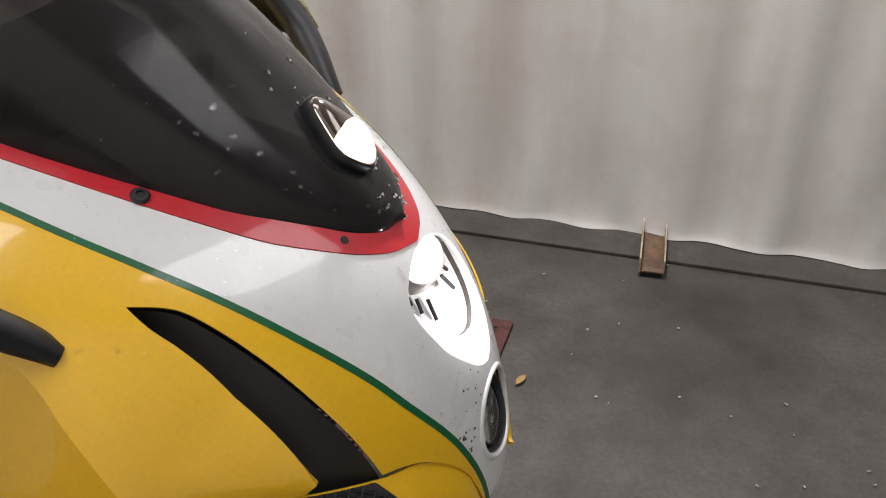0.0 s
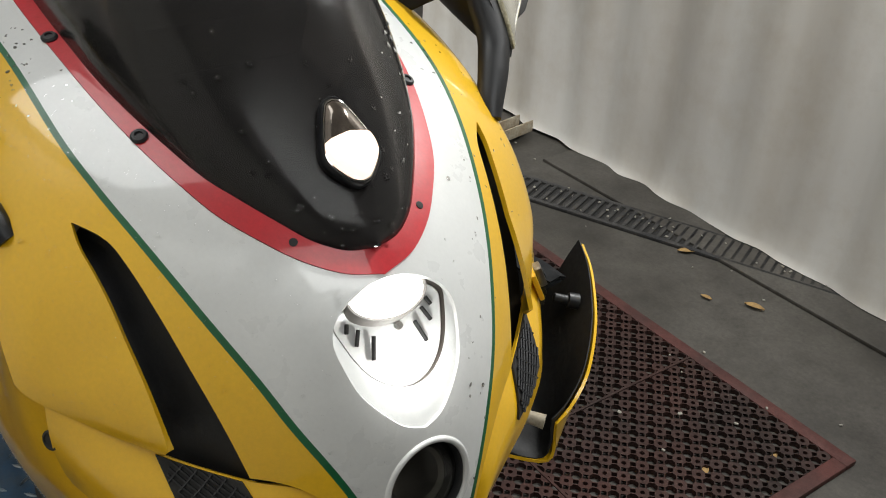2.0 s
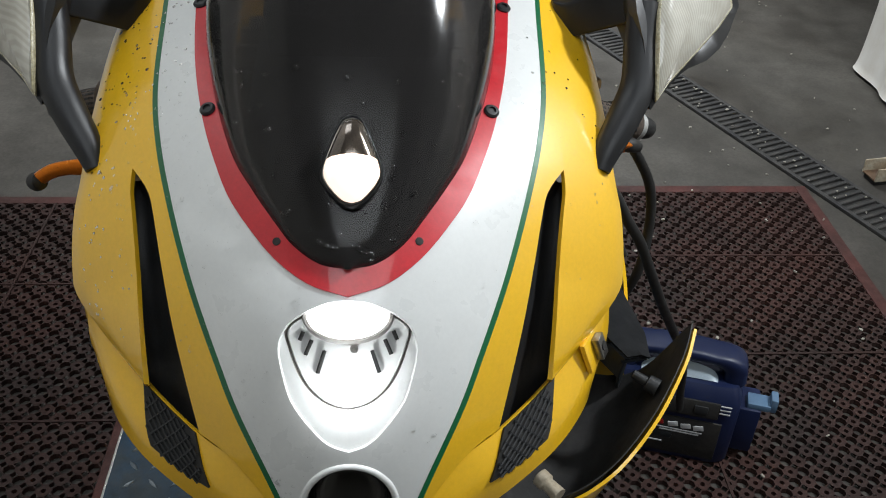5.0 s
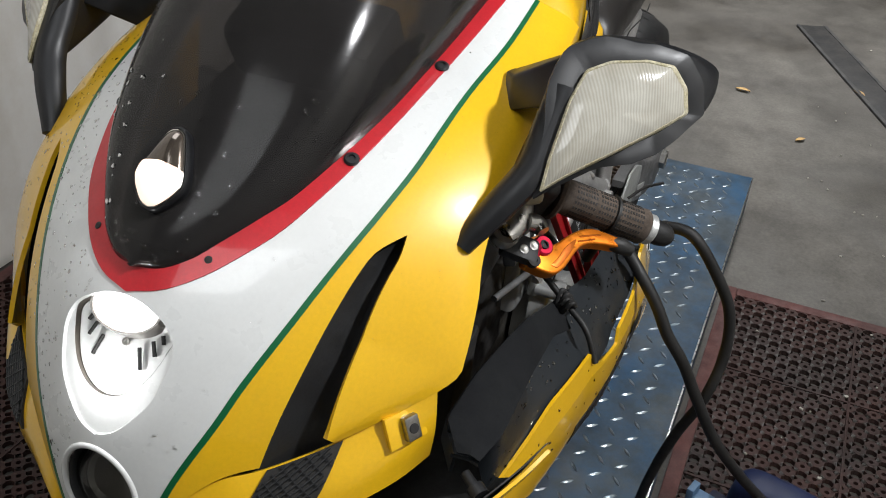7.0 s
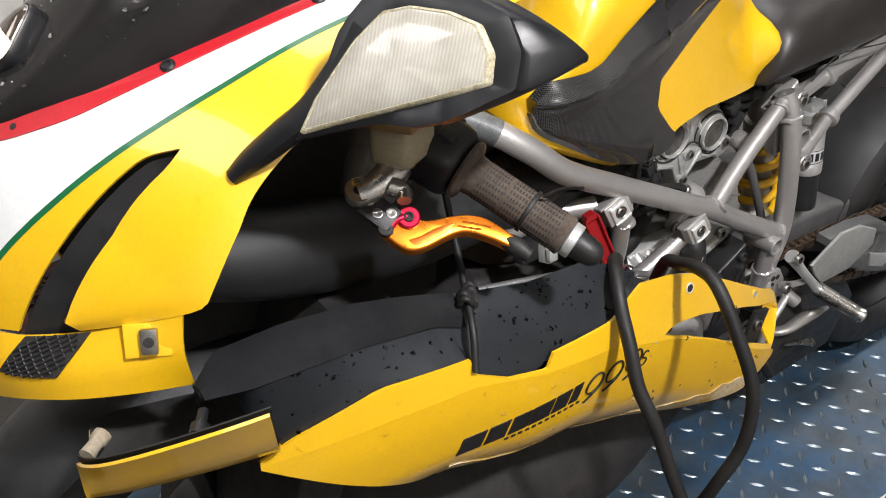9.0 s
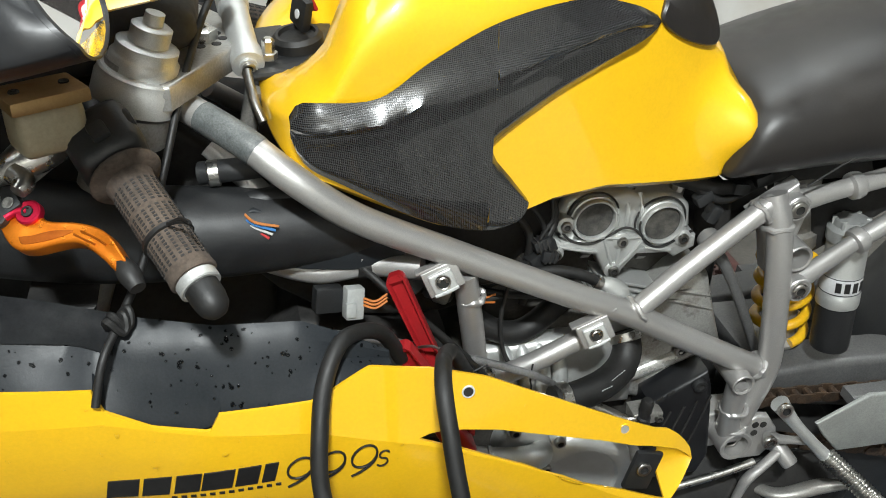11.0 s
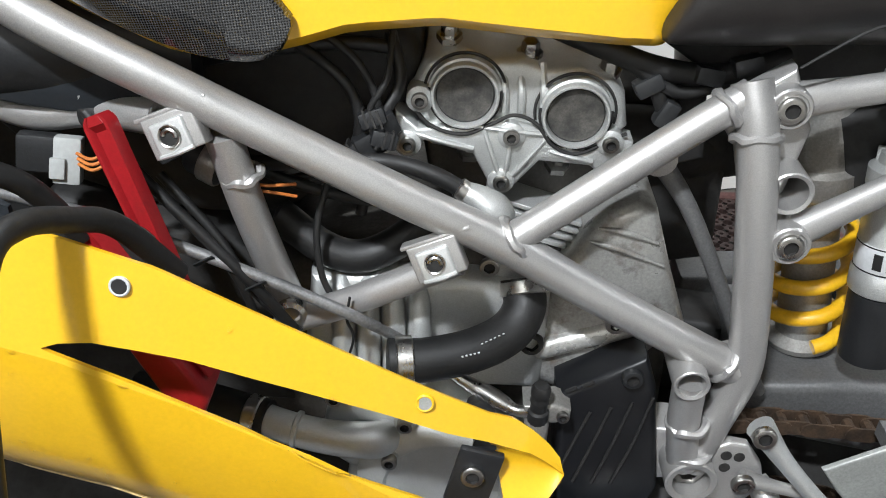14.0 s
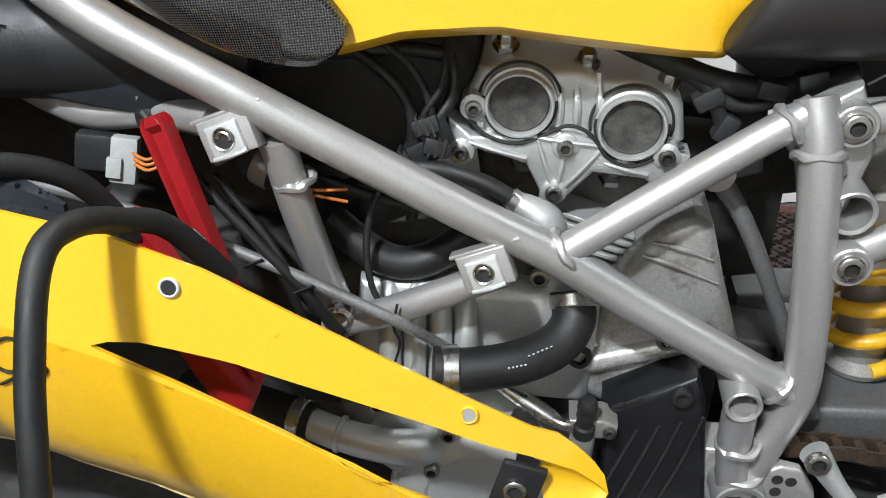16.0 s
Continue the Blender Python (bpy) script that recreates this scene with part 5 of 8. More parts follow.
for x in np.r_[np.linspace(0.285, 0.24, 8), np.linspace(0.23, -0.172, 34), np.linspace(-0.177, -0.200, 9)]:
    z0, z1 = tank_low(x), tank_high(x)
    nip = 1.0
    if x > 0.24:
        nip = math.sqrt(max(0.0, 1 - ((x - 0.24) / 0.0455) ** 2)) * 0.55 + 0.45
    half = []
    zs = z0 + (z1 - z0) * 0.72
    half += [(0.55 * tank_y(x, z0) * nip, z0 - 0.006), ((tank_y(x, z0) - 0.010) * nip, z0 - 0.003), ((tank_y(x, z0 + 0.006)) * nip, z0 + 0.005)]
    for k in np.linspace(0.08, 1, 9):
        z = z0 + (zs - z0) * k
        half.append((max(0.03, tank_y(x, z)) * nip, z))
    ys = half[-1][0]
    for k in np.linspace(0.15, 1, 8):
        a = k * math.pi / 2
        half.append((ys * math.cos(a) ** 0.8 if k < 1 else 0.0, zs + (z1 - zs) * math.sin(a)))
    # hollow for the ignition lock in the middle of the front
    hollow = max(0.0, min(1.0, (x - 0.175) / 0.035))
    half = [(y, z - hollow * max(0.0, min(1.0, (0.082 - y) / 0.022)) * max(0.0, z - 0.864)) for y, z in half]
    row = []
    for y, z in half:
        bx = x if x > -0.12 else -0.12 + (x + 0.12) / 0.08 * (tank_rear(z) + 0.12) / -1.0
        if x < -0.12 and y > 0.02:
            swell = 0.040 * math.exp(-(((bx + 0.212) / 0.042) ** 2)) * math.exp(-(((z - 0.804) / 0.044) ** 2))
            y += swell
        if x < -0.186:
            y *= 0.80 + 0.20 * math.sqrt(max(0.0, 1 - ((-0.186 - x) / 0.0142) ** 2))
        row.append((bx, y, z))
    rows.append(row + [(bx, -y, z) for bx, y, z in row[-2::-1]])
bm = bmesh.new()
lattice(bm, rows, True, True)
tank = part("fuel_tank", bm, YELLOW, bike, "glossy yellow fuel tank with carbon side guards", 50)


def smooth_profile(points):
    c = spline(sorted(points), 6)
    return lambda x: float(np.interp(x, c[:, 0], c[:, 1]))


def guard(side):
    hi = smooth_profile([(0.266, 0.862), (0.262, 0.872), (0.25, 0.880), (0.194, 0.881), (0.148, 0.911), (0.087, 0.939), (0.009, 0.949), (-0.046, 0.937), (-0.078, 0.9220), (-0.083, 0.9160)])
    lo = smooth_profile([(0.266, 0.844), (0.257, 0.822), (0.222, 0.800), (0.163, 0.766), (0.116, 0.748), (0.080, 0.743), (0.060, 0.750), (0.052, 0.766)])
    mid_hi = profile([(0.052, 0.772), (0.070, 0.795), (0.084, 0.812), (0.0905, 0.826)])
    mid_lo = smooth_profile([(0.0905, 0.826), (0.080, 0.836), (0.024, 0.869), (-0.064, 0.9035), (-0.078, 0.9100), (-0.083, 0.9150)])
    ridge_z = smooth_profile([(0.266, 0.860), (0.197, 0.8655), (0.168, 0.876), (0.033, 0.9135), (-0.045, 0.926), (-0.083, 0.9155)])

    def at(x, z, edge):
        step = 0.0055 * (1 / (1 + math.exp(-(ridge_z(x) - z) * 900))) + 0.0035
        swell = -0.0035 * math.exp(-((z - ridge_z(x) + 0.008) / 0.0028) ** 2) + 0.006 * math.exp(-((z - ridge_z(x)) / 0.012) ** 2)
        step, swell = (v * min(1.0, max(0.0, (x + 0.083) / 0.025)) for v in (step, swell))
        return (x, side * (tank_y(x, z) * (1 if x < 0.24 else math.sqrt(max(0.0, 1 - ((x - 0.24) / 0.0455) ** 2)) * 0.55 + 0.45) + edge * (step + swell + 0.0015) + 0.0022), z)

    bm = bmesh.new()
    for xs, a, b in ((np.linspace(0.266, 0.0905, 34), lo, hi), (np.linspace(0.0905, -0.083, 32), mid_lo, hi), (np.linspace(0.0905, 0.052, 12), lo, mid_hi)):
        rows = []
        for x in xs:
            rows.append([at(x, a(x) + (b(x) - a(x)) * k, min(1.0, 6 * min(k, 1 - k) + 0.25)) for k in np.r_[0, 0.03, 0.08, np.linspace(0.14, 0.86, 16), 0.92, 0.97, 1]])
        lattice(bm, rows)
    bmesh.ops.remove_doubles(bm, verts=bm.verts, dist=0.0004)
    part("carbon_guard", bm, CARBON, tank, "glossy carbon fibre tank guard", 60)


guard(1)
guard(-1)
pts = [(-0.088, 0.935), (-0.083, 0.918), (-0.098, 0.903), (-0.128, 0.888), (-0.157, 0.881), (-0.164, 0.893), (-0.149, 0.925), (-0.122, 0.95)]
bm = bmesh.new()
cx, cz = -0.123, 0.914
ring_pts = spline(pts + [pts[0]], 5)[:-1]
lattice(bm, [[(cx + (x - cx) * g, tank_y(cx + (x - cx) * g, min(0.93, cz + (z - cz) * g)) + h - 0.9 * max(0, cz + (z - cz) * g - 0.93), cz + (z - cz) * g) for x, z in ring_pts] for g, h in ((1.0, -0.006), (1.0, 0.003), (0.93, 0.006), (0.5, 0.0075), (0.1, 0.008))], True, True)
part("lock_recess", block((0.105, 0.125, 0.008), pose(0.243, 0.0, 0.8665, 0, 6, 0), 0.004), BLACK, tank, "black lined recess round the lock")
part("knee_pad", bm, SEAT, tank, "black rubber tank pad")

# seat and tail
rows = []
SEAT_ROWS = spline([(-0.1815, 0.100, 0.748, 0.764), (-0.1845, 0.112, 0.741, 0.776), (-0.192, 0.119, 0.737, 0.800), (-0.206, 0.123, 0.735, 0.830), (-0.226, 0.125, 0.735, 0.846), (-0.26, 0.126, 0.736, 0.858), (-0.31, 0.127, 0.738, 0.876), (-0.37, 0.128, 0.739, 0.893), (-0.44, 0.126, 0.741, 0.905), (-0.53, 0.116, 0.745, 0.908), (-0.62, 0.100, 0.765, 0.900)], 6)
for x, w, z0, z1 in SEAT_ROWS:
    ring = []
    for a in np.linspace(-math.pi / 2, math.pi * 1.5, 28, endpoint=False):
        c, s = math.cos(a), math.sin(a)
        ring.append((x, w * math.copysign(abs(c) ** (0.62 if s < 0 else 0.95), c), (z0 + z1) / 2 + (z1 - z0) / 2 * math.copysign(abs(s) ** 0.75, s)))
    rows.append(ring)
bm = bmesh.new()
lattice(bm, rows, True, True)
seat = part("seat", bm, SEAT, bike, "black vinyl rider's seat", 60)
part("seat_seam", tube([(-0.268, 0.1240, 0.7420), (-0.285, 0.1262, 0.7560), (-0.303, 0.1276, 0.7690), (-0.318, 0.1282, 0.7735), (-0.36, 0.1290, 0.7720), (-0.43, 0.1280, 0.7660), (-0.50, 0.1205, 0.7640)], 0.0011, 8, 6), DARK, seat, "dark seam round the lower trim")
rows = []
for x, w, z0, z1 in spline([(-0.60, 0.100, 0.735, 0.860), (-0.66, 0.104, 0.735, 0.915), (-0.78, 0.092, 0.775, 0.935), (-0.92, 0.060, 0.83, 0.93), (-0.98, 0.03, 0.87, 0.92)], 5):
    rows.append([(x, w * math.copysign(abs(math.cos(a)) ** 0.7, math.cos(a)), (z0 + z1) / 2 + (z1 - z0) / 2 * math.copysign(abs(math.sin(a)) ** 0.8, math.sin(a))) for a in np.linspace(0, 2 * math.pi, 24, endpoint=False)])
bm = bmesh.new()
lattice(bm, rows, True, True)
part("tail_unit", bm, YELLOW, bike, "yellow tail cowl", 60)

# added dark slab, hides the pale wall below the seat
part("underseat_filler", slab([(-0.205, 0.742), (-0.40, 0.742), (-0.42, 0.70), (-0.24, 0.700), (-0.20, 0.725)], -0.07, 0.045, 0.008), DARK, bike, "dark slab added under the seat to hide the wall")

# ---- trellis frame: bars of both sides ----
BARS = [
    ([(0.350, 0.085, 0.846), (0.305, 0.128, 0.831), (0.262, 0.155, 0.803), (0.210, 0.157, 0.763), (0.123, 0.153, 0.717), (0.052, 0.149, 0.680), (-0.023, 0.144, 0.641), (-0.085, 0.138, 0.609), (-0.155, 0.135, 0.567), (-0.232, 0.133, 0.524), (-0.272, 0.130, 0.502)], 0.0138),
    ([(-0.086, 0.137, 0.606), (-0.153, 0.121, 0.651), (-0.212, 0.112, 0.693), (-0.247, 0.106, 0.716)], 0.0118),
    ([(-0.246, 0.103, 0.724), (-0.254, 0.116, 0.690), (-0.263, 0.125, 0.630), (-0.274, 0.130, 0.554), (-0.279, 0.130, 0.500), (-0.267, 0.130, 0.448), (-0.256, 0.130, 0.400)], 0.0143),
    ([(0.104, 0.148, 0.688), (0.090, 0.138, 0.617), (0.070, 0.112, 0.520)], 0.0125),
    ([(0.078, 0.122, 0.518), (0.020, 0.133, 0.550), (-0.055, 0.137, 0.592)], 0.0112),
    ([(0.330, 0.085, 0.700), (0.250, 0.114, 0.682), (0.196, 0.120, 0.688), (0.145, 0.143, 0.694)], 0.0120),
    ([(-0.236, 0.145, 0.500), (-0.240, 0.140, 0.450), (-0.248, 0.135, 0.405)], 0.0130),
    ([(0.335, 0.070, 0.800), (0.27, 0.105, 0.745), (0.20, 0.122, 0.700)], 0.0105),
]
frame_part = None
for points, r in BARS:
    for side in (1, -1):
        bm = tube([(x, side * y, z) for x, y, z in points], r, 18, 7)
        if frame_part is None:
            frame_part = part("trellis_frame", bm, FRAME, bike, "silver-grey welded trellis frame", 60)
        else:
            part("frame_bar", bm, FRAME, frame_part, "", 60)


def weld(a, r, width=0.0035):
    """A knobbly weld bead: a ring of small lumps round a bar's end."""
    place, way = Vector(a[0]), Vector(a[1]).normalized()
    m = facing(place, way)
    rng = random.Random(int(1000 * (place.x + place.z)))
    pts = [m @ Vector((r * math.cos(k), r * math.sin(k), rng.uniform(-0.0012, 0.0012))) for k in np.linspace(0, 2 * math.pi, 22)]
    part("weld_bead", tube(pts, [width * rng.uniform(0.75, 1.15) for _ in pts], 7, 2), FRAME, frame_part)


for a, r in ((((-0.094, 0.136, 0.612), (-0.8, -0.1, 0.55)), 0.0150), (((-0.232, 0.109, 0.706), (-0.8, -0.15, 0.55)), 0.0128), (((-0.262, 0.131, 0.508), (-0.85, 0, -0.5)), 0.0150), (((-0.254, 0.114, 0.688), (-0.1, 0.3, -1)), 0.0155), (((-0.243, 0.140, 0.452), (-0.1, 0, -1)), 0.0142), (((-0.252, 0.133, 0.418), (-0.1, 0, -1)), 0.0160), (((0.094, 0.143, 0.655), (-0.2, -0.1, -1)), 0.0128)):
    weld(a, r)


def ring_tube(x, y, z, r, length, inner=0.78):
    m = facing((x, y - length, z), (0, 1, 0))
    part("cross_tube", lathe([(r, 0), (r, length), (r * 0.93, length + 0.001), (r * inner, length), (r * inner, 0.004), (0, 0.004)], 26, m), FRAME, frame_part)


ring_tube(-0.281, 0.128, 0.653, 0.0165, 0.045)
ring_tube(-0.234, 0.158, 0.504, 0.0138, 0.05)
ring_tube(-0.254, 0.150, 0.397, 0.0215, 0.06, 0.72)
part("pivot_nut", lathe([(0.0150, 0), (0.0150, 0.012), (0.012, 0.014), (0.0085, 0.014), (0.007, 0.006), (0, 0.006)], 6, facing((-0.254, 0.125, 0.397), (0, 1, 0))), STEEL, frame_part)
part("pivot_boss", slab([(-0.225, 0.425), (-0.285, 0.425), (-0.29, 0.370), (-0.225, 0.365)], 0.085, 0.118, 0.006), FRAME, frame_part)
part("node_gusset", slab([(-0.225, 0.70), (-0.275, 0.735), (-0.295, 0.69), (-0.285, 0.63), (-0.262, 0.62), (-0.248, 0.67)], 0.085, 0.104, 0.006), FRAME, frame_part)


def clip_bracket(x, y, z):
    """A folded tab welded under the main bar, with a pale spring nut clipped over it."""
    m = Matrix.Translation((x, y, z)) @ Matrix.Rotation(radians(24), 4, "Y") @ Matrix.Rotation(radians(14), 4, "X")
    ob = part("fairing_bracket", block((0.036, 0.003, 0.027), m, 0.0014, None, 3), FRAME, frame_part, "pale folded fairing bracket")
    part("bracket_flange", block((0.052, 0.014, 0.0032), m @ pose(-0.004, -0.006, 0.0145), 0.0015), FRAME, frame_part)
    for dx in (-0.0165, 0.0165):
        part("bracket_side", block((0.003, 0.014, 0.027), m @ pose(dx, -0.006, 0), 0.001), FRAME, frame_part)
    nut = part("clip_nut", block((0.024, 0.0046, 0.0215), m @ pose(0.001, 0.0026, -0.0015), 0.0022, None, 3), ZINC, frame_part, "bright spring nut")
    part("clip_fold", tube([m @ Vector((-0.011, 0.004, -0.012)), m @ Vector((0.001, 0.0052, -0.0126)), m @ Vector((0.013, 0.004, -0.012))], 0.0017, 8, 4), ZINC, nut)
    part("clip_hole", lathe([(0.0070, 0), (0.0070, 0.0008), (0.0064, 0.0010), (0, 0.0006)], 20, m @ facing((0.001, 0.0046, -0.001), (0, 1, 0))), DARK, nut)
    part("clip_thread", lathe([(0.0070, 0), (0.0078, 0.0014), (0.0072, 0.0026), (0.0062, 0.0020), (0.0060, 0.0)], 22, m @ facing((0.001, 0.0044, -0.001), (0, 1, 0)), None, 1.0, False), ALLOY, nut)
    part("clip_tongue", tube([m @ Vector((0.001 + 0.0042 * math.cos(a), 0.0058, -0.001 + 0.0042 * math.sin(a))) for a in np.linspace(0.4, 3.6, 9)], 0.0015, 6, 2), ALLOY, nut)


clip_bracket(0.130, 0.166, 0.695)
clip_bracket(-0.040, 0.157, 0.604)



# ---- engine ----
STAINED = oil_stained()
PLUG = stuff("dusty_black_plug", (0.030, 0.029, 0.027), (0.085, 0.080, 0.070), 0.6, broad=90, fine=500, grain=0.4, bump=0.15)
# block coloured dark to stand for the shade behind the outer parts
engine = part("engine", slab([(0.14, 0.47), (0.05, 0.56), (-0.18, 0.56), (-0.24, 0.44), (-0.20, 0.27), (0.02, 0.24), (0.15, 0.33)], -0.13, 0.075, 0.02, None, 4), ENGINESHADE, bike, "oil-stained silver-grey twin-cylinder engine, inner block coloured as in shade")
head_cover = part("cylinder_head", slab([(-0.014, 0.694), (-0.024, 0.716), (-0.051, 0.7265), (-0.075, 0.719), (-0.094, 0.721), (-0.112, 0.714), (-0.134, 0.7165), (-0.158, 0.709), (-0.169, 0.698), (-0.174, 0.672), (-0.150, 0.650), (-0.100, 0.640), (-0.030, 0.650)], -0.06, 0.074, 0.009), CAST, engine, "cast alloy cylinder head cover")
for x, z in ((-0.054, 0.6955), (-0.134, 0.684)):
    part("cam_boss", lathe([(0.0278, -0.03), (0.0266, 0.002), (0.0250, 0.0030), (0.0246, 0.0075), (0.0238, 0.0086), (0.0224, 0.0086), (0.0213, 0.0065), (0.0211, -0.01)], 34, facing((x, 0.078, z), (0, 1, 0)), None, 1.0, False), CAST, engine)
    part("ring_groove", tube([(x + 0.0258 * math.cos(a), 0.0812, z + 0.0258 * math.sin(a)) for a in np.linspace(math.pi * 0.95, math.pi * 2.05, 20)], 0.0012, 6, 2), DARK, engine)
    part("ring_groove", tube([(x + 0.0292 * math.cos(a), 0.0758, z + 0.0292 * math.sin(a)) for a in np.linspace(-0.25, math.pi + 0.25, 26)], 0.0012, 6, 2), DARK, engine)
    part("cam_cap", lathe([(0.0213, -0.02), (0.0210, 0.0010), (0.0200, 0.0022), (0.0180, 0.0014), (0, 0.0012)], 34, facing((x, 0.080, z), (0, 1, 0))), PLUG, engine, "dark round cam plug")
for x, z in ((-0.041, 0.727), (-0.099, 0.717), (-0.157, 0.706)):
    part("cover_bolt", lathe([(0.0095, 0), (0.0095, 0.005), (0.0065, 0.005), (0.0065, 0.012), (0.0055, 0.0135), (0, 0.0135)], 6, facing((x, 0.055, z), (0, 0.35, 1))), ALLOY, engine)
for x in (-0.080, -0.092, -0.108):
    part("cover_rib", tube([(x, 0.066, 0.716), (x - 0.002, 0.075, 0.700), (x - 0.003, 0.0755, 0.682)], 0.0032, 8, 5), CAST, engine)
carrier = [(-0.004, 0.683), (-0.021, 0.668), (-0.062, 0.672), (-0.074, 0.678), (-0.114, 0.672), (-0.120, 0.661), (-0.141, 0.655), (-0.159, 0.669), (-0.178, 0.665), (-0.179, 0.650), (-0.156, 0.638), (-0.148, 0.644), (-0.111, 0.646), (-0.096, 0.627), (-0.084, 0.618), (-0.074, 0.627), (-0.062, 0.649), (-0.026, 0.658), (-0.014, 0.647), (-0.003, 0.652)]
part("belt_carrier", slab(carrier, 0.060, 0.0815, 0.0030), CAST, engine, "cast alloy belt carrier plate")
for a, b in (((-0.068, 0.672), (-0.084, 0.628)), ((-0.115, 0.666), (-0.087, 0.628)), ((-0.089, 0.664), (-0.086, 0.628)), ((-0.062, 0.672), (-0.115, 0.668)), ((-0.020, 0.664), (-0.062, 0.654)), ((-0.118, 0.655), (-0.150, 0.648))):
    part("carrier_rib", tube([(a[0], 0.0815, a[1]), ((a[0] + b[0]) / 2, 0.083, (a[1] + b[1]) / 2), (b[0], 0.0815, b[1])], 0.0020, 8, 4), CAST, engine)
for x, z in ((-0.022, 0.691), (-0.161, 0.664), (-0.014, 0.656), (-0.084, 0.629), (-0.089, 0.666)):
    part("bolt_boss", lathe([(0.0105, -0.03), (0.0100, 0.003), (0.0085, 0.004), (0, 0.004)], 18, facing((x, 0.080, z), (0, 1, 0))), CAST, engine)
    bolt((x, 0.0838, z), (0, 1, 0), 0.0062, 0.0045, engine)
part("gasket", tube([(-0.014, 0.0818, 0.689), (-0.030, 0.0824, 0.6715), (-0.054, 0.0826, 0.6655), (-0.075, 0.0824, 0.675), (-0.090, 0.082, 0.682), (-0.106, 0.0824, 0.6765), (-0.119, 0.0826, 0.6605), (-0.136, 0.0826, 0.654), (-0.155, 0.0824, 0.6625), (-0.172, 0.0818, 0.672)], 0.0015, 8, 6), DARK, engine, "dark gasket line")
for i in range(9):
    part("number_bar", block((0.0035, 0.0008, 0.003), pose(-0.100 - 0.0045 * (i % 5) - 0.014, 0.0823, 0.657 - 0.005 * (i // 5))), CAST, engine)
for x, z in ((-0.060, 0.636), (-0.128, 0.628)):
    part("stud_nut", lathe([(0.010, 0), (0.010, 0.008), (0.006, 0.0085), (0.006, 0.014), (0, 0.015)], 6, facing((x, 0.050, z), (0, 0.6, 0.8))), STEEL, engine)
part("head_base", slab([(-0.02, 0.652), (-0.17, 0.640), (-0.185, 0.60), (-0.12, 0.57), (-0.03, 0.60)], -0.05, 0.036, 0.008), ENGINESHADE, engine)
for i in range(5):
    part("cooling_fin", slab([(-0.075 + 0.0, 0.612 - 0.008 * i), (-0.150, 0.590 - 0.008 * i), (-0.150, 0.586 - 0.008 * i), (-0.075, 0.608 - 0.008 * i)], -0.05, 0.072, 0.001), CAST, engine)
# alternator cover with its raised rib, and the black sprocket cover
part("timing_cover", slab([(-0.128, 0.548), (-0.150, 0.585), (-0.168, 0.607), (-0.190, 0.618), (-0.204, 0.612), (-0.222, 0.560), (-0.242, 0.508), (-0.226, 0.490), (-0.212, 0.470), (-0.150, 0.432), (-0.118, 0.446), (-0.070, 0.458), (-0.075, 0.492), (-0.128, 0.500)], 0.0, 0.090, 0.012), STAINED, engine, "stained grey engine cover")
part("cover_edge", tube([(-0.086, 0.0865, 0.482), (-0.118, 0.088, 0.478), (-0.150, 0.088, 0.489), (-0.200, 0.088, 0.507), (-0.232, 0.086, 0.514)], [0.004, 0.009, 0.010, 0.009, 0.004], 14, 6), STAINED, engine, "raised rib across the cover", 60)
for pts in ([(-0.155, 0.0905, 0.585), (-0.178, 0.0915, 0.580), (-0.214, 0.0905, 0.566)], [(-0.160, 0.0905, 0.597), (-0.184, 0.0912, 0.594), (-0.207, 0.0905, 0.586)]):
    part("cover_ridge", tube(pts, [0.0012, 0.0028, 0.0012], 10, 5), STAINED, engine)
bolt((-0.184, 0.092, 0.512), (0, 1, 0), 0.0085, 0.006, engine)
part("sprocket_cover", slab([(-0.140, 0.462), (-0.206, 0.504), (-0.217, 0.476), (-0.235, 0.366), (-0.225, 0.335), (-0.150, 0.335)], 0.05, 0.128, 0.006), SATIN, engine, "black ribbed sprocket cover")
for i in range(4):
    x = -0.168 - 0.016 * i
    part("cover_groove", tube([(x, 0.1285, 0.448 + 0.006 * i), (x + 0.010, 0.1290, 0.415), (x + 0.022, 0.1285, 0.37)], 0.0016, 6, 3), DARK, engine)
bolt((-0.196, 0.128, 0.487), (0, 1, 0), 0.0085, 0.007, engine, BLACK)
for x in (-0.150, -0.163):
    part("cover_slot", block((0.010, 0.002, 0.004), pose(x, 0.128, 0.470 + (-0.150 - x) * 0.5, 0, 30, 0), 0.001), DARK, engine)
# clutch side low down: pump cover, elbow, round cover
part("clutch_cover", lathe([(0.075, -0.05), (0.072, 0.0), (0.064, 0.008), (0.050, 0.010), (0.047, 0.0065), (0.020, 0.0065), (0, 0.006)], 40, facing((-0.052, 0.142, 0.375), (0, 1, 0))), CAST, engine, "round cast clutch cover")
part("clutch_cover_rim", slab([(0.005, 0.44), (-0.038, 0.448), (-0.085, 0.43), (-0.11, 0.38), (-0.09, 0.32), (0.0, 0.31), (0.03, 0.36)], 0.08, 0.130, 0.006, None, 4), CAST, engine)
part("pump_elbow", tube([(0.100, 0.148, 0.444), (0.070, 0.156, 0.440), (0.040, 0.160, 0.4365), (0.014, 0.158, 0.433), (-0.001, 0.146, 0.426), (-0.004, 0.12, 0.42)], [0.0128, 0.0130, 0.0138, 0.0148, 0.0155, 0.016], 20, 6), CAST, engine, "cast water pump elbow", 60)
part("pump_flange", slab([(0.030, 0.470), (-0.006, 0.462), (-0.022, 0.425), (-0.012, 0.392), (0.026, 0.385), (0.048, 0.42)], 0.11, 0.140, 0.006, None, 4), CAST, engine)
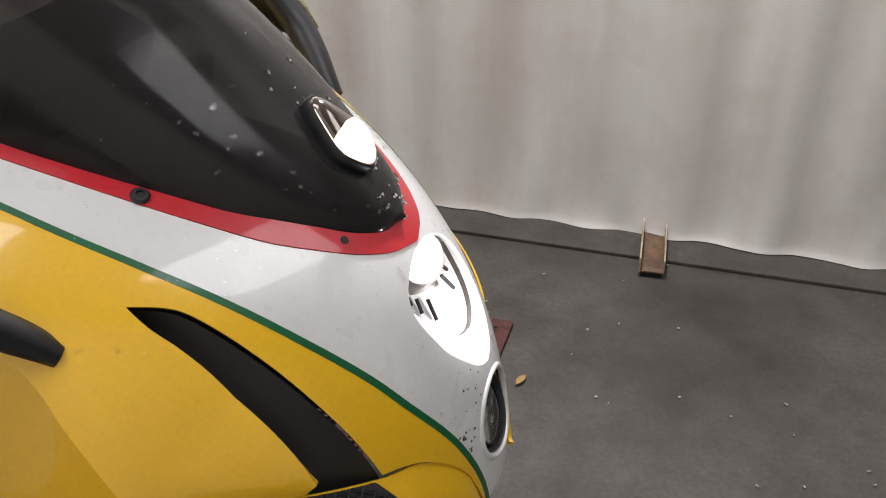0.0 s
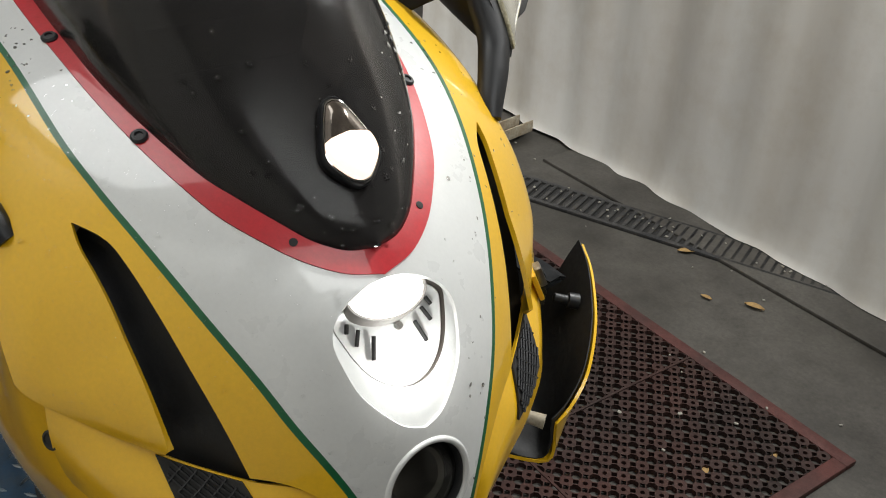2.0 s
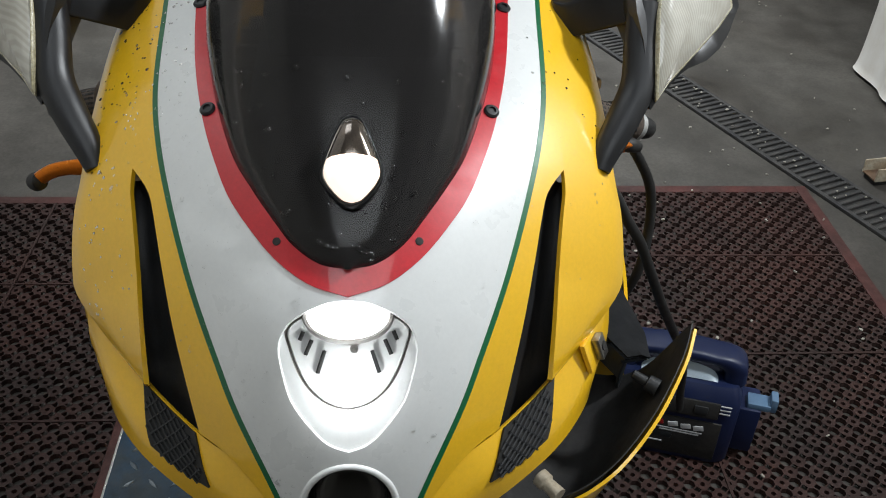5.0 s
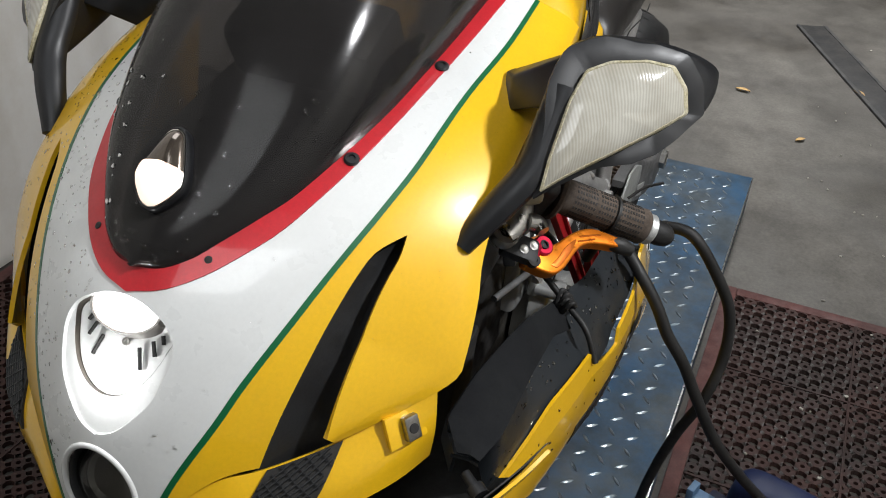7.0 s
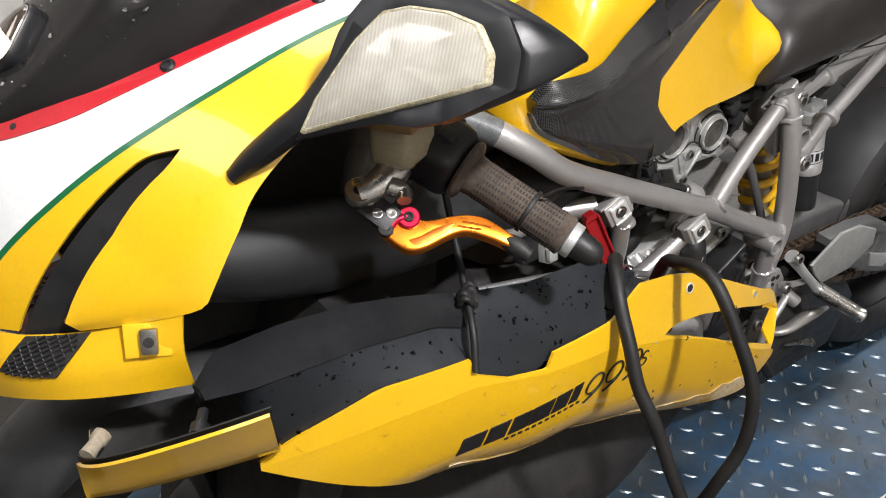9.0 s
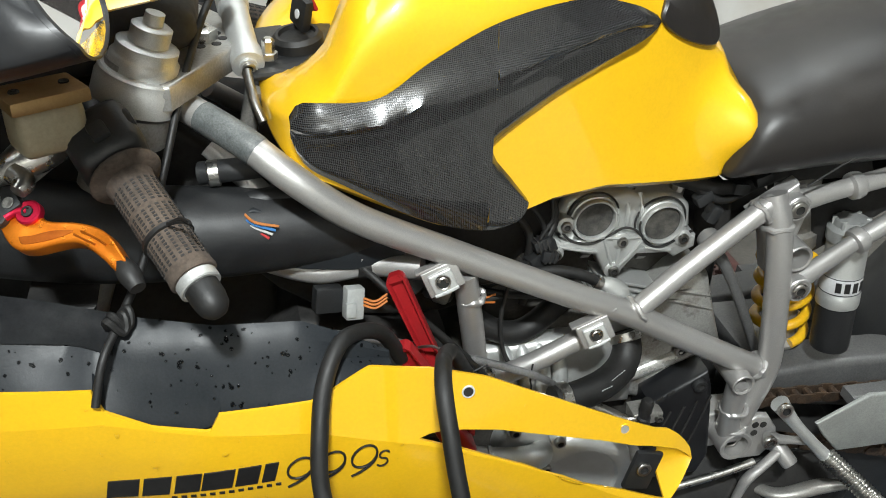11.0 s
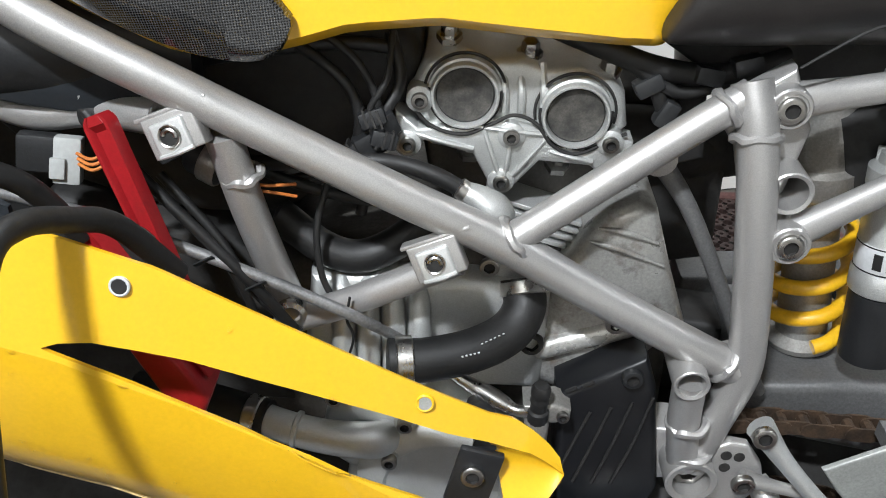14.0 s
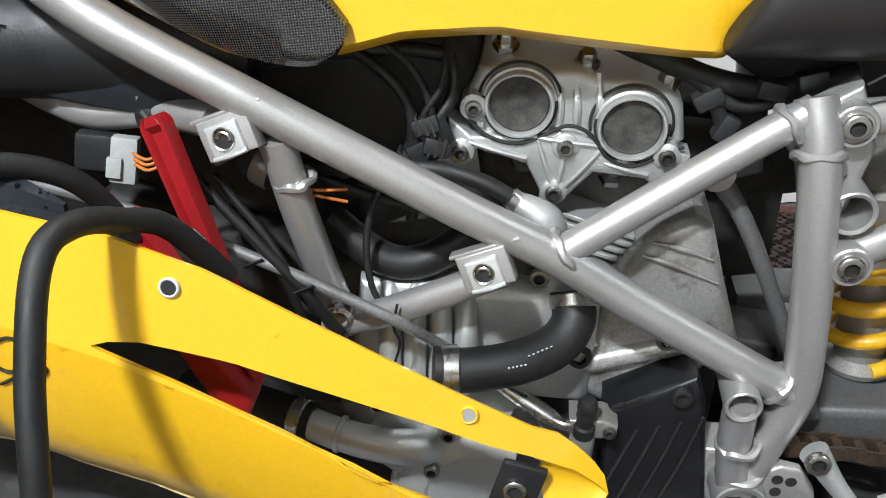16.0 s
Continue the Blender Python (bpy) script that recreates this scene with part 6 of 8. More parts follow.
for x, z in ((0.035, 0.472), (-0.020, 0.448), (-0.008, 0.408)):
    part("bolt_boss", lathe([(0.0095, -0.03), (0.0090, 0.004), (0, 0.004)], 16, facing((x, 0.148, z), (0, 1, 0))), CAST, engine)
    bolt((x, 0.152, z), (0, 1, 0), 0.0065, 0.007, engine)
part("pump_hose", tube([(0.20, 0.120, 0.440), (0.15, 0.135, 0.446), (0.088, 0.151, 0.443)], 0.0160, 16, 5), RUBBER, engine, "black water hose", 60)
part("hose_clamp", lathe([(0.0165, 0), (0.0176, 0.001), (0.0176, 0.010), (0.0165, 0.011)], 24, facing((0.094, 0.150, 0.4433), (0.95, -0.24, 0.05))), ALLOY, engine)
part("elbow_bead", lathe([(0.0132, 0), (0.0150, 0.001), (0.0150, 0.004), (0.0132, 0.005)], 24, facing((0.062, 0.1575, 0.4395), (0.97, -0.15, 0.12))), CAST, engine)
# crankcase fins seen above the panel
for i in range(4):
    x = 0.038 - 0.020 * i
    part("crankcase_rib", tube([(x, 0.075, 0.545), (x - 0.004, 0.100, 0.530), (x - 0.006, 0.112, 0.500), (x - 0.006, 0.112, 0.46)], [0.007, 0.009, 0.0095, 0.009], 10, 5), CAST, engine)
part("crankcase_side", slab([(0.06, 0.545), (-0.06, 0.55), (-0.13, 0.545), (-0.13, 0.44), (0.07, 0.44)], 0.0, 0.098, 0.012), CAST, engine)
# water hose with elbow, printed rubber
part("water_hose", tube([(-0.006, 0.151, 0.508), (-0.036, 0.146, 0.507), (-0.072, 0.134, 0.510), (-0.098, 0.117, 0.516), (-0.109, 0.103, 0.530), (-0.106, 0.090, 0.548)], 0.0172, 18, 7), RUBBER, engine, "black elbowed water hose", 60)
part("hose_clamp", lathe([(0.0180, 0), (0.0192, 0.001), (0.0192, 0.012), (0.0180, 0.013)], 24, facing((-0.012, 0.150, 0.5075), (-1, -0.15, 0.02))), ALLOY, engine, "bright hose clamp")
part("hose_clamp", lathe([(0.0180, 0), (0.0192, 0.001), (0.0192, 0.010), (0.0180, 0.011)], 24, facing((-0.109, 0.097, 0.537), (0.15, -0.6, 0.75))), ALLOY, engine, "bright hose clamp")
for k in range(5):
    part("hose_print", block((0.0016, 0.0008, 0.0038), pose(-0.062 - 0.0030 * k, 0.1532 - 0.0011 * k, 0.5165 + 0.0002 * k, -20, 8, 15)), PALE, engine, "pale print on the hose")
for k in range(6):
    part("hose_print", block((0.0013, 0.0008, 0.0026), pose(-0.076 - 0.0032 * k, 0.1455 - 0.0017 * k, 0.5240 + 0.0008 * k, -35, 6, 20)), PALE, engine)
part("hose_flange", slab([(-0.075, 0.553), (-0.100, 0.575), (-0.128, 0.565), (-0.138, 0.545), (-0.110, 0.535)], 0.06, 0.088, 0.003), CAST, engine)
bolt((-0.080, 0.089, 0.558), (0, 1, 0), 0.008, 0.005, engine)
bolt((-0.128, 0.089, 0.552), (0, 1, 0), 0.008, 0.005, engine)
bolt((-0.118, 0.092, 0.490), (0, 1, 0.2), 0.010, 0.010, engine, DARK)
part("thick_hose", tube([(0.085, 0.080, 0.590), (0.050, 0.088, 0.567), (0.022, 0.088, 0.560), (-0.006, 0.082, 0.570), (-0.045, 0.065, 0.595)], 0.0135, 16, 6), RUBBER, engine, "black coolant hose", 60)
part("breather_hose", tube([(0.14, 0.09, 0.632), (0.10, 0.100, 0.642), (0.05, 0.106, 0.650), (0.0, 0.108, 0.653), (-0.035, 0.111, 0.646), (-0.060, 0.113, 0.633)], 0.0062, 12, 6), RUBBER, engine, "thin black hose", 60)
part("hose_elbow", tube([(-0.056, 0.113, 0.636), (-0.068, 0.1135, 0.629), (-0.079, 0.112, 0.618), (-0.083, 0.105, 0.600)], [0.0070, 0.0110, 0.0148, 0.0135], 16, 6), CAST, engine, "bright hose elbow", 60)
part("hose_clamp", lathe([(0.0068, 0), (0.0080, 0.001), (0.0080, 0.007), (0.0068, 0.008)], 18, facing((-0.052, 0.1125, 0.638), (-0.8, 0.1, -0.5))), ALLOY, engine)
# brake line with print, banjo and bleed nipple
part("braided_line", tube([(0.31, 0.140, 0.640), (0.209, 0.160, 0.6315), (0.157, 0.164, 0.617), (0.078, 0.160, 0.582), (0.0174, 0.156, 0.551), (-0.0216, 0.125, 0.5036), (-0.0569, 0.122, 0.4746)], 0.0043, 12, 7), stuff("grey_line", (0.34, 0.34, 0.34), (0.22, 0.22, 0.22), 0.35, metal=0.6, broad=40, fine=500, grain=0.3, bump=0.2), engine, "grey printed hydraulic line", 60)
for k in (0.16, 0.12, 0.085):
    part("line_print", block((0.016, 0.0012, 0.0035), pose(k, 0.1668, 0.6185 - (0.157 - k) * 0.52, -35, 29, 0)), PRINT, engine)
part("line_end", tube([(-0.0569, 0.122, 0.4746), (-0.078, 0.127, 0.4640), (-0.0923, 0.132, 0.458), (-0.1075, 0.138, 0.4545), (-0.1212, 0.142, 0.4578)], [0.0048, 0.0066, 0.0066, 0.0046, 0.0050], 12, 6), ALLOY, engine)
part("bleed_nipple", lathe([(0.0085, -0.03), (0.0085, -0.016), (0.0068, -0.014), (0.0068, -0.006), (0.0078, -0.005), (0.0066, 0.001), (0.0078, 0.002), (0.0078, 0.008), (0.0055, 0.012), (0.004, 0.012), (0, 0.0125)], 14, facing((-0.124, 0.146, 0.477), (0, 0.1, 1))), RUBBER, engine, "rubber-capped bleed nipple")
part("slave_lug", slab([(-0.112, 0.464), (-0.138, 0.466), (-0.150, 0.461), (-0.150, 0.451), (-0.138, 0.447), (-0.114, 0.447)], 0.12, 0.144, 0.003), COVER, engine)
part("slave_body", lathe([(0.0090, -0.060), (0.0100, -0.030), (0.0100, -0.004), (0.0085, 0.0)], 18, facing((-0.124, 0.143, 0.452), (0, 0.1, 1))), COVER, engine)
bolt((-0.1435, 0.1445, 0.4565), (0, 1, 0), 0.0050, 0.004, engine, STEEL)
# dark inner mass: airbox, rear head, exhaust
part("airbox", slab([(0.27, 0.79), (0.12, 0.745), (0.0, 0.742), (-0.02, 0.70), (0.03, 0.63), (0.10, 0.58), (0.24, 0.60), (0.33, 0.70)], -0.10, 0.070, 0.015, None, 3), DARK, bike, "black airbox under the tank")
part("airbox_edge", tube([(0.17, 0.072, 0.700), (0.11, 0.078, 0.716), (0.04, 0.078, 0.728), (0.0, 0.072, 0.725)], 0.005, 10, 5), BLACK, bike)
part("throttle_body", lathe([(0.03, 0), (0.034, 0.02), (0.034, 0.05), (0.028, 0.06)], 20, facing((0.02, 0.0, 0.66), (-0.2, 0.9, 0.3))), DARK, bike)
part("front_cylinder", slab([(0.08, 0.40), (0.10, 0.56), (0.26, 0.60), (0.34, 0.52), (0.30, 0.40)], -0.10, 0.085, 0.015), DARK, bike, "dark front cylinder")
part("exhaust_pipe", tube([(-0.15, -0.03, 0.62), (-0.21, -0.02, 0.625), (-0.26, -0.05, 0.60), (-0.36, -0.09, 0.60)], 0.026, 16, 6), DARK, bike, "dark exhaust pipe", 60)
part("exhaust_pipe", tube([(0.25, 0.05, 0.48), (0.34, 0.06, 0.42), (0.33, 0.03, 0.30), (0.15, 0.0, 0.25)], 0.024, 14, 6), DARK, bike, "dark exhaust pipe", 60)
for k, pts in enumerate((
    [(0.055, 0.085, 0.745), (0.020, 0.098, 0.722), (0.006, 0.100, 0.690), (0.016, 0.098, 0.664)],
    [(0.075, 0.080, 0.735), (0.030, 0.092, 0.705), (0.020, 0.094, 0.672), (0.035, 0.090, 0.640), (0.080, 0.085, 0.620)],
    [(-0.002, 0.078, 0.738), (0.000, 0.098, 0.712), (0.012, 0.102, 0.688), (0.004, 0.100, 0.668)],
    [(0.130, 0.095, 0.655), (0.080, 0.100, 0.633), (0.030, 0.098, 0.618), (-0.020, 0.094, 0.612)],
    [(0.160, 0.118, 0.640), (0.120, 0.128, 0.596), (0.092, 0.140, 0.556), (0.060, 0.146, 0.527)],
    [(0.040, 0.100, 0.640), (0.050, 0.112, 0.600), (0.046, 0.120, 0.560), (0.030, 0.124, 0.530)],
)):
    part("engine_cable", tube(pts, (0.0030, 0.0042, 0.0024, 0.0045, 0.0034, 0.0026)[k], 8, 6), RUBBER, bike, "thin black engine cable", 60)
for k, (x, y, z, a) in enumerate(((0.010, 0.100, 0.683, 20), (0.002, 0.102, 0.668, -15), (0.020, 0.098, 0.657, 35))):
    sock = part("cable_socket", block((0.019, 0.015, 0.012), pose(x, y, z, 12, a, 8), 0.002), BLACK, bike, "black cable socket")
    for q in (-0.005, 0.0, 0.005):
        part("socket_rib", block((0.0018, 0.0165, 0.0132), pose(x + q, y, z, 12, a, 8)), DARK, sock)
part("rear_wiring", tube([(0.0, 0.07, 0.735), (-0.008, 0.085, 0.705), (0.004, 0.095, 0.680), (0.010, 0.095, 0.650), (0.02, 0.09, 0.60)], 0.0045, 10, 5), RUBBER, bike)
for i, (x, y, z) in enumerate(((0.004, 0.096, 0.676), (0.012, 0.098, 0.662), (0.148, 0.122, 0.664), (0.118, 0.118, 0.650))):
    part("plug", block((0.022, 0.016, 0.018), pose(x, y, z, 10 * i, 25, 20), 0.003), BLACK, bike, "black wiring plug")
part("sensor_body", lathe([(0.012, 0), (0.015, 0.004), (0.015, 0.026), (0.011, 0.030)], 18, facing((0.135, 0.118, 0.660), (-0.85, 0.25, -0.3))), BLACK, bike)
part("sensor_ring", lathe([(0.0155, 0), (0.0165, 0.002), (0.0165, 0.012), (0.0155, 0.014)], 18, facing((0.124, 0.121, 0.656), (-0.85, 0.25, -0.3))), COVER, bike)
part("connector", block((0.018, 0.015, 0.032), pose(0.212, 0.142, 0.660, 15, -8, 10), 0.002), NYLON, bike, "white nylon wiring connector")
part("connector_clip", block((0.010, 0.006, 0.014), pose(0.216, 0.152, 0.658, 15, -8, 10), 0.001), NYLON, bike)
part("connector_back", block((0.028, 0.016, 0.026), pose(0.236, 0.132, 0.660, 10, -8, 10), 0.003), BLACK, bike)
for dz in (-0.004, 0.0, 0.004):
    part("orange_wire", tube([(0.203, 0.148, 0.664 + dz), (0.192, 0.152, 0.662 + dz), (0.180, 0.150, 0.668 + dz)], 0.0012, 6, 4), AMBERWIRE, bike)
for dz in (-0.004, 0.001):
    part("orange_wire", tube([(0.098, 0.128, 0.640 + dz), (0.080, 0.130, 0.640 + dz), (0.062, 0.122, 0.637 + dz * 2)], 0.0012, 6, 4), AMBERWIRE, bike)
part("frame_strap", lathe([(0.0128, -0.008), (0.0135, -0.007), (0.0135, 0.007), (0.0128, 0.008)], 18, facing((0.196, 0.120, 0.688), (1, -0.1, 0.05))), RUBBER, bike)
part("wiring_loom", tube([(0.20, 0.13, 0.69), (0.165, 0.150, 0.660), (0.120, 0.160, 0.615), (0.085, 0.162, 0.575), (0.065, 0.150, 0.535)], 0.0040, 10, 6), RUBBER, bike, "thin black cable")
part("wiring_loom", tube([(0.19, 0.13, 0.675), (0.150, 0.150, 0.640), (0.105, 0.158, 0.590), (0.09, 0.15, 0.54)], 0.0032, 10, 6), RUBBER, bike)
part("frame_bolt", lathe([(0.013, 0), (0.0125, 0.012), (0.009, 0.014), (0.006, 0.010), (0, 0.010)], 18, facing((0.068, 0.125, 0.535), (0, 1, 0))), ALLOY, frame_part)
part("wire_tie", tube([(0.022, 0.149, 0.563), (0.024, 0.152, 0.545), (0.020, 0.147, 0.525), (0.028, 0.14, 0.49)], 0.0011, 6, 5), RUBBER, bike)
part("tab_plate", block((0.030, 0.006, 0.050), pose(-0.072, 0.250, 0.492, 0, -12, 0), 0.002), BLACK, bike, "black fairing tab")
bolt((-0.071, 0.253, 0.497), (0, 1, 0.1), 0.008, 0.004, bike)
part("tab_arm", tube([(-0.078, 0.245, 0.515), (-0.080, 0.20, 0.500), (-0.075, 0.14, 0.46)], 0.008, 10, 5), BLACK, bike)

for k, (pts, r) in enumerate((
    ([(-0.105, 0.050, 0.742), (-0.150, 0.060, 0.728), (-0.190, 0.064, 0.716), (-0.235, 0.062, 0.712), (-0.285, 0.055, 0.724)], 0.0085),
    ([(-0.140, 0.058, 0.735), (-0.175, 0.066, 0.716), (-0.205, 0.068, 0.700), (-0.232, 0.064, 0.704), (-0.262, 0.058, 0.718)], 0.0050),
    ([(-0.180, 0.062, 0.722), (-0.192, 0.066, 0.700), (-0.201, 0.064, 0.680)], 0.0060),
)):
    part("rear_loom", tube(pts, r, 12, 6), RUBBER, bike, "black wiring under the tank's rear end", 60)
for x, z, a in ((-0.185, 0.704, 30), (-0.201, 0.683, 65), (-0.226, 0.713, -10), (-0.252, 0.722, 15)):
    part("loom_plug", block((0.021, 0.016, 0.013), pose(x, 0.067, z, 8, a, 5), 0.003), BLACK, bike, "black wiring plug")
part("shock_mount", slab([(-0.207, 0.698), (-0.232, 0.700), (-0.240, 0.640), (-0.215, 0.632)], 0.010, 0.052, 0.005), DARK, bike, "grimy black shock mount")
# added stand-in slab, hides the mat behind the frame
part("rear_inner_filler", slab([(-0.185, 0.66), (-0.235, 0.665), (-0.285, 0.62), (-0.29, 0.50), (-0.19, 0.48)], -0.09, -0.03, 0.012), DARK, bike, "dark slab standing in for dark parts behind the frame")

# added dark slab, hides the blue deck behind the chain
part("rear_filler", slab([(-0.255, 0.44), (-0.40, 0.425), (-0.60, 0.36), (-0.60, 0.22), (-0.26, 0.20)], -0.075, -0.02, 0.01), DARK, bike, "dark slab added behind the chain run to hide the deck")

# ---- rear end ----
m = facing((-0.366, 0.022, 0.452), (0.14, 0.0, 1.0))
shock = part("rear_shock", lathe([(0.012, -0.02), (0.014, 0.0), (0.030, 0.004), (0.032, 0.010), (0.022, 0.016), (0.021, 0.15), (0.030, 0.155), (0.0325, 0.160), (0.0325, 0.178), (0.027, 0.182), (0.026, 0.25), (0.015, 0.26)], 30, m), COVER, bike, "rear shock absorber with a yellow spring")
coil = [m @ Vector((0.0315 * math.cos(k), 0.0315 * math.sin(k), 0.016 + 0.0050 * k)) for k in np.linspace(0, 2 * math.pi * 4.1, 86)]
part("spring", tube(coil, 0.0066, 12, 2), SPRING, shock, "bright yellow coil spring", 60)
tilt = (0.06, -0.10, 1.0)
res = part("reservoir", lathe([(0.020, 0), (0.0250, 0.003), (0.0255, 0.005), (0.0255, 0.020), (0.0240, 0.022), (0.0240, 0.088), (0.0262, 0.090), (0.0262, 0.104), (0.0200, 0.108), (0.0190, 0.116), (0.0120, 0.118)], 34, facing((-0.391, 0.079, 0.546), tilt)), CAST, shock, "silver damper reservoir")
part("reservoir_label", lathe([(0.0242, 0.022), (0.0244, 0.0225), (0.0244, 0.0455), (0.0242, 0.046)], 30, facing((-0.391, 0.079, 0.546), tilt), None, 1.0, False), PALE, shock, "white maker's label")
for k in range(4):
    a = 1.25 - 0.42 * k + 0.35
    bar_m = facing((-0.391, 0.079, 0.546), tilt) @ Matrix.Rotation(a, 4, "Z") @ Matrix.Translation((0.0243, 0, 0.034))
    part("label_mark", block((0.0012, 0.0068, 0.0135), bar_m, 0.0004, segments=1), PRINT, shock, "black mark on the label")
for h in (0.0235, 0.0445):
    part("label_line", lathe([(0.0244, h - 0.0006), (0.0247, h - 0.0004), (0.0247, h + 0.0004), (0.0244, h + 0.0006)], 30, facing((-0.391, 0.079, 0.546), tilt), None, 1.0, False), PRINT, shock)
for k in range(6):
    part("cap_rib", block((0.006, 0.004, 0.012), facing((-0.391, 0.079, 0.546), tilt) @ Matrix.Rotation(k * math.pi / 3, 4, "Z") @ Matrix.Translation((0.0185, 0, 0.112)), 0.001), CAST, shock)
part("reservoir_foot", lathe([(0.0225, -0.060), (0.0235, -0.055), (0.0235, 0.001), (0.018, 0.002)], 26, facing((-0.391, 0.079, 0.546), tilt)), BLACK, shock, "black lower half of the reservoir")
part("linkage_rod", tube([(-0.196, 0.075, 0.655), (-0.235, 0.085, 0.60), (-0.31, 0.095, 0.45)], [0.0085, 0.0065, 0.0065], 14, 5), GREYSWING, frame_part)
part("rod_end", lathe([(0.013, -0.008), (0.014, 0.0), (0.013, 0.008), (0.006, 0.009)], 18, facing((-0.197, 0.083, 0.656), (0, 1, 0))), FRAME, frame_part)
LUGS = [((-0.287, 0.122, 0.616), (-0.365, 0.108, 0.657), (-0.52, 0.095, 0.738)), ((-0.272, 0.102, 0.710), (-0.345, 0.099, 0.724), (-0.62, 0.088, 0.775))]
for a, b, c in LUGS:
    a, b, c = Vector(a), Vector(b), Vector(c)
    for side in (1, -1):
        e = Vector((1, side, 1))
        part("subframe_bar", tube([b * e, b.lerp(c, 0.5) * e, c * e], 0.0108, 16, 6), FRAME, frame_part, "", 60)
    d = (b - a).normalized()
    part("clevis", tube([a, a + d * 0.020, a + d * 0.045, b], [0.0135, 0.0125, 0.0112, 0.0108], 16, 5, 0.85), FRAME, frame_part, "machined clevis", 60)
    m = facing(b, d)
    part("weld_collar", lathe([(0.0110, -0.006), (0.0150, -0.004), (0.0158, 0.002), (0.0145, 0.008), (0.0108, 0.011)], 22, m), FRAME, frame_part)
    lug_m = facing(a + Vector((0, 0.0125, 0)), (0, 1, 0))
    part("lug", lathe([(0.0150, -0.025), (0.0150, 0.001), (0.0138, 0.0025), (0.0118, 0.0025), (0.0112, 0.0010), (0, 0.0010)], 26, lug_m), FRAME, frame_part)
    bolt(a + Vector((0, 0.0133, 0)), (0, 1, 0), 0.0095, 0.0045, frame_part, ALLOY)
part("rear_block", slab([(-0.33, 0.68), (-0.46, 0.72), (-0.46, 0.66), (-0.36, 0.60)], -0.05, 0.05, 0.01), DARK, bike)
# swingarm with its window, both sides, chain, sprocket
front_arm = [(-0.28, 0.447), (-0.40, 0.455), (-0.50, 0.452), (-0.56, 0.44), (-0.56, 0.33), (-0.45, 0.372), (-0.34, 0.392), (-0.28, 0.39)]
rear_arm = [(-0.47, 0.452), (-0.54, 0.440), (-0.64, 0.385), (-0.74, 0.345), (-0.86, 0.335), (-0.885, 0.315), (-0.875, 0.285), (-0.80, 0.255), (-0.68, 0.285), (-0.56, 0.325), (-0.47, 0.372), (-0.40, 0.380), (-0.40, 0.396), (-0.50, 0.388), (-0.555, 0.372), (-0.56, 0.405), (-0.50, 0.430), (-0.40, 0.438), (-0.40, 0.452)]
swing = part("swingarm", slab(front_arm, 0.035, 0.085, 0.010), GREYSWING, bike, "grey cast swingarm")
part("outer_arm", slab(rear_arm, 0.125, 0.150, 0.006), GREYSWING, swing)
part("far_arm", slab(front_arm, -0.13, -0.08, 0.006), GREYSWING, swing)
part("far_arm", slab(rear_arm, -0.15, -0.125, 0.006), GREYSWING, swing)
part("swing_bridge", block((0.10, 0.15, 0.05), pose(-0.36, 0, 0.425), 0.012), GREYSWING, swing)
part("heel_guard", slab([(-0.352, 0.424), (-0.368, 0.402), (-0.395, 0.372), (-0.470, 0.372), (-0.530, 0.400), (-0.525, 0.432), (-0.470, 0.458), (-0.415, 0.462)], 0.152, 0.157, 0.003), stuff("pale_grey_guard", (0.36, 0.37, 0.355), (0.29, 0.30, 0.285), 0.38, metal=0.3, broad=14, fine=400, grain=0.2, bump=0.1), swing, "pale grey heel guard")
part("arm_pad", slab([(-0.54, 0.375), (-0.63, 0.342), (-0.60, 0.325), (-0.55, 0.345)], 0.1485, 0.153, 0.002), CAST, swing, "bare alloy pad")
part("axle_nut", lathe([(0.022, 0), (0.022, 0.012), (0.015, 0.014), (0.011, 0.014), (0.010, 0.004), (0, 0.004)], 6, facing((-0.83, 0.150, 0.305), (0, 1, 0))), STEEL, swing)
links = bmesh.new()
run = spline([(-0.255, 0.430), (-0.33, 0.434), (-0.50, 0.424), (-0.70, 0.408), (-0.83, 0.402), (-0.875, 0.392), (-0.905, 0.358), (-0.912, 0.32), (-0.895, 0.275), (-0.855, 0.245), (-0.80, 0.243), (-0.60, 0.29), (-0.40, 0.345), (-0.255, 0.372)], 40)
walked, last = 0.0, run[0]
step, count = 0.0159, 0
for p in run:
    walked += float(np.hypot(*(p - last)))
    if walked >= step:
        d = (p - last) if np.hypot(*(p - last)) > 1e-9 else np.array((1, 0))
        t = math.atan2(d[1], d[0])
        out = count % 2
        for y in ((0.1035, 0.1205) if out else (0.1055, 0.1185)):
            own = bmesh.new()
            for e in (-1, 1):
                for k in np.linspace(-math.pi / 2, math.pi / 2, 6):
                    own.verts.new((e * (0.0075 + 0.0068 * math.cos(k)), -0.0009, e * 0.0068 * math.sin(k)))
            f = own.faces.new(list(own.verts))
            ex = bmesh.ops.extrude_face_region(own, geom=[f])
            bmesh.ops.translate(own, vec=(0, 0.0018, 0), verts=[v for v in ex["geom"] if isinstance(v, bmesh.types.BMVert)])
            own.transform(Matrix.Translation((p[0], y, p[1])) @ Matrix.Rotation(-t, 4, "Y"))
            join(own, links)
        join(lathe([(0.0051, 0), (0.0051, 0.0175), (0.003, 0.018)], 8, facing((p[0] + 0.0079 * math.cos(t), 0.1032, p[1] + 0.0079 * math.sin(t)), (0, 1, 0))), links)
        walked, count = 0.0, count + 1
    last = p
chain = part("drive_chain", links, CHAIN, bike, "rusty brown drive chain")
teeth = []
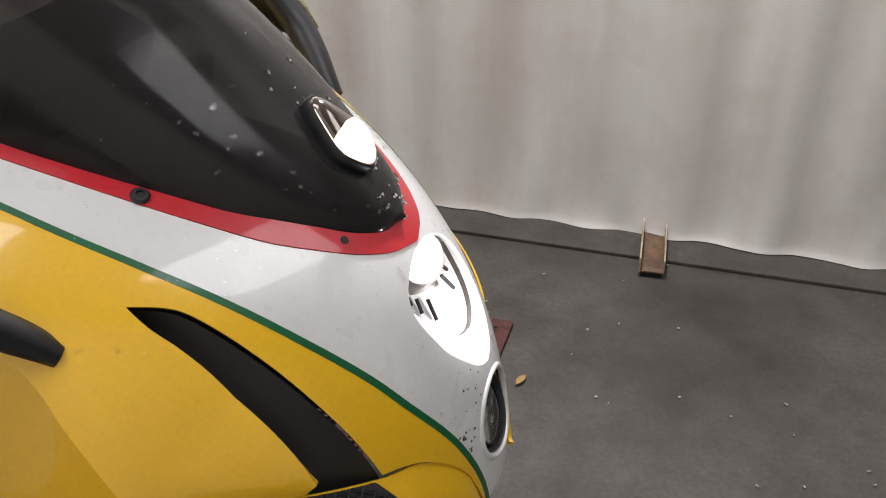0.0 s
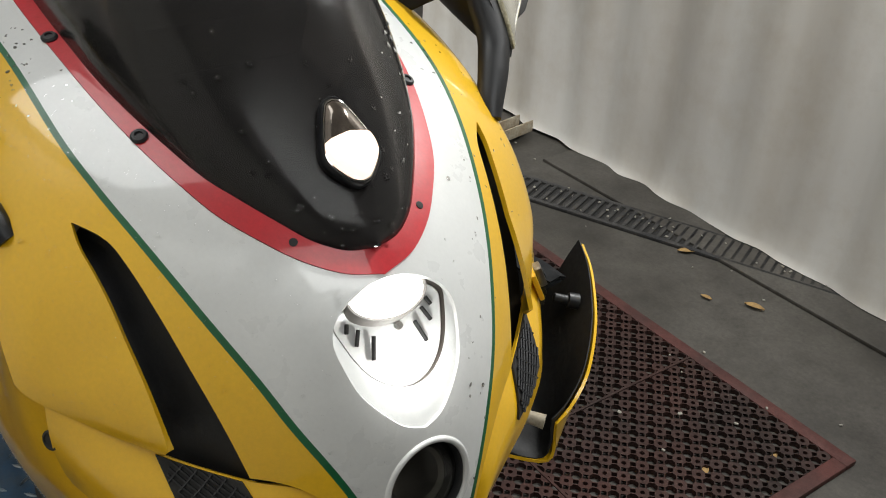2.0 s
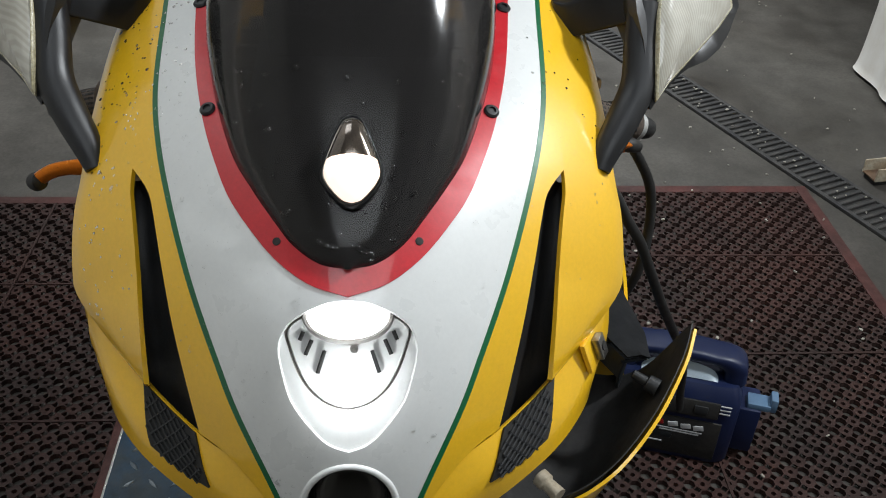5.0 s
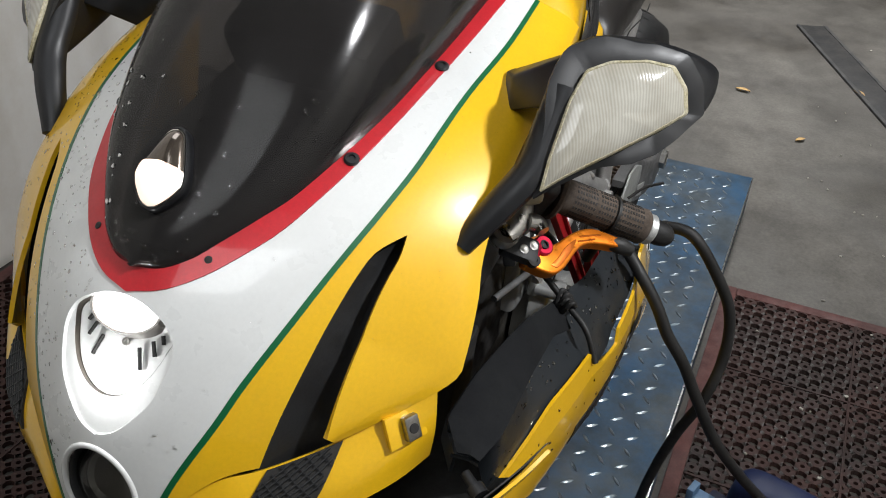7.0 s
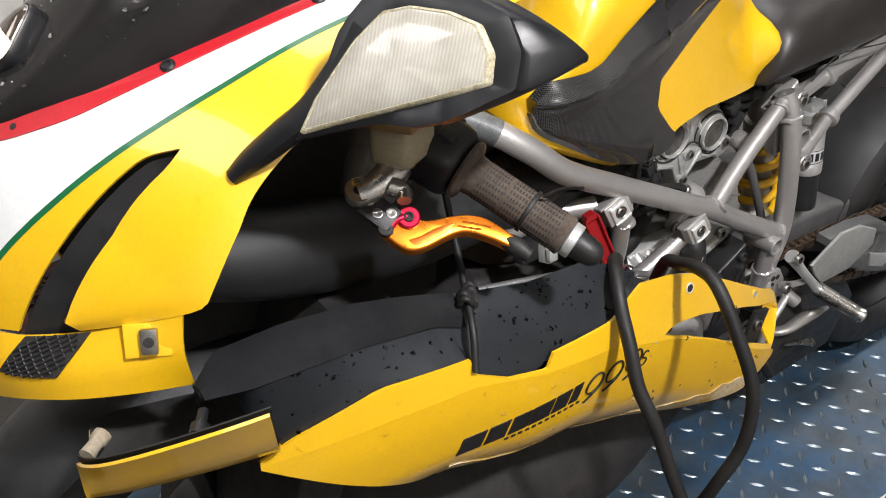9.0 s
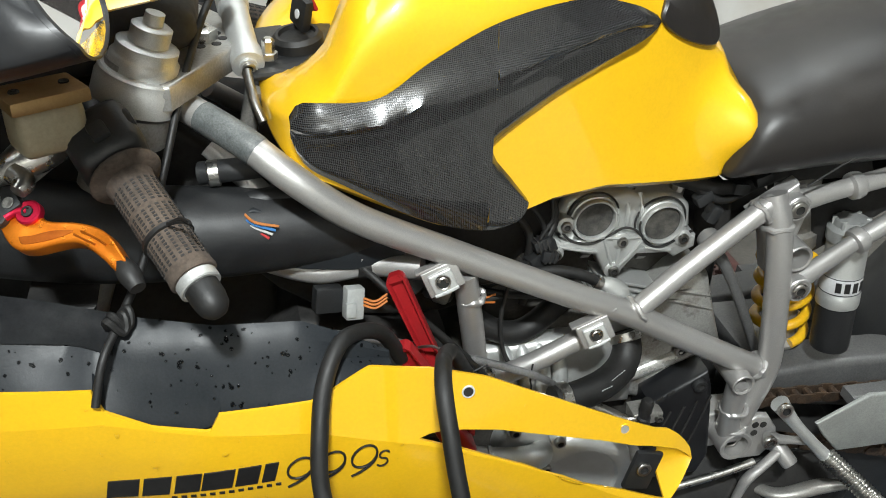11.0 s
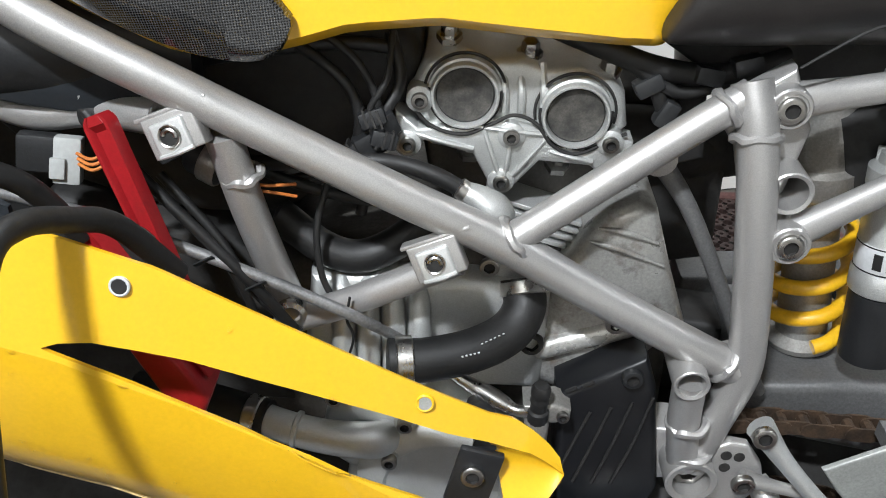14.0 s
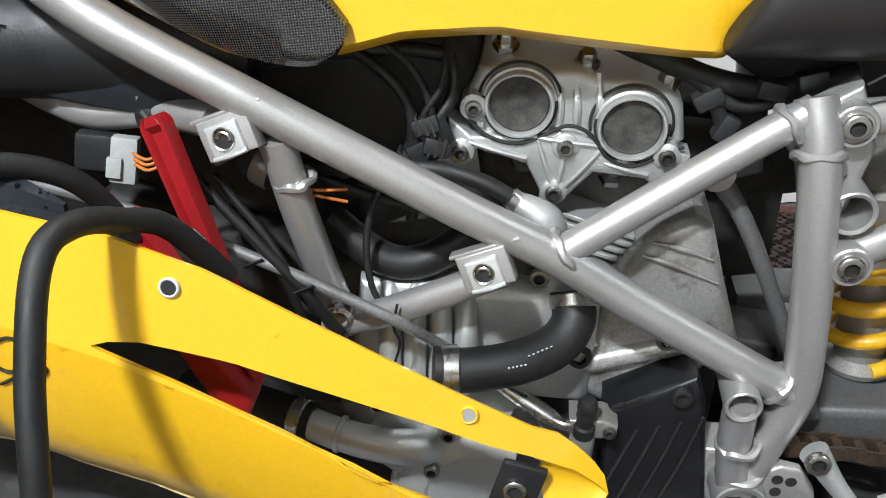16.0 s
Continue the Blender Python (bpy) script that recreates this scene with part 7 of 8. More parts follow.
for k in range(84):
    a, r = 2 * math.pi * k / 84, (0.0845 if k % 2 else 0.078)
    teeth.append((-0.83 + r * math.cos(a), 0.322 + r * math.sin(a)))
part("rear_sprocket", slab(teeth, 0.108, 0.116, 0.001), RUSTGOLD, bike, "rusty gold rear sprocket")
part("sprocket_carrier", lathe([(0.055, 0), (0.055, 0.012), (0.035, 0.016), (0.02, 0.016)], 30, facing((-0.83, 0.110, 0.322), (0, 1, 0))), RUSTGOLD, bike)


def wheel(x, z, radius, width, label):
    w = width / 2
    prof = [(radius - 0.098, -w * 0.72), (radius - 0.088, -w * 0.95), (radius - 0.055, -w), (radius - 0.030, -w * 0.93), (radius - 0.012, -w * 0.6), (radius - 0.002, -w * 0.25), (radius, 0), (radius - 0.002, w * 0.25), (radius - 0.012, w * 0.6), (radius - 0.030, w * 0.93), (radius - 0.055, w), (radius - 0.088, w * 0.95), (radius - 0.098, w * 0.72)]
    ob = part("wheel", lathe(prof, 64, facing((x, 0, z), (0, 1, 0)), None, 1.0, False), TYRE, bike, label, 60)
    part("rim", lathe([(radius - 0.090, -w * 0.78), (radius - 0.100, -w * 0.74), (radius - 0.112, -w * 0.5), (radius - 0.118, 0), (radius - 0.112, w * 0.5), (radius - 0.100, w * 0.74), (radius - 0.090, w * 0.78), (radius - 0.086, w * 0.70), (radius - 0.086, -w * 0.70)], 56, facing((x, 0, z), (0, 1, 0)), None, 1.0, False), SATIN, ob, "black cast rim")
    part("hub", lathe([(0.045, -w), (0.05, -w * 0.7), (0.04, 0), (0.05, w * 0.7), (0.045, w)], 28, facing((x, 0, z), (0, 1, 0))), SATIN, ob)
    for k in range(5):
        a = 2 * math.pi * k / 5 + 0.35
        for d in (-0.16, 0.16):
            part("spoke", tube([(x + 0.04 * math.cos(a), 0, z + 0.04 * math.sin(a)), (x + (radius - 0.11) * math.cos(a + d), 0, z + (radius - 0.11) * math.sin(a + d))], [0.014, 0.011], 10, 3, 1.5), SATIN, ob)
    grooves = bmesh.new()
    for k in range(26):
        a = 2 * math.pi * k / 26
        for e in (-1, 1):
            pts = []
            for q in np.linspace(0, 1, 5):
                v = e * (0.12 + 0.66 * q)
                rr = radius + 0.0006 - 0.0125 * (abs(v) / 0.6) ** 2.0 - (0.012 * max(0, abs(v) - 0.6) / 0.33)
                b = a + 0.10 * q + (0.12 if e > 0 else 0)
                pts.append((x + rr * math.cos(b), v * w, z + rr * math.sin(b)))
            tube(pts, [0.0012, 0.0024, 0.0026, 0.0024, 0.001], 5, 2, 1.0, grooves)
    part("tread_grooves", grooves, DARK, ob)
    return ob


wheel(-0.83, 0.316, 0.314, 0.19, "black rear wheel with a wide worn tyre")
wheel(0.59, 0.300, 0.299, 0.12, "black front wheel")
rows = []
for a in np.linspace(-0.35, 1.9, 24):
    r = 0.318
    rows.append([(0.59 + (r - 0.028 * abs(v) ** 2) * math.cos(a), 0.072 * v, 0.30 + (r - 0.028 * abs(v) ** 2) * math.sin(a)) for v in np.linspace(-1, 1, 11)])
part("front_mudguard", shell(rows, 0.003), BLACK, bike, "black front mudguard", 60)
rows = [[(-0.83 + (0.335 - 0.02 * abs(v) ** 2) * math.cos(a), 0.085 * v, 0.316 + (0.335 - 0.02 * abs(v) ** 2) * math.sin(a)) for v in np.linspace(-1, 1, 9)] for a in np.linspace(0.1, 0.95, 10)]
part("hugger", shell(rows, 0.003), BLACK, bike, "black rear hugger", 60)

# footrest and gear linkage
peg = part("footrest", tube([(-0.296, 0.150, 0.461), (-0.318, 0.156, 0.434), (-0.345, 0.162, 0.405), (-0.370, 0.166, 0.379)], [0.0115, 0.0078, 0.0072, 0.0085], 14, 6), CAST, bike, "silver footrest hanger arm with a ribbed peg", 60)
bolt((-0.296, 0.1605, 0.461), (0, 1, 0.1), 0.0095, 0.006, peg, ALLOY)
pegbar = [(0.0085, 0)]
for i in range(17):
    pegbar += [(0.0125, 0.004 + i * 0.0046), (0.0095, 0.0063 + i * 0.0046)]
part("peg", lathe(pegbar + [(0.0125, 0.085), (0.0135, 0.090), (0.010, 0.094), (0, 0.094)], 14, facing((-0.372, 0.164, 0.378), (-0.62, 0.62, -0.48))), ALLOY, peg, "ribbed alloy footpeg")
plate = [(-0.268, 0.424), (-0.281, 0.432), (-0.297, 0.429), (-0.312, 0.408), (-0.318, 0.385), (-0.300, 0.362), (-0.272, 0.362)]
part("hanger_plate", slab(plate, 0.130, 0.139, 0.003), FRAME, peg)
for x, z in ((-0.2806, 0.4185), (-0.2914, 0.4175), (-0.2815, 0.4055)):
    part("plate_hole", lathe([(0.0046, 0), (0.0046, 0.001), (0.0036, 0.0012), (0, 0.0002)], 14, facing((x, 0.1388, z), (0, 1, 0))), DARK, peg)
part("shift_pivot", lathe([(0.0095, -0.010), (0.0105, -0.006), (0.0105, 0.030), (0.0092, 0.033), (0.0060, 0.033), (0.0052, 0.028), (0, 0.028)], 22, facing((-0.318, 0.136, 0.380), (-0.42, 0.72, -0.52))), FRAME, peg, "silver shift pivot")
part("shift_arm", tube([(-0.318, 0.148, 0.376), (-0.300, 0.150, 0.356), (-0.283, 0.151, 0.338), (-0.277, 0.151, 0.318), (-0.272, 0.152, 0.297)], [0.0052, 0.0052, 0.0058, 0.0052, 0.0045], 12, 6, 1.3), FRAME, peg, "bent silver shift arm", 60)
part("shift_tip", tube([(-0.266, 0.152, 0.288), (-0.285, 0.156, 0.258), (-0.307, 0.160, 0.228)], 0.0085, 12, 4), RUBBER, peg, "black rubber shift tip", 60)
part("gear_rod", tube([(-0.286, 0.150, 0.366), (-0.234, 0.150, 0.351), (-0.17, 0.148, 0.336)], 0.0050, 10, 4), ALLOY, peg)
part("gear_lever", tube([(-0.293, 0.150, 0.406), (-0.320, 0.151, 0.399), (-0.350, 0.152, 0.393)], [0.0080, 0.0055, 0.0055], 12, 5), FRAME, peg)
bolt((-0.292, 0.156, 0.406), (0, 1, 0), 0.0095, 0.006, peg, ALLOY)
stand = part("side_stand", tube([(-0.320, 0.120, 0.285), (-0.345, 0.145, 0.292), (-0.400, 0.150, 0.302), (-0.455, 0.150, 0.295)], [0.006, 0.0075, 0.0085, 0.003], 14, 6, 1.4), COVER, bike, "scuffed silver side stand, folded back", 60)
part("stand_foot", tube([(-0.352, 0.150, 0.262), (-0.392, 0.152, 0.250), (-0.426, 0.154, 0.236)], [0.003, 0.0045, 0.0075], 12, 5, 1.3), ALLOY, stand, "bright stand tip", 60)
part("stand_bracket", slab([(-0.285, 0.330), (-0.335, 0.345), (-0.360, 0.310), (-0.345, 0.270), (-0.300, 0.262)], 0.085, 0.125, 0.006), DARK, stand, "grimy black stand bracket")
# added dark body, stands for shade and black parts over the deck
part("under_engine_filler", tube([(-0.12, -0.01, 0.235), (-0.22, 0.005, 0.240), (-0.34, 0.010, 0.235), (-0.46, 0.005, 0.235), (-0.52, 0.0, 0.25)], [0.07, 0.115, 0.120, 0.105, 0.05], 24, 6, 1.1), DARK, bike, "dark body added under the engine for shade and black parts", 60)
# added black slab, darkens the view of the deck below the chain
part("low_filler", slab([(-0.34, 0.325), (-0.46, 0.315), (-0.60, 0.262), (-0.64, 0.215), (-0.60, 0.115), (-0.40, 0.105), (-0.33, 0.16)], 0.092, 0.100, 0.003), BLACK, bike, "black slab added below the chain to hide the deck")
part("filler_strap", lathe([(0.122, -0.008), (0.1235, -0.006), (0.1235, 0.006), (0.122, 0.008)], 30, facing((-0.30, 0.010, 0.237), (1, 0, 0)), None, 1.0, False), BLACK, bike)



# ---- forks, yoke and controls ----
for side in (1, -1):
    top, low = (0.388, side * 0.098, 0.885), (0.59, side * 0.098, 0.30)
    leg = part("fork_leg", tube([(0.385, side * 0.098, 0.895), (0.44, side * 0.098, 0.735), (0.52, side * 0.098, 0.50), (0.58, side * 0.098, 0.33)], [0.0265, 0.0265, 0.0265, 0.029], 20, 4), COVER, bike, "grey fork leg", 60)
    d = Vector((-0.326, 0, 0.945))
    part("clamp_ring", lathe([(0.026, -0.010), (0.0375, -0.008), (0.0375, 0.012), (0.0360, 0.014), (0.0360, 0.020), (0.034, 0.022), (0.029, 0.022)], 34, facing((0.3895, side * 0.098, 0.868), d)), CAST, leg, "silver yoke clamp")
    part("fork_cap", lathe([(0.029, 0.020), (0.029, 0.032), (0.0275, 0.034), (0.026, 0.036), (0.026, 0.044), (0.022, 0.046), (0.017, 0.046), (0.017, 0.060), (0.014, 0.062), (0.0085, 0.062), (0.008, 0.072), (0, 0.072)], 30, facing((0.3895, side * 0.098, 0.868), d)), CAST, leg, "machined fork cap")
    part("clip_on", lathe([(0.026, 0), (0.034, 0.002), (0.034, 0.030), (0.026, 0.032)], 30, facing((0.403, side * 0.098, 0.828), d)), COVER, leg, "silver handlebar clamp")
yoke = [(0.402, 0.128), (0.360, 0.128), (0.318, 0.060), (0.300, 0.030), (0.300, -0.030), (0.318, -0.060), (0.360, -0.128), (0.402, -0.128), (0.385, -0.050), (0.372, 0.0), (0.385, 0.050)]
bm = slab([(x, y) for x, y in yoke], 0.0, 0.022, 0.004)
bm.transform(Matrix(((1, 0, 0, 0), (0, 0, 1, 0), (0, 1, 0, 0.862), (0, 0, 0, 1))))
part("top_yoke", bm, COVER, bike, "cast alloy top yoke")
for k in range(8):
    a = 2 * math.pi * k / 8
    part("yoke_hole", lathe([(0.0045, 0), (0.0045, 0.001), (0.0035, 0.0012), (0, 0.0004)], 12, facing((0.335 + 0.020 * math.cos(a), 0.018 + 0.020 * math.sin(a), 0.8838), (0, 0, 1))), DARK, bike)
part("stem_nut", lathe([(0.016, 0), (0.016, 0.010), (0.012, 0.012), (0.007, 0.012), (0.006, 0.004), (0, 0.004)], 6, facing((0.335, 0.018, 0.884), (0, 0, 1))), ALLOY, bike)


def controls(side, inner, outer, grip_from, lever, label):
    """One handlebar end: bar, grip, bar end, switch box, lever."""
    i, o, g = Vector(inner), Vector(outer), Vector(grip_from)
    way = (o - g).normalized()
    bar = part("handlebar", tube([i, (i + g) / 2, g, o - way * 0.02], 0.0110, 14, 3), BLACK, bike, label, 60)
    length = (o - g).length - 0.030
    prof = [(0.0125, -0.010), (0.0270, -0.009), (0.0285, -0.006), (0.0270, -0.003), (0.0190, 0.0), (0.0180, 0.006)]
    n = 26
    for k in range(n):
        h = 0.008 + (length - 0.016) * k / n
        prof += [(0.0178, h), (0.0177, h + (length - 0.016) / n * 0.55)]
    prof += [(0.0180, length - 0.006), (0.0185, length - 0.002), (0.0170, length)]
    grip = part("grip", lathe(prof, 28, facing(g, way)), GRIP, bar, "dusty brown knurled rubber grip", 50)
    own = bmesh.new()
    mm = facing(g, way)
    for k in range(26):
        if k in (8, 16):
            continue
        for q in range(20):
            a = 2 * math.pi * q / 20
            h = 0.010 + (length - 0.020) * (k + 0.5) / 26
            block((0.0008, 0.0026, 0.0016), mm @ Matrix.Rotation(a, 4, "Z") @ Matrix.Translation((0.0178, 0, h)), 0, own)
    part("grip_dimple", own, DARK, grip)["kind"] = "stuff"
    part("end_ring", lathe([(0.0150, length), (0.0160, length + 0.001), (0.0160, length + 0.008), (0.0150, length + 0.009)], 24, facing(g, way)), CAST, bar, "silver bar-end ring")
    part("bar_end", lathe([(0.0130, length + 0.009), (0.0128, length + 0.020), (0.0112, length + 0.028), (0.0075, length + 0.033), (0.003, length + 0.035), (0, length + 0.035)], 24, facing(g, way)), RUBBER, bar, "black rubber bar end", 50)
    part("switch_box", block((0.054, 0.056, 0.052), facing(g - way * 0.036, way) @ pose(0, 0, 0, 0, 0, 20), 0.015, None, 4), BLACK, bar, "black switch box")
    for a, b in ((0.012, 0.010), (-0.010, 0.014)):
        part("switch_button", block((0.014, 0.010, 0.016), facing(g - way * 0.034, way) @ pose(a, 0.026, b - 0.012, 0, 0, 20), 0.003), BLACK, bar)
    if side < 0:
        blade = part("lever", tube(lever, [0.0095, 0.0120, 0.0105, 0.0085, 0.0080, 0.0075, 0.0080], 14, 6, 0.62), ORANGE, bar, "orange anodised lever", 60)
        part("lever_ball", lathe([(0.004, -0.009), (0.009, -0.006), (0.0105, 0.0), (0.009, 0.006), (0.004, 0.009)], 16, facing(lever[-1], way)), RUBBER, blade, "black lever tip")
        p = Vector(lever[0])
        part("lever_bracket", tube([p + Vector((0.012, 0.012, 0.006)), p + Vector((0.002, 0.004, 0.010)), p + Vector((-0.03, 0.0, 0.020)), g - way * 0.050 + Vector((0.02, 0, 0))], [0.011, 0.013, 0.010, 0.013], 12, 5, 0.8), BLACK, bar)
    return bar


left = controls(1, (0.425, 0.130, 0.868), (0.333, 0.325, 0.797), (0.3905, 0.2215, 0.8475), [(0.487, 0.227, 0.828), (0.474, 0.239, 0.816), (0.459, 0.248, 0.811), (0.438, 0.257, 0.812), (0.414, 0.266, 0.815), (0.393, 0.274, 0.810), (0.374, 0.284, 0.799)], "black handlebar with a brown grip and orange lever")
controls(-1, (0.400, -0.130, 0.868), (0.236, -0.362, 0.765), (0.305, -0.270, 0.812), [(0.405, -0.235, 0.815), (0.410, -0.255, 0.800), (0.412, -0.275, 0.792), (0.412, -0.295, 0.790), (0.411, -0.310, 0.786), (0.409, -0.322, 0.779), (0.406, -0.332, 0.770)], "black handlebar with a brown grip")
# clutch lever: a flat machined blade with a pocket, a red adjuster and its pivot
u_ax, v_ax, n_ax = (Vector(a) for a in ((-0.8169, 0.5701, -0.0878), (-0.4927, -0.6106, 0.62), (0.2999, 0.5498, 0.7796)))
FLAT = Matrix(((u_ax.x, n_ax.x, v_ax.x, 0.4842), (u_ax.y, n_ax.y, v_ax.y, 0.2201), (u_ax.z, n_ax.z, v_ax.z, 0.8241), (0, 0, 0, 1)))
BLADE = [(0.0, 0.0), (0.0055, 0.0081), (0.0179, 0.0135), (0.0369, 0.0087), (0.0578, 0.0144), (0.0745, 0.0169), (0.0905, 0.0142), (0.1151, 0.0), (0.1112, -0.0085), (0.0928, -0.0027), (0.0744, 0.0014), (0.0604, -0.0019), (0.0368, -0.0163), (0.0209, -0.0179), (0.0022, -0.0058)]
smooth = spline(BLADE[7:] + BLADE[:8], 5)
bm = slab([tuple(p) for p in smooth[:-1]], -0.0090, 0.0045, 0.0022)
bm.transform(FLAT)
blade = part("lever", bm, ORANGE, left, "orange anodised flat lever blade", 40)
# darker orange puts the shade of an uncut pocket and grooves into colour
DEEPORANGE = stuff("orange_pocket_shade", (0.50, 0.13, 0.010), (0.42, 0.10, 0.008), 0.32, metal=0.7, broad=30, fine=400, grain=0.1, bump=0.03)
bm = slab([(0.024, -0.0100), (0.034, -0.0055), (0.046, 0.0025), (0.062, 0.0085), (0.056, 0.0010), (0.041, -0.0090), (0.030, -0.0140)], 0.0040, 0.0050, 0.0004, None, 4)
bm.transform(FLAT)
part("pocket_shade", bm, DEEPORANGE, blade, "darker patch for the shade of a milled pocket", 40)
for a, b in (((0.068, 0.0100), (0.092, 0.0070)), ((0.064, 0.0060), (0.084, 0.0045))):
    part("groove_shade", tube([FLAT @ Vector((a[0], 0.0046, a[1])), FLAT @ Vector(((a[0] + b[0]) / 2, 0.0046, a[1] - 0.001)), FLAT @ Vector((b[0], 0.0046, b[1]))], 0.0009, 6, 4), DEEPORANGE, blade)
part("blade_tip", tube([FLAT @ Vector((0.104, -0.002, 0.000)), FLAT @ Vector((0.116, -0.002, -0.006)), FLAT @ Vector((0.127, -0.002, -0.013))], [0.0062, 0.0085, 0.0060], 14, 5), RUBBER, blade, "black lever tip", 60)
adj = facing((0.4625, 0.2300, 0.8310), n_ax)
part("adjuster", lathe([(0.0085, -0.004), (0.0098, -0.003), (0.0098, 0.0030), (0.0085, 0.0042), (0.0048, 0.0042), (0.0045, 0.0028), (0, 0.0028)], 22, adj), REDANO, blade, "red lever adjuster")
part("adjuster_screw", lathe([(0.0042, 0.002), (0.0042, 0.0052), (0.0028, 0.0056), (0.0024, 0.0036), (0, 0.0036)], 14, adj), DARK, blade)
part("adjuster_arm", tube([(0.4640, 0.2290, 0.8330), (0.4730, 0.2280, 0.8320), (0.4800, 0.2300, 0.8290)], 0.0034, 10, 4), REDANO, blade, "red adjuster finger")
part("pivot_screw", lathe([(0.0066, -0.002), (0.0066, 0.0036), (0.0050, 0.0044), (0.0030, 0.0044), (0.0026, 0.0020), (0, 0.0020)], 18, facing((0.4840, 0.2284, 0.8270), n_ax)), DARK, blade, "dark lever pivot screw")

# clutch master cylinder with its reservoir
cyl = part("master_cylinder", tube([(0.476, 0.212, 0.846), (0.468, 0.198, 0.855), (0.452, 0.180, 0.862), (0.435, 0.160, 0.868)], [0.012, 0.016, 0.016, 0.013], 16, 5), CAST, left, "silver clutch master cylinder", 60)
part("reservoir_cup", block((0.050, 0.040, 0.038), pose(0.446, 0.196, 0.887, 4, 0, 28), 0.009, None, 3), stuff("yellowed_cup", (0.36, 0.32, 0.22), (0.27, 0.23, 0.15), 0.3, broad=20, fine=300, grain=0.15, bump=0.05), left, "yellowed fluid reservoir")
part("reservoir_lid", block((0.058, 0.047, 0.011), pose(0.446, 0.196, 0.910, 4, 0, 28), 0.003), BRONZE, left, "bronze reservoir lid")
for dx in (-0.018, 0.018):
    bolt((0.446 + dx * 0.88, 0.196 + dx * 0.47, 0.915), (0, 0, 1), 0.004, 0.002, left, DARK)
ear = Vector((0.30, 0.42, 0.86))
claw = [Vector((0.4913, 0.2007, 0.8508)) + Vector(d) for d in ((0, 0, 0), (-0.010, 0.004, 0.004), (-0.022, 0.004, 0.009), (-0.034, -0.002, 0.013), (-0.045, -0.012, 0.016))]
part("perch_arm", tube(claw, [0.0105, 0.0100, 0.0115, 0.0135, 0.0140], 16, 6, 1.25, None, ear), ALLOY, left, "bright lever perch", 60)
part("perch_ear", lathe([(0.0052, -0.006), (0.0120, -0.0055), (0.0130, -0.003), (0.0130, 0.004), (0.0118, 0.0062), (0.0052, 0.0062)], 26, facing(claw[0], ear), None, 1.0, False), ALLOY, left, "bright perch ear with a hole")
part("perch_bolt_hole", lathe([(0.0056, -0.004), (0.0056, 0.003), (0, 0.003)], 16, facing(claw[0], ear)), DARK, left)
part("perch_claw", tube([claw[2] + Vector((0.002, 0.010, -0.002)), claw[2] + Vector((-0.006, 0.018, -0.006)), claw[2] + Vector((-0.002, 0.026, -0.010))], [0.0085, 0.0080, 0.0060], 14, 5), ALLOY, left, "bright curved claw of the perch", 60)
hold = facing((0.4830, 0.2140, 0.8360), n_ax) @ Matrix.Rotation(radians(-40), 4, "Z")
part("lever_holder", block((0.036, 0.024, 0.013), hold, 0.004), BLACK, left, "black lever holder")
for dx, dy in ((-0.010, 0.002), (0.002, -0.003), (0.011, 0.004)):
    part("holder_hole", lathe([(0.0046, 0), (0.0046, 0.0012), (0.0034, 0.0014), (0, 0.0004)], 14, hold @ Matrix.Translation((dx, dy, 0.0062))), STEEL, left)
# steering damper, ignition lock, key
damper = part("steering_damper", lathe([(0.0050, -0.002), (0.0085, -0.002), (0.0085, 0.0010), (0.0148, 0.0012), (0.0152, 0.0022), (0.0152, 0.02), (0.0135, 0.021), (0.0135, 0.085), (0.0155, 0.087), (0.0155, 0.105), (0.010, 0.108)], 26, facing((0.294, 0.054, 0.870), (0.10, -0.93, 0.30))), CAST, bike, "silver steering damper")
bolt((0.2938, 0.0560, 0.8694), (-0.10, 0.93, -0.30), 0.0062, 0.0030, damper)
part("damper_rod", tube([(0.296, 0.06, 0.868), (0.292, 0.085, 0.850), (0.285, 0.10, 0.835)], 0.0045, 10, 4), STEEL, damper)
part("damper_strut", tube([(0.290, 0.060, 0.850), (0.297, 0.055, 0.815), (0.303, 0.050, 0.77)], 0.0085, 14, 4), COVER, damper)
part("damper_bolt", lathe([(0.0085, 0), (0.0085, 0.006), (0.006, 0.0065), (0.006, 0.018), (0.004, 0.02)], 6, facing((0.275, 0.040, 0.872), (0, 0.1, 1))), ALLOY, damper)
lock = part("ignition_lock", lathe([(0.021, -0.03), (0.0235, -0.028), (0.0245, 0.0), (0.021, 0.004), (0.018, 0.004), (0.017, 0.0), (0, 0)], 30, facing((0.246, 0.012, 0.882), (0.12, 0.1, 1))), RUBBER, bike, "black ignition lock")
part("key_head", block((0.010, 0.026, 0.034), pose(0.241, 0.008, 0.905, -18, 0, 25), 0.004), RUBBER, lock, "black key head in the lock")
part("key_mark", lathe([(0.0045, 0), (0.0045, 0.0006), (0.0022, 0.0008), (0, 0.0008)], 14, facing((0.2455, 0.0165, 0.905), (0.9, 0.35, 0.15))), PALE, lock)
part("key_tag", block((0.004, 0.010, 0.030), pose(0.232, -0.012, 0.912, 10, 20, 30), 0.002), CLIPRED, lock, "red key tag")
part("frame_plate", tube(spline(BARS[0][0], 7)[2:10], 0.0143, 24, 2, 1.0, None, (0, 0, 1), False), stuff("grey_type_label", (0.16, 0.17, 0.17), (0.10, 0.11, 0.11), 0.4, broad=60, fine=600, grain=0.5, bump=0.0), frame_part, "grey printed frame label", 60)
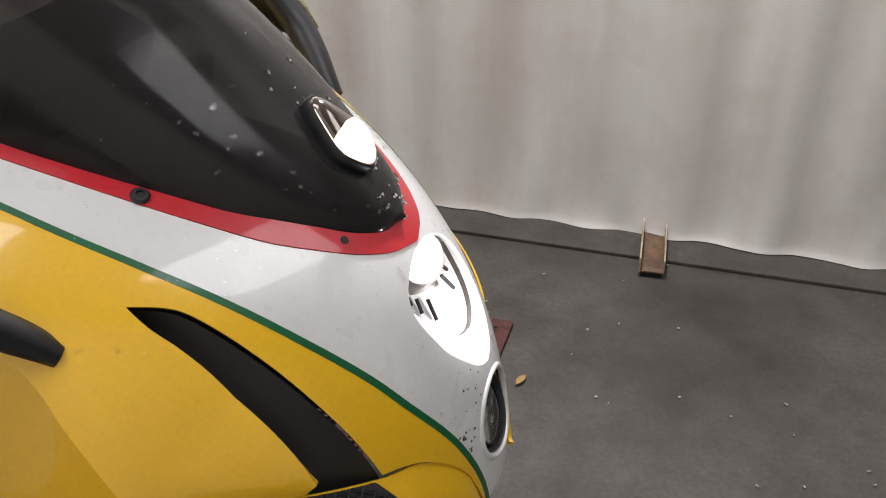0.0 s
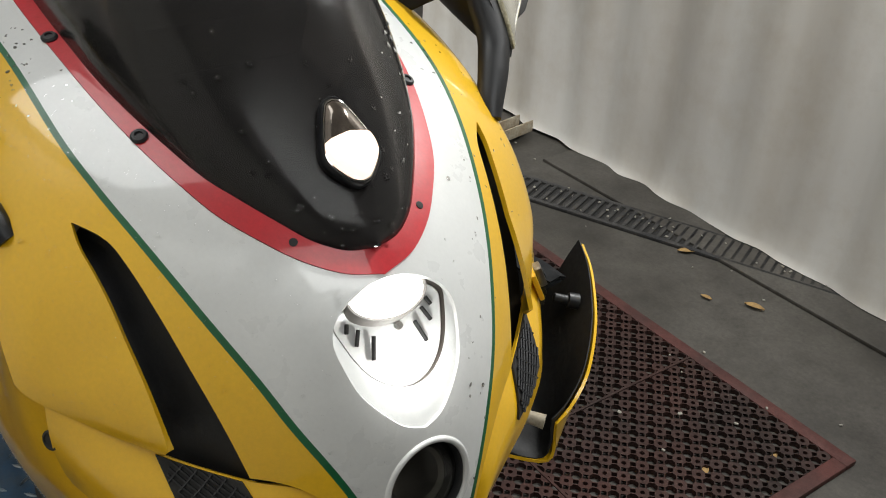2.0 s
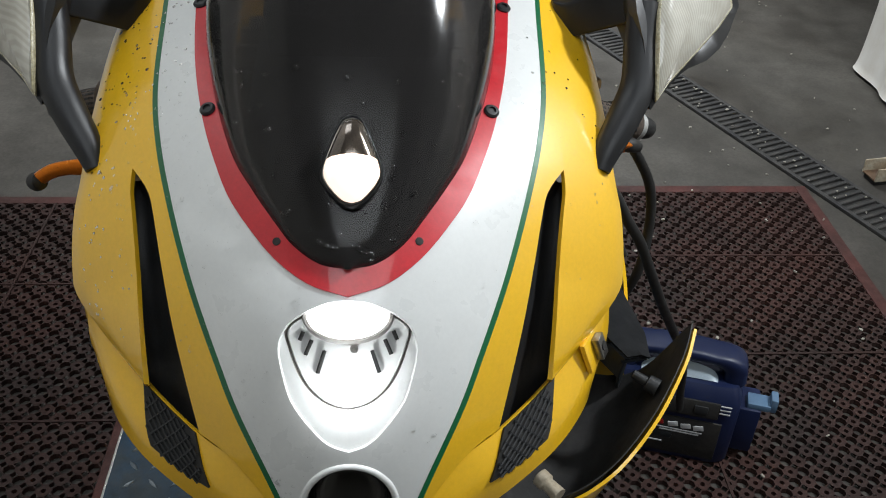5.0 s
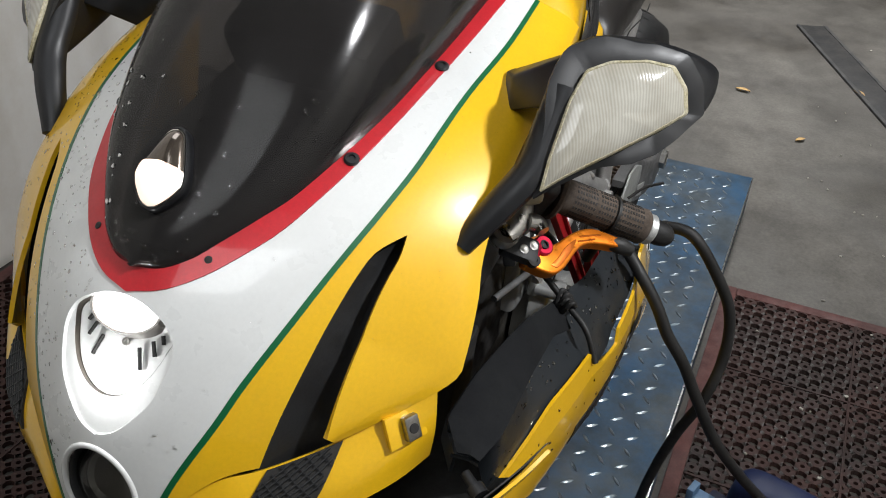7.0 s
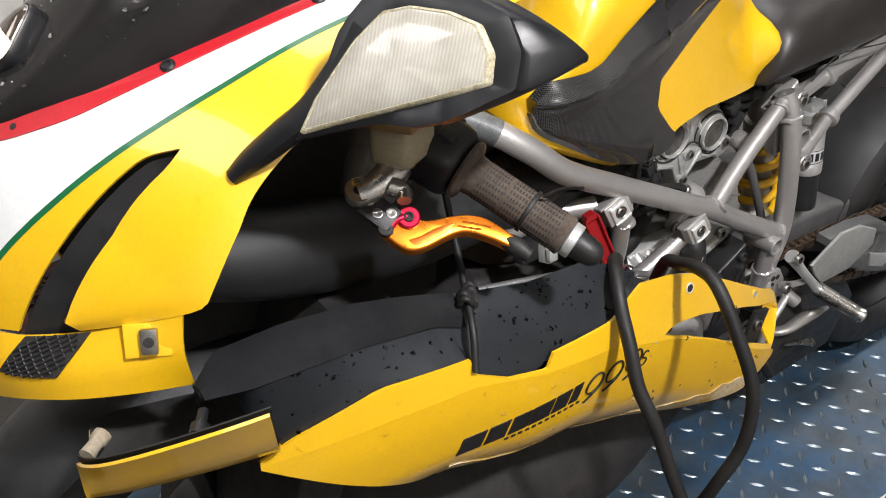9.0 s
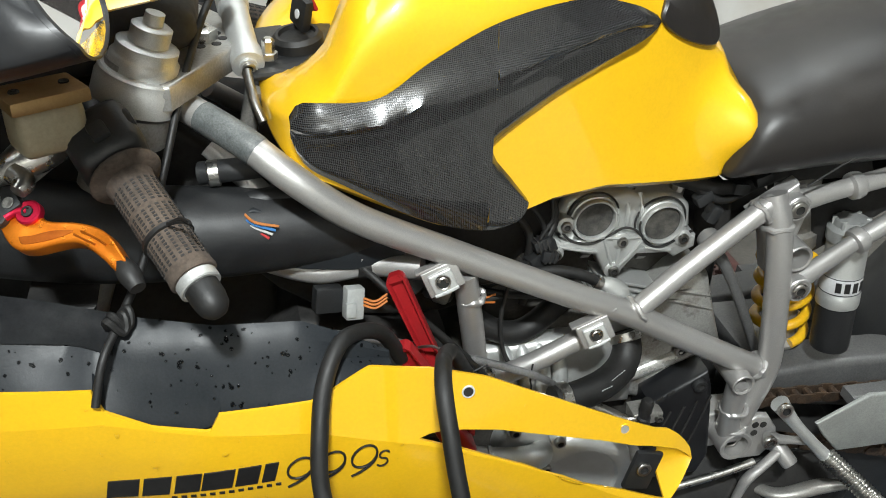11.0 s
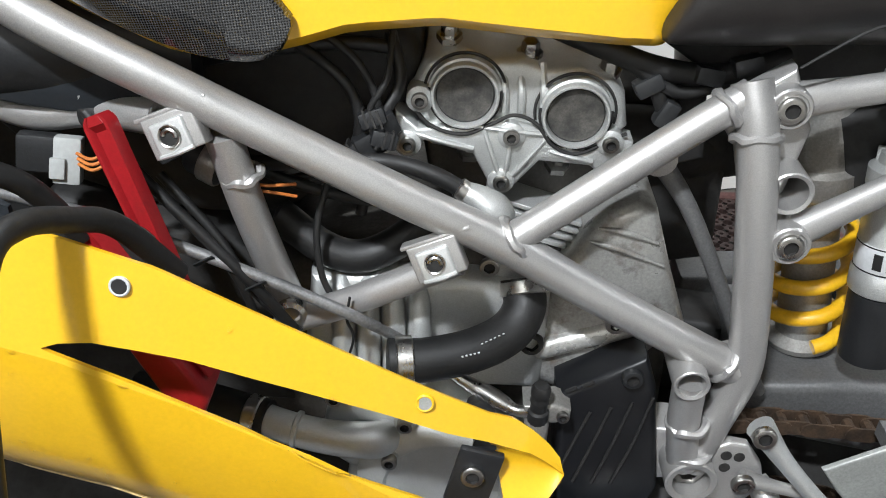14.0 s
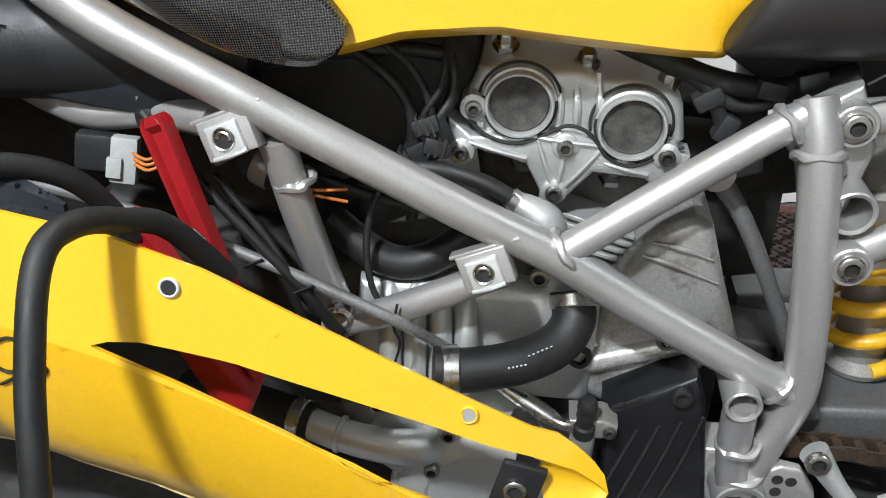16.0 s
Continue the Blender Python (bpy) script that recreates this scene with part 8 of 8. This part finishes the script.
part("brake_hose", tube([(0.255, 0.060, 0.86), (0.262, 0.075, 0.82), (0.268, 0.080, 0.77), (0.262, 0.08, 0.72)], 0.0065, 12, 5), RUBBER, bike, "black rubber brake hose", 60)
for z, y in ((0.795, 0.09), (0.765, 0.10)):
    part("duct_stub", tube([(0.345, y, z - 0.012), (0.30, y + 0.01, z - 0.004), (0.255, y + 0.005, z)], 0.011, 14, 4), BLACK, bike)
part("stub_collar", lathe([(0.0115, 0), (0.0125, 0.001), (0.0125, 0.010), (0.0115, 0.011)], 18, facing((0.338, 0.094, 0.784), (-1, 0, 0.1))), ALLOY, bike)
part("frame_pin", lathe([(0.010, 0), (0.010, 0.05), (0.008, 0.052)], 16, facing((0.235, 0.10, 0.818), (-0.4, 0.9, -0.1))), ALLOY, frame_part)
for k, col in enumerate(((0.5, 0.03, 0.03), (0.6, 0.6, 0.58), (0.05, 0.2, 0.5), (0.55, 0.2, 0.05))):
    mm = stuff("wire_colour", col, tuple(0.8 * c for c in col), 0.5, broad=50, fine=300, grain=0.1, bump=0.0)
    part("wire_end", tube([(0.315 - 0.002 * k, 0.130, 0.752 + 0.003 * k), (0.300, 0.140 + 0.002 * k, 0.748 + 0.004 * k), (0.288 - 0.003 * k, 0.146, 0.742 + 0.004 * k)], 0.0013, 6, 4), mm, bike)

# cable ties round the grip
tie = part("cable_tie", lathe([(0.0192, -0.002), (0.0202, -0.0015), (0.0202, 0.0015), (0.0192, 0.002)], 24, facing(Vector((0.3905, 0.2215, 0.8475)).lerp(Vector((0.333, 0.325, 0.797)), 0.46), (-0.057, 0.104, -0.050))), RUBBER, left, "black cable tie on the grip")
part("tie_tail", tube([(0.362, 0.283, 0.845), (0.352, 0.296, 0.856), (0.345, 0.312, 0.862)], 0.0014, 6, 4), RUBBER, tie)



# ---- loose things on and beside the bike ----
cord = part("elastic_cord", tube([(0.312, 0.030, 0.945), (0.330, 0.060, 0.920), (0.352, 0.105, 0.872), (0.372, 0.150, 0.815), (0.392, 0.205, 0.765), (0.412, 0.250, 0.738), (0.424, 0.276, 0.722), (0.432, 0.292, 0.692)], 0.0034, 10, 6), RUBBER, None, "", 60)
tagged(cord, "black braided cord tying the loose fairing to the bars", "cord")
for k, (x, y, z) in enumerate(((0.410, 0.246, 0.741), (0.413, 0.252, 0.737), (0.316, 0.036, 0.940), (0.320, 0.042, 0.935))):
    part("knot", tube([(x + 0.008 * math.cos(a), y + 0.006 * math.sin(a), z + 0.006 * math.sin(2 * a) + 0.003 * (k % 2)) for a in np.linspace(0, 6.28, 12)], 0.0032, 8, 3), RUBBER, cord)

jump = thing("jump_starter", "dark blue portable jump starter box with a carry handle", "jump starter", pose(-0.048, 0.597, FLOOR + 0.013, 0, 0, -17) @ Matrix.Diagonal((1, 1, 0.92, 1)))
rows = []
for w, dpt, z in ((0.118, 0.060, 0.0), (0.124, 0.064, 0.012), (0.124, 0.064, 0.150), (0.120, 0.058, 0.182), (0.112, 0.044, 0.202)):
    ring = []
    for a in np.linspace(0, 2 * math.pi, 40, endpoint=False):
        c, q = math.cos(a), math.sin(a)
        ring.append((dpt * math.copysign(abs(c) ** 0.28, c), w * math.copysign(abs(q) ** 0.28, q), z))
    rows.append(ring)
bm = bmesh.new()
lattice(bm, rows, True, True)
part("case", bm, BLUEBOX, jump, "dark blue plastic case", 50)
part("front_panel", block((0.006, 0.190, 0.105), pose(0.064, 0, 0.068), 0.003), DARK, jump, "black label panel")
part("upper_panel", block((0.006, 0.160, 0.040), pose(0.063, 0.004, 0.152, 0, -8, 0), 0.004), DARK, jump, "black recessed socket panel")
for y in (-0.02, 0.05):
    part("socket_cap", block((0.006, 0.026, 0.020), pose(0.0665, y, 0.152, 0, -8, 0), 0.003), BLACK, jump, "black socket cap")
for k in range(3):
    part("indicator_bar", block((0.002, 0.020, 0.003), pose(0.0645, 0.094, 0.150 + 0.010 * k), 0.0005), PALE, jump)
part("button", lathe([(0.005, 0), (0.005, 0.003), (0.003, 0.004), (0, 0.004)], 14, facing((0.0660, -0.035, 0.128), (1, 0, 0))), CLIPRED, jump, "small red button")
arch = spline([(-0.112, 0.196), (-0.108, 0.236), (-0.088, 0.254), (-0.045, 0.262), (0.0, 0.264), (0.045, 0.262), (0.088, 0.254), (0.108, 0.236), (0.112, 0.196)], 6)
rows = []
for k, (y, z) in enumerate(arch):
    thin = 0.014 + 0.010 * max(0.0, abs(y) - 0.06) / 0.05
    n = np.array((y, (z - 0.15) * 0.8))
    n = n / np.linalg.norm(n)
    ring = []
    for a in np.linspace(0, 2 * math.pi, 16, endpoint=False):
        c, q = math.cos(a), math.sin(a)
        off = thin * math.copysign(abs(q) ** 0.6, q) - 0.010
        ring.append((0.030 * math.copysign(abs(c) ** 0.5, c), y + n[0] * off, z + n[1] * off))
    rows.append(ring)
bm = bmesh.new()
lattice(bm, rows, True, True)
part("handle_grip", bm, BLUEBOX, jump, "blue arched carry handle", 50)
# paler blue plates on both corners of the handle
for e in (-1, 1):
    part("handle_end", block((0.050, 0.024, 0.006), pose(0, e * 0.094, 0.2525, -e * 20, 0, 0), 0.0025), stuff("paler_blue_plastic", (0.06, 0.10, 0.20), (0.045, 0.08, 0.17), 0.32, broad=20, fine=200, grain=0.2, bump=0.05), jump, "paler corner of the handle")
# pale panel that fills the opening under the handle
rows = [[(0.018 + 0.016 * (1 - v), u * 0.072, 0.204 + 0.028 * v * math.sqrt(max(0.0, 1 - u * u))) for v in np.linspace(0, 1, 5)] for u in np.linspace(-1, 1, 18)]
part("opening_panel", shell(rows, 0.002, None, (1, 0, 0.5)), stuff("pale_blue_panel", (0.40, 0.47, 0.52), (0.32, 0.40, 0.47), 0.3, broad=20, fine=200, grain=0.1, bump=0.0), jump, "pale rounded panel in the handle's opening")
CAPBLUE = stuff("blue_grey_plastic", (0.11, 0.19, 0.30), (0.08, 0.15, 0.25), 0.4, broad=20, fine=200, grain=0.1, bump=0.05)
for side in (-1, 1):
    part("side_holster", block((0.070, 0.046, 0.120), pose(0, side * 0.142, 0.085), 0.008), BLUEBOX, jump)
    part("holster_cap", block((0.034, 0.044, 0.016), pose(0.012, side * 0.158, 0.150), 0.004), CAPBLUE, jump, "blue-grey cable holster")
    part("cap_tip", block((0.030, 0.014, 0.034), pose(0.012, side * 0.184, 0.158), 0.004), CAPBLUE, jump)
for i, (y, w, mat) in enumerate(((-0.062, 0.016, CLIPRED), (-0.041, 0.016, CLIPRED), (-0.020, 0.016, CLIPRED), (0.006, 0.019, PALE), (0.030, 0.019, PALE), (0.054, 0.019, PALE))):
    part("label_bar", block((0.002, w, 0.013), pose(0.0672, y, 0.100, 12, 0, 0), 0.001), mat, jump)
for z, w, y in ((0.087, 0.085, 0.02), (0.081, 0.075, 0.02), (0.046, 0.045, -0.03)):
    part("label_bar", block((0.002, w, 0.0028), pose(0.0672, y, z)), PALE, jump)
part("label_bar", block((0.002, 0.040, 0.018), pose(0.0668, -0.012, 0.066), 0.001), LINER, jump)

cable1 = part("jumper_cable", tube([(0.178, 0.215, 0.645), (0.198, 0.232, 0.688), (0.222, 0.250, 0.707), (0.242, 0.272, 0.712), (0.257, 0.297, 0.693), (0.264, 0.322, 0.663), (0.266, 0.342, 0.627), (0.258, 0.366, 0.588), (0.248, 0.393, 0.530), (0.228, 0.425, 0.460), (0.180, 0.470, 0.370), (0.115, 0.520, 0.270), (0.062, 0.556, 0.180), (0.040, 0.572, 0.100), (0.036, 0.580, 0.050)], 0.0072, 16, 7), RUBBER, None, "", 60)
tagged(cable1, "thick black jumper cable with a red clamp", "cable", "jumper cables")
cable2 = part("jumper_cable", tube([(0.118, 0.225, 0.628), (0.140, 0.252, 0.676), (0.153, 0.278, 0.694), (0.163, 0.312, 0.710), (0.168, 0.340, 0.706), (0.165, 0.372, 0.665), (0.159, 0.400, 0.610), (0.163, 0.408, 0.545), (0.180, 0.398, 0.480), (0.172, 0.376, 0.404), (0.150, 0.358, 0.310), (0.130, 0.345, 0.200), (0.110, 0.350, 0.090), (0.080, 0.366, 0.012), (0.020, 0.400, -0.060), (-0.040, 0.470, -0.090)], 0.0072, 16, 7), RUBBER, None, "", 60)
tagged(cable2, "thick black jumper cable looping to the floor", "cable", "jumper cables")
# red spring clamp: two trough-shaped handles on a hinge, with jaws
def trough(a, b, w0, w1, deep, up):
    """A moulded handle: a rounded channel with raised rims, open towards up, from its free end a to its hinge end b."""
    a, b = Vector(a), Vector(b)
    way = (b - a).normalized()
    side = way.cross(Vector(up)).normalized()
    top = side.cross(way).normalized()
    rows = []
    for k in (-0.02, 0.0, 0.02, 0.05, 0.12, 0.25, 0.45, 0.65, 0.85, 1.0):
        c = a.lerp(b, k)
        w = (w0 + (w1 - w0) * k) * (0.55 if k < 0 else 0.86 if k == 0 else 1.0)
        d = deep if k > 0.03 else 0.0008
        rows.append([c + side * (w * u) + top * v for u, v in ((-0.92, -0.012), (-1.0, -0.003), (-0.97, 0.0), (-0.74, 0.0), (-0.66, -0.0012), (-0.60, -d), (0.60, -d), (0.66, -0.0012), (0.74, 0.0), (0.97, 0.0), (1.0, -0.003), (0.92, -0.012))])
    bm = bmesh.new()
    lattice(bm, rows, True, True)
    return part("clamp_handle", bm, CLIPRED, cable1, "red plastic clamp handle", 30)


trough((0.178, 0.172, 0.703), (0.118, 0.208, 0.560), 0.0098, 0.0076, 0.0050, (0.35, 0.85, 0.35))
trough((0.180, 0.224, 0.660), (0.112, 0.226, 0.545), 0.0085, 0.0085, 0.0050, (0.55, 0.75, 0.40))
part("clamp_hinge", tube([(0.158, 0.196, 0.640), (0.146, 0.204, 0.646), (0.137, 0.206, 0.640)], 0.0014, 8, 4), STEEL, cable1, "bright spring wire")
part("clamp_jaw", slab([(0.152, 0.575), (0.128, 0.580), (0.104, 0.538), (0.110, 0.520), (0.124, 0.516)], 0.205, 0.240, 0.005), CLIPRED, cable1, "red clamp jaw")

# leaves and grit on the floor
rng = random.Random(11)
for x, y, r, spin in ((0.067, 1.543, 0.026, 20), (0.62, 1.06, 0.020, 70), (0.40, 0.98, 0.016, 120), (-0.22, 1.60, 0.024, 50), (-0.03, 1.47, 0.016, 10), (-2.6, 0.62, 0.03, 40), (-2.4, 0.2, 0.028, 80), (-2.05, 0.45, 0.022, 140), (-3.0, 0.95, 0.03, 15), (0.45, 1.13, 0.014, 95)):
    rows = []
    for k in np.linspace(0, 1, 9):
        w = r * 0.42 * math.sin(math.pi * min(0.98, k + 0.01)) ** 0.8
        rows.append([(r * (2 * k - 1), v * w, 0.004 + 0.16 * r * v * v + 0.10 * r * math.sin(3 * k)) for v in (-1, -0.5, 0, 0.5, 1)])
    leaf = part("leaf", shell(rows, 0.0006), LEAF)
    leaf.matrix_world = pose(x, y, FLOOR + (0.012 if y > 1.66 else 0.0005), 0, 0, spin)
    tagged(leaf, "small dry yellow leaf on the concrete floor", "leaf", "fallen leaves")
grit = bmesh.new()
for k in range(260):
    t = rng.uniform(-1.15, 1.15)
    x, y = (-0.85 + t * 0.922 + rng.uniform(-0.05, 0.05), 1.42 + t * 0.387 + rng.uniform(-0.05, 0.05)) if k < 90 else (rng.uniform(-3.2, 1.4), rng.uniform(0.45, 1.7))
    on_mat = -1.03 < x < 0.555 and 0.372 < y < 1.262
    block((rng.uniform(0.003, 0.010), rng.uniform(0.003, 0.008), 0.004), pose(x, y, FLOOR + (0.0135 if on_mat else (0.012 if k < 90 else 0.001)) + 0.0015, rng.uniform(-20, 20), rng.uniform(-20, 20), rng.uniform(0, 180)), 0.001, grit, 1)
tagged(part("floor_grit", grit, PEBBLE), "pale grit and litter scattered over the floor", "grit", kind="stuff")

# ---- water drops on the bodywork ----
rng = random.Random(5)
wet = bmesh.new()
n = 0
while n < 480:
    s, y = rng.uniform(-0.30, 0.17), rng.uniform(-0.215, 0.215)
    a = abs(y)
    if a < centre_gap(s) + 0.004 or a > panel_w(min(s, 0.056)) - 0.008 or (s > 0.05 and a > stripe_w(s)):
        continue
    if -0.105 < s < 0.1 and vent_in_w(s) - 0.004 < a < vent_out_w(s) + 0.004:
        continue
    if y > 0 and rng.random() < 0.88:
        continue
    r = rng.uniform(0.0006, 0.0012) if rng.random() < 0.9 else rng.uniform(0.0013, 0.0022)
    lift_by = 0.0012 + (0.016 * max(0.0, min(1.0, (s + 0.02) / 0.077)) * 0.7 if a > 0.155 else 0.0)
    drops(wet, nose(s, y, lift_by - 0.0008), nose_normal(s, y), r, rng, 0.42)
    n += 1
tagged(part("water_drops", wet, WATER, fairing), kind="stuff")
wet = bmesh.new()
for _ in range(230):
    i, v = rng.randrange(len(rows_liner) - 1), rng.random()
    q = rng.choice((0, 1, 2, 3))
    a, b, c = (Vector(rows_liner[i][q]), Vector(rows_liner[i][q + 1]), Vector(rows_liner[i + 1][q]))
    nrm = (c - a).cross(b - a).normalized()
    nrm = nrm if nrm.z > 0 else -nrm
    drops(wet, a + (b - a) * v + (c - a) * rng.random() + nrm * 0.0002, nrm, rng.choice((0.0007, 0.0009, 0.0012, 0.0015, 0.0021)), rng, 0.5)
tagged(part("water_drops", wet, WETDARK, liner), kind="stuff")
wet = bmesh.new()
for _ in range(60):
    x = rng.uniform(-0.1, 0.6)
    z = rng.uniform(panel_low(x) + 0.03, panel_top(x) - 0.004)
    y = panel_y(x, z) if z > panel_crease(x) else under(x, z)
    if x < 0.18 and slot_low(x) < z < slot_high(x):
        continue
    drops(wet, (x, y, z), (0, 1, 0.25), rng.choice((0.0014, 0.002, 0.0028)), rng)
tagged(part("water_drops", wet, WATER, side_panel), kind="stuff")
wet = bmesh.new()
for _ in range(90):
    r_i = screen_rows[rng.randrange(4, 30)]
    k = rng.randrange(2, 22)
    p = Vector(r_i[k])
    nrm = (p - Vector((p.x - 0.1, 0, p.z - 0.12))).normalized()
    drops(wet, p, nrm, rng.choice((0.001, 0.0014, 0.002, 0.0028)), rng)
tagged(part("water_drops", wet, WATER, screen), kind="stuff")
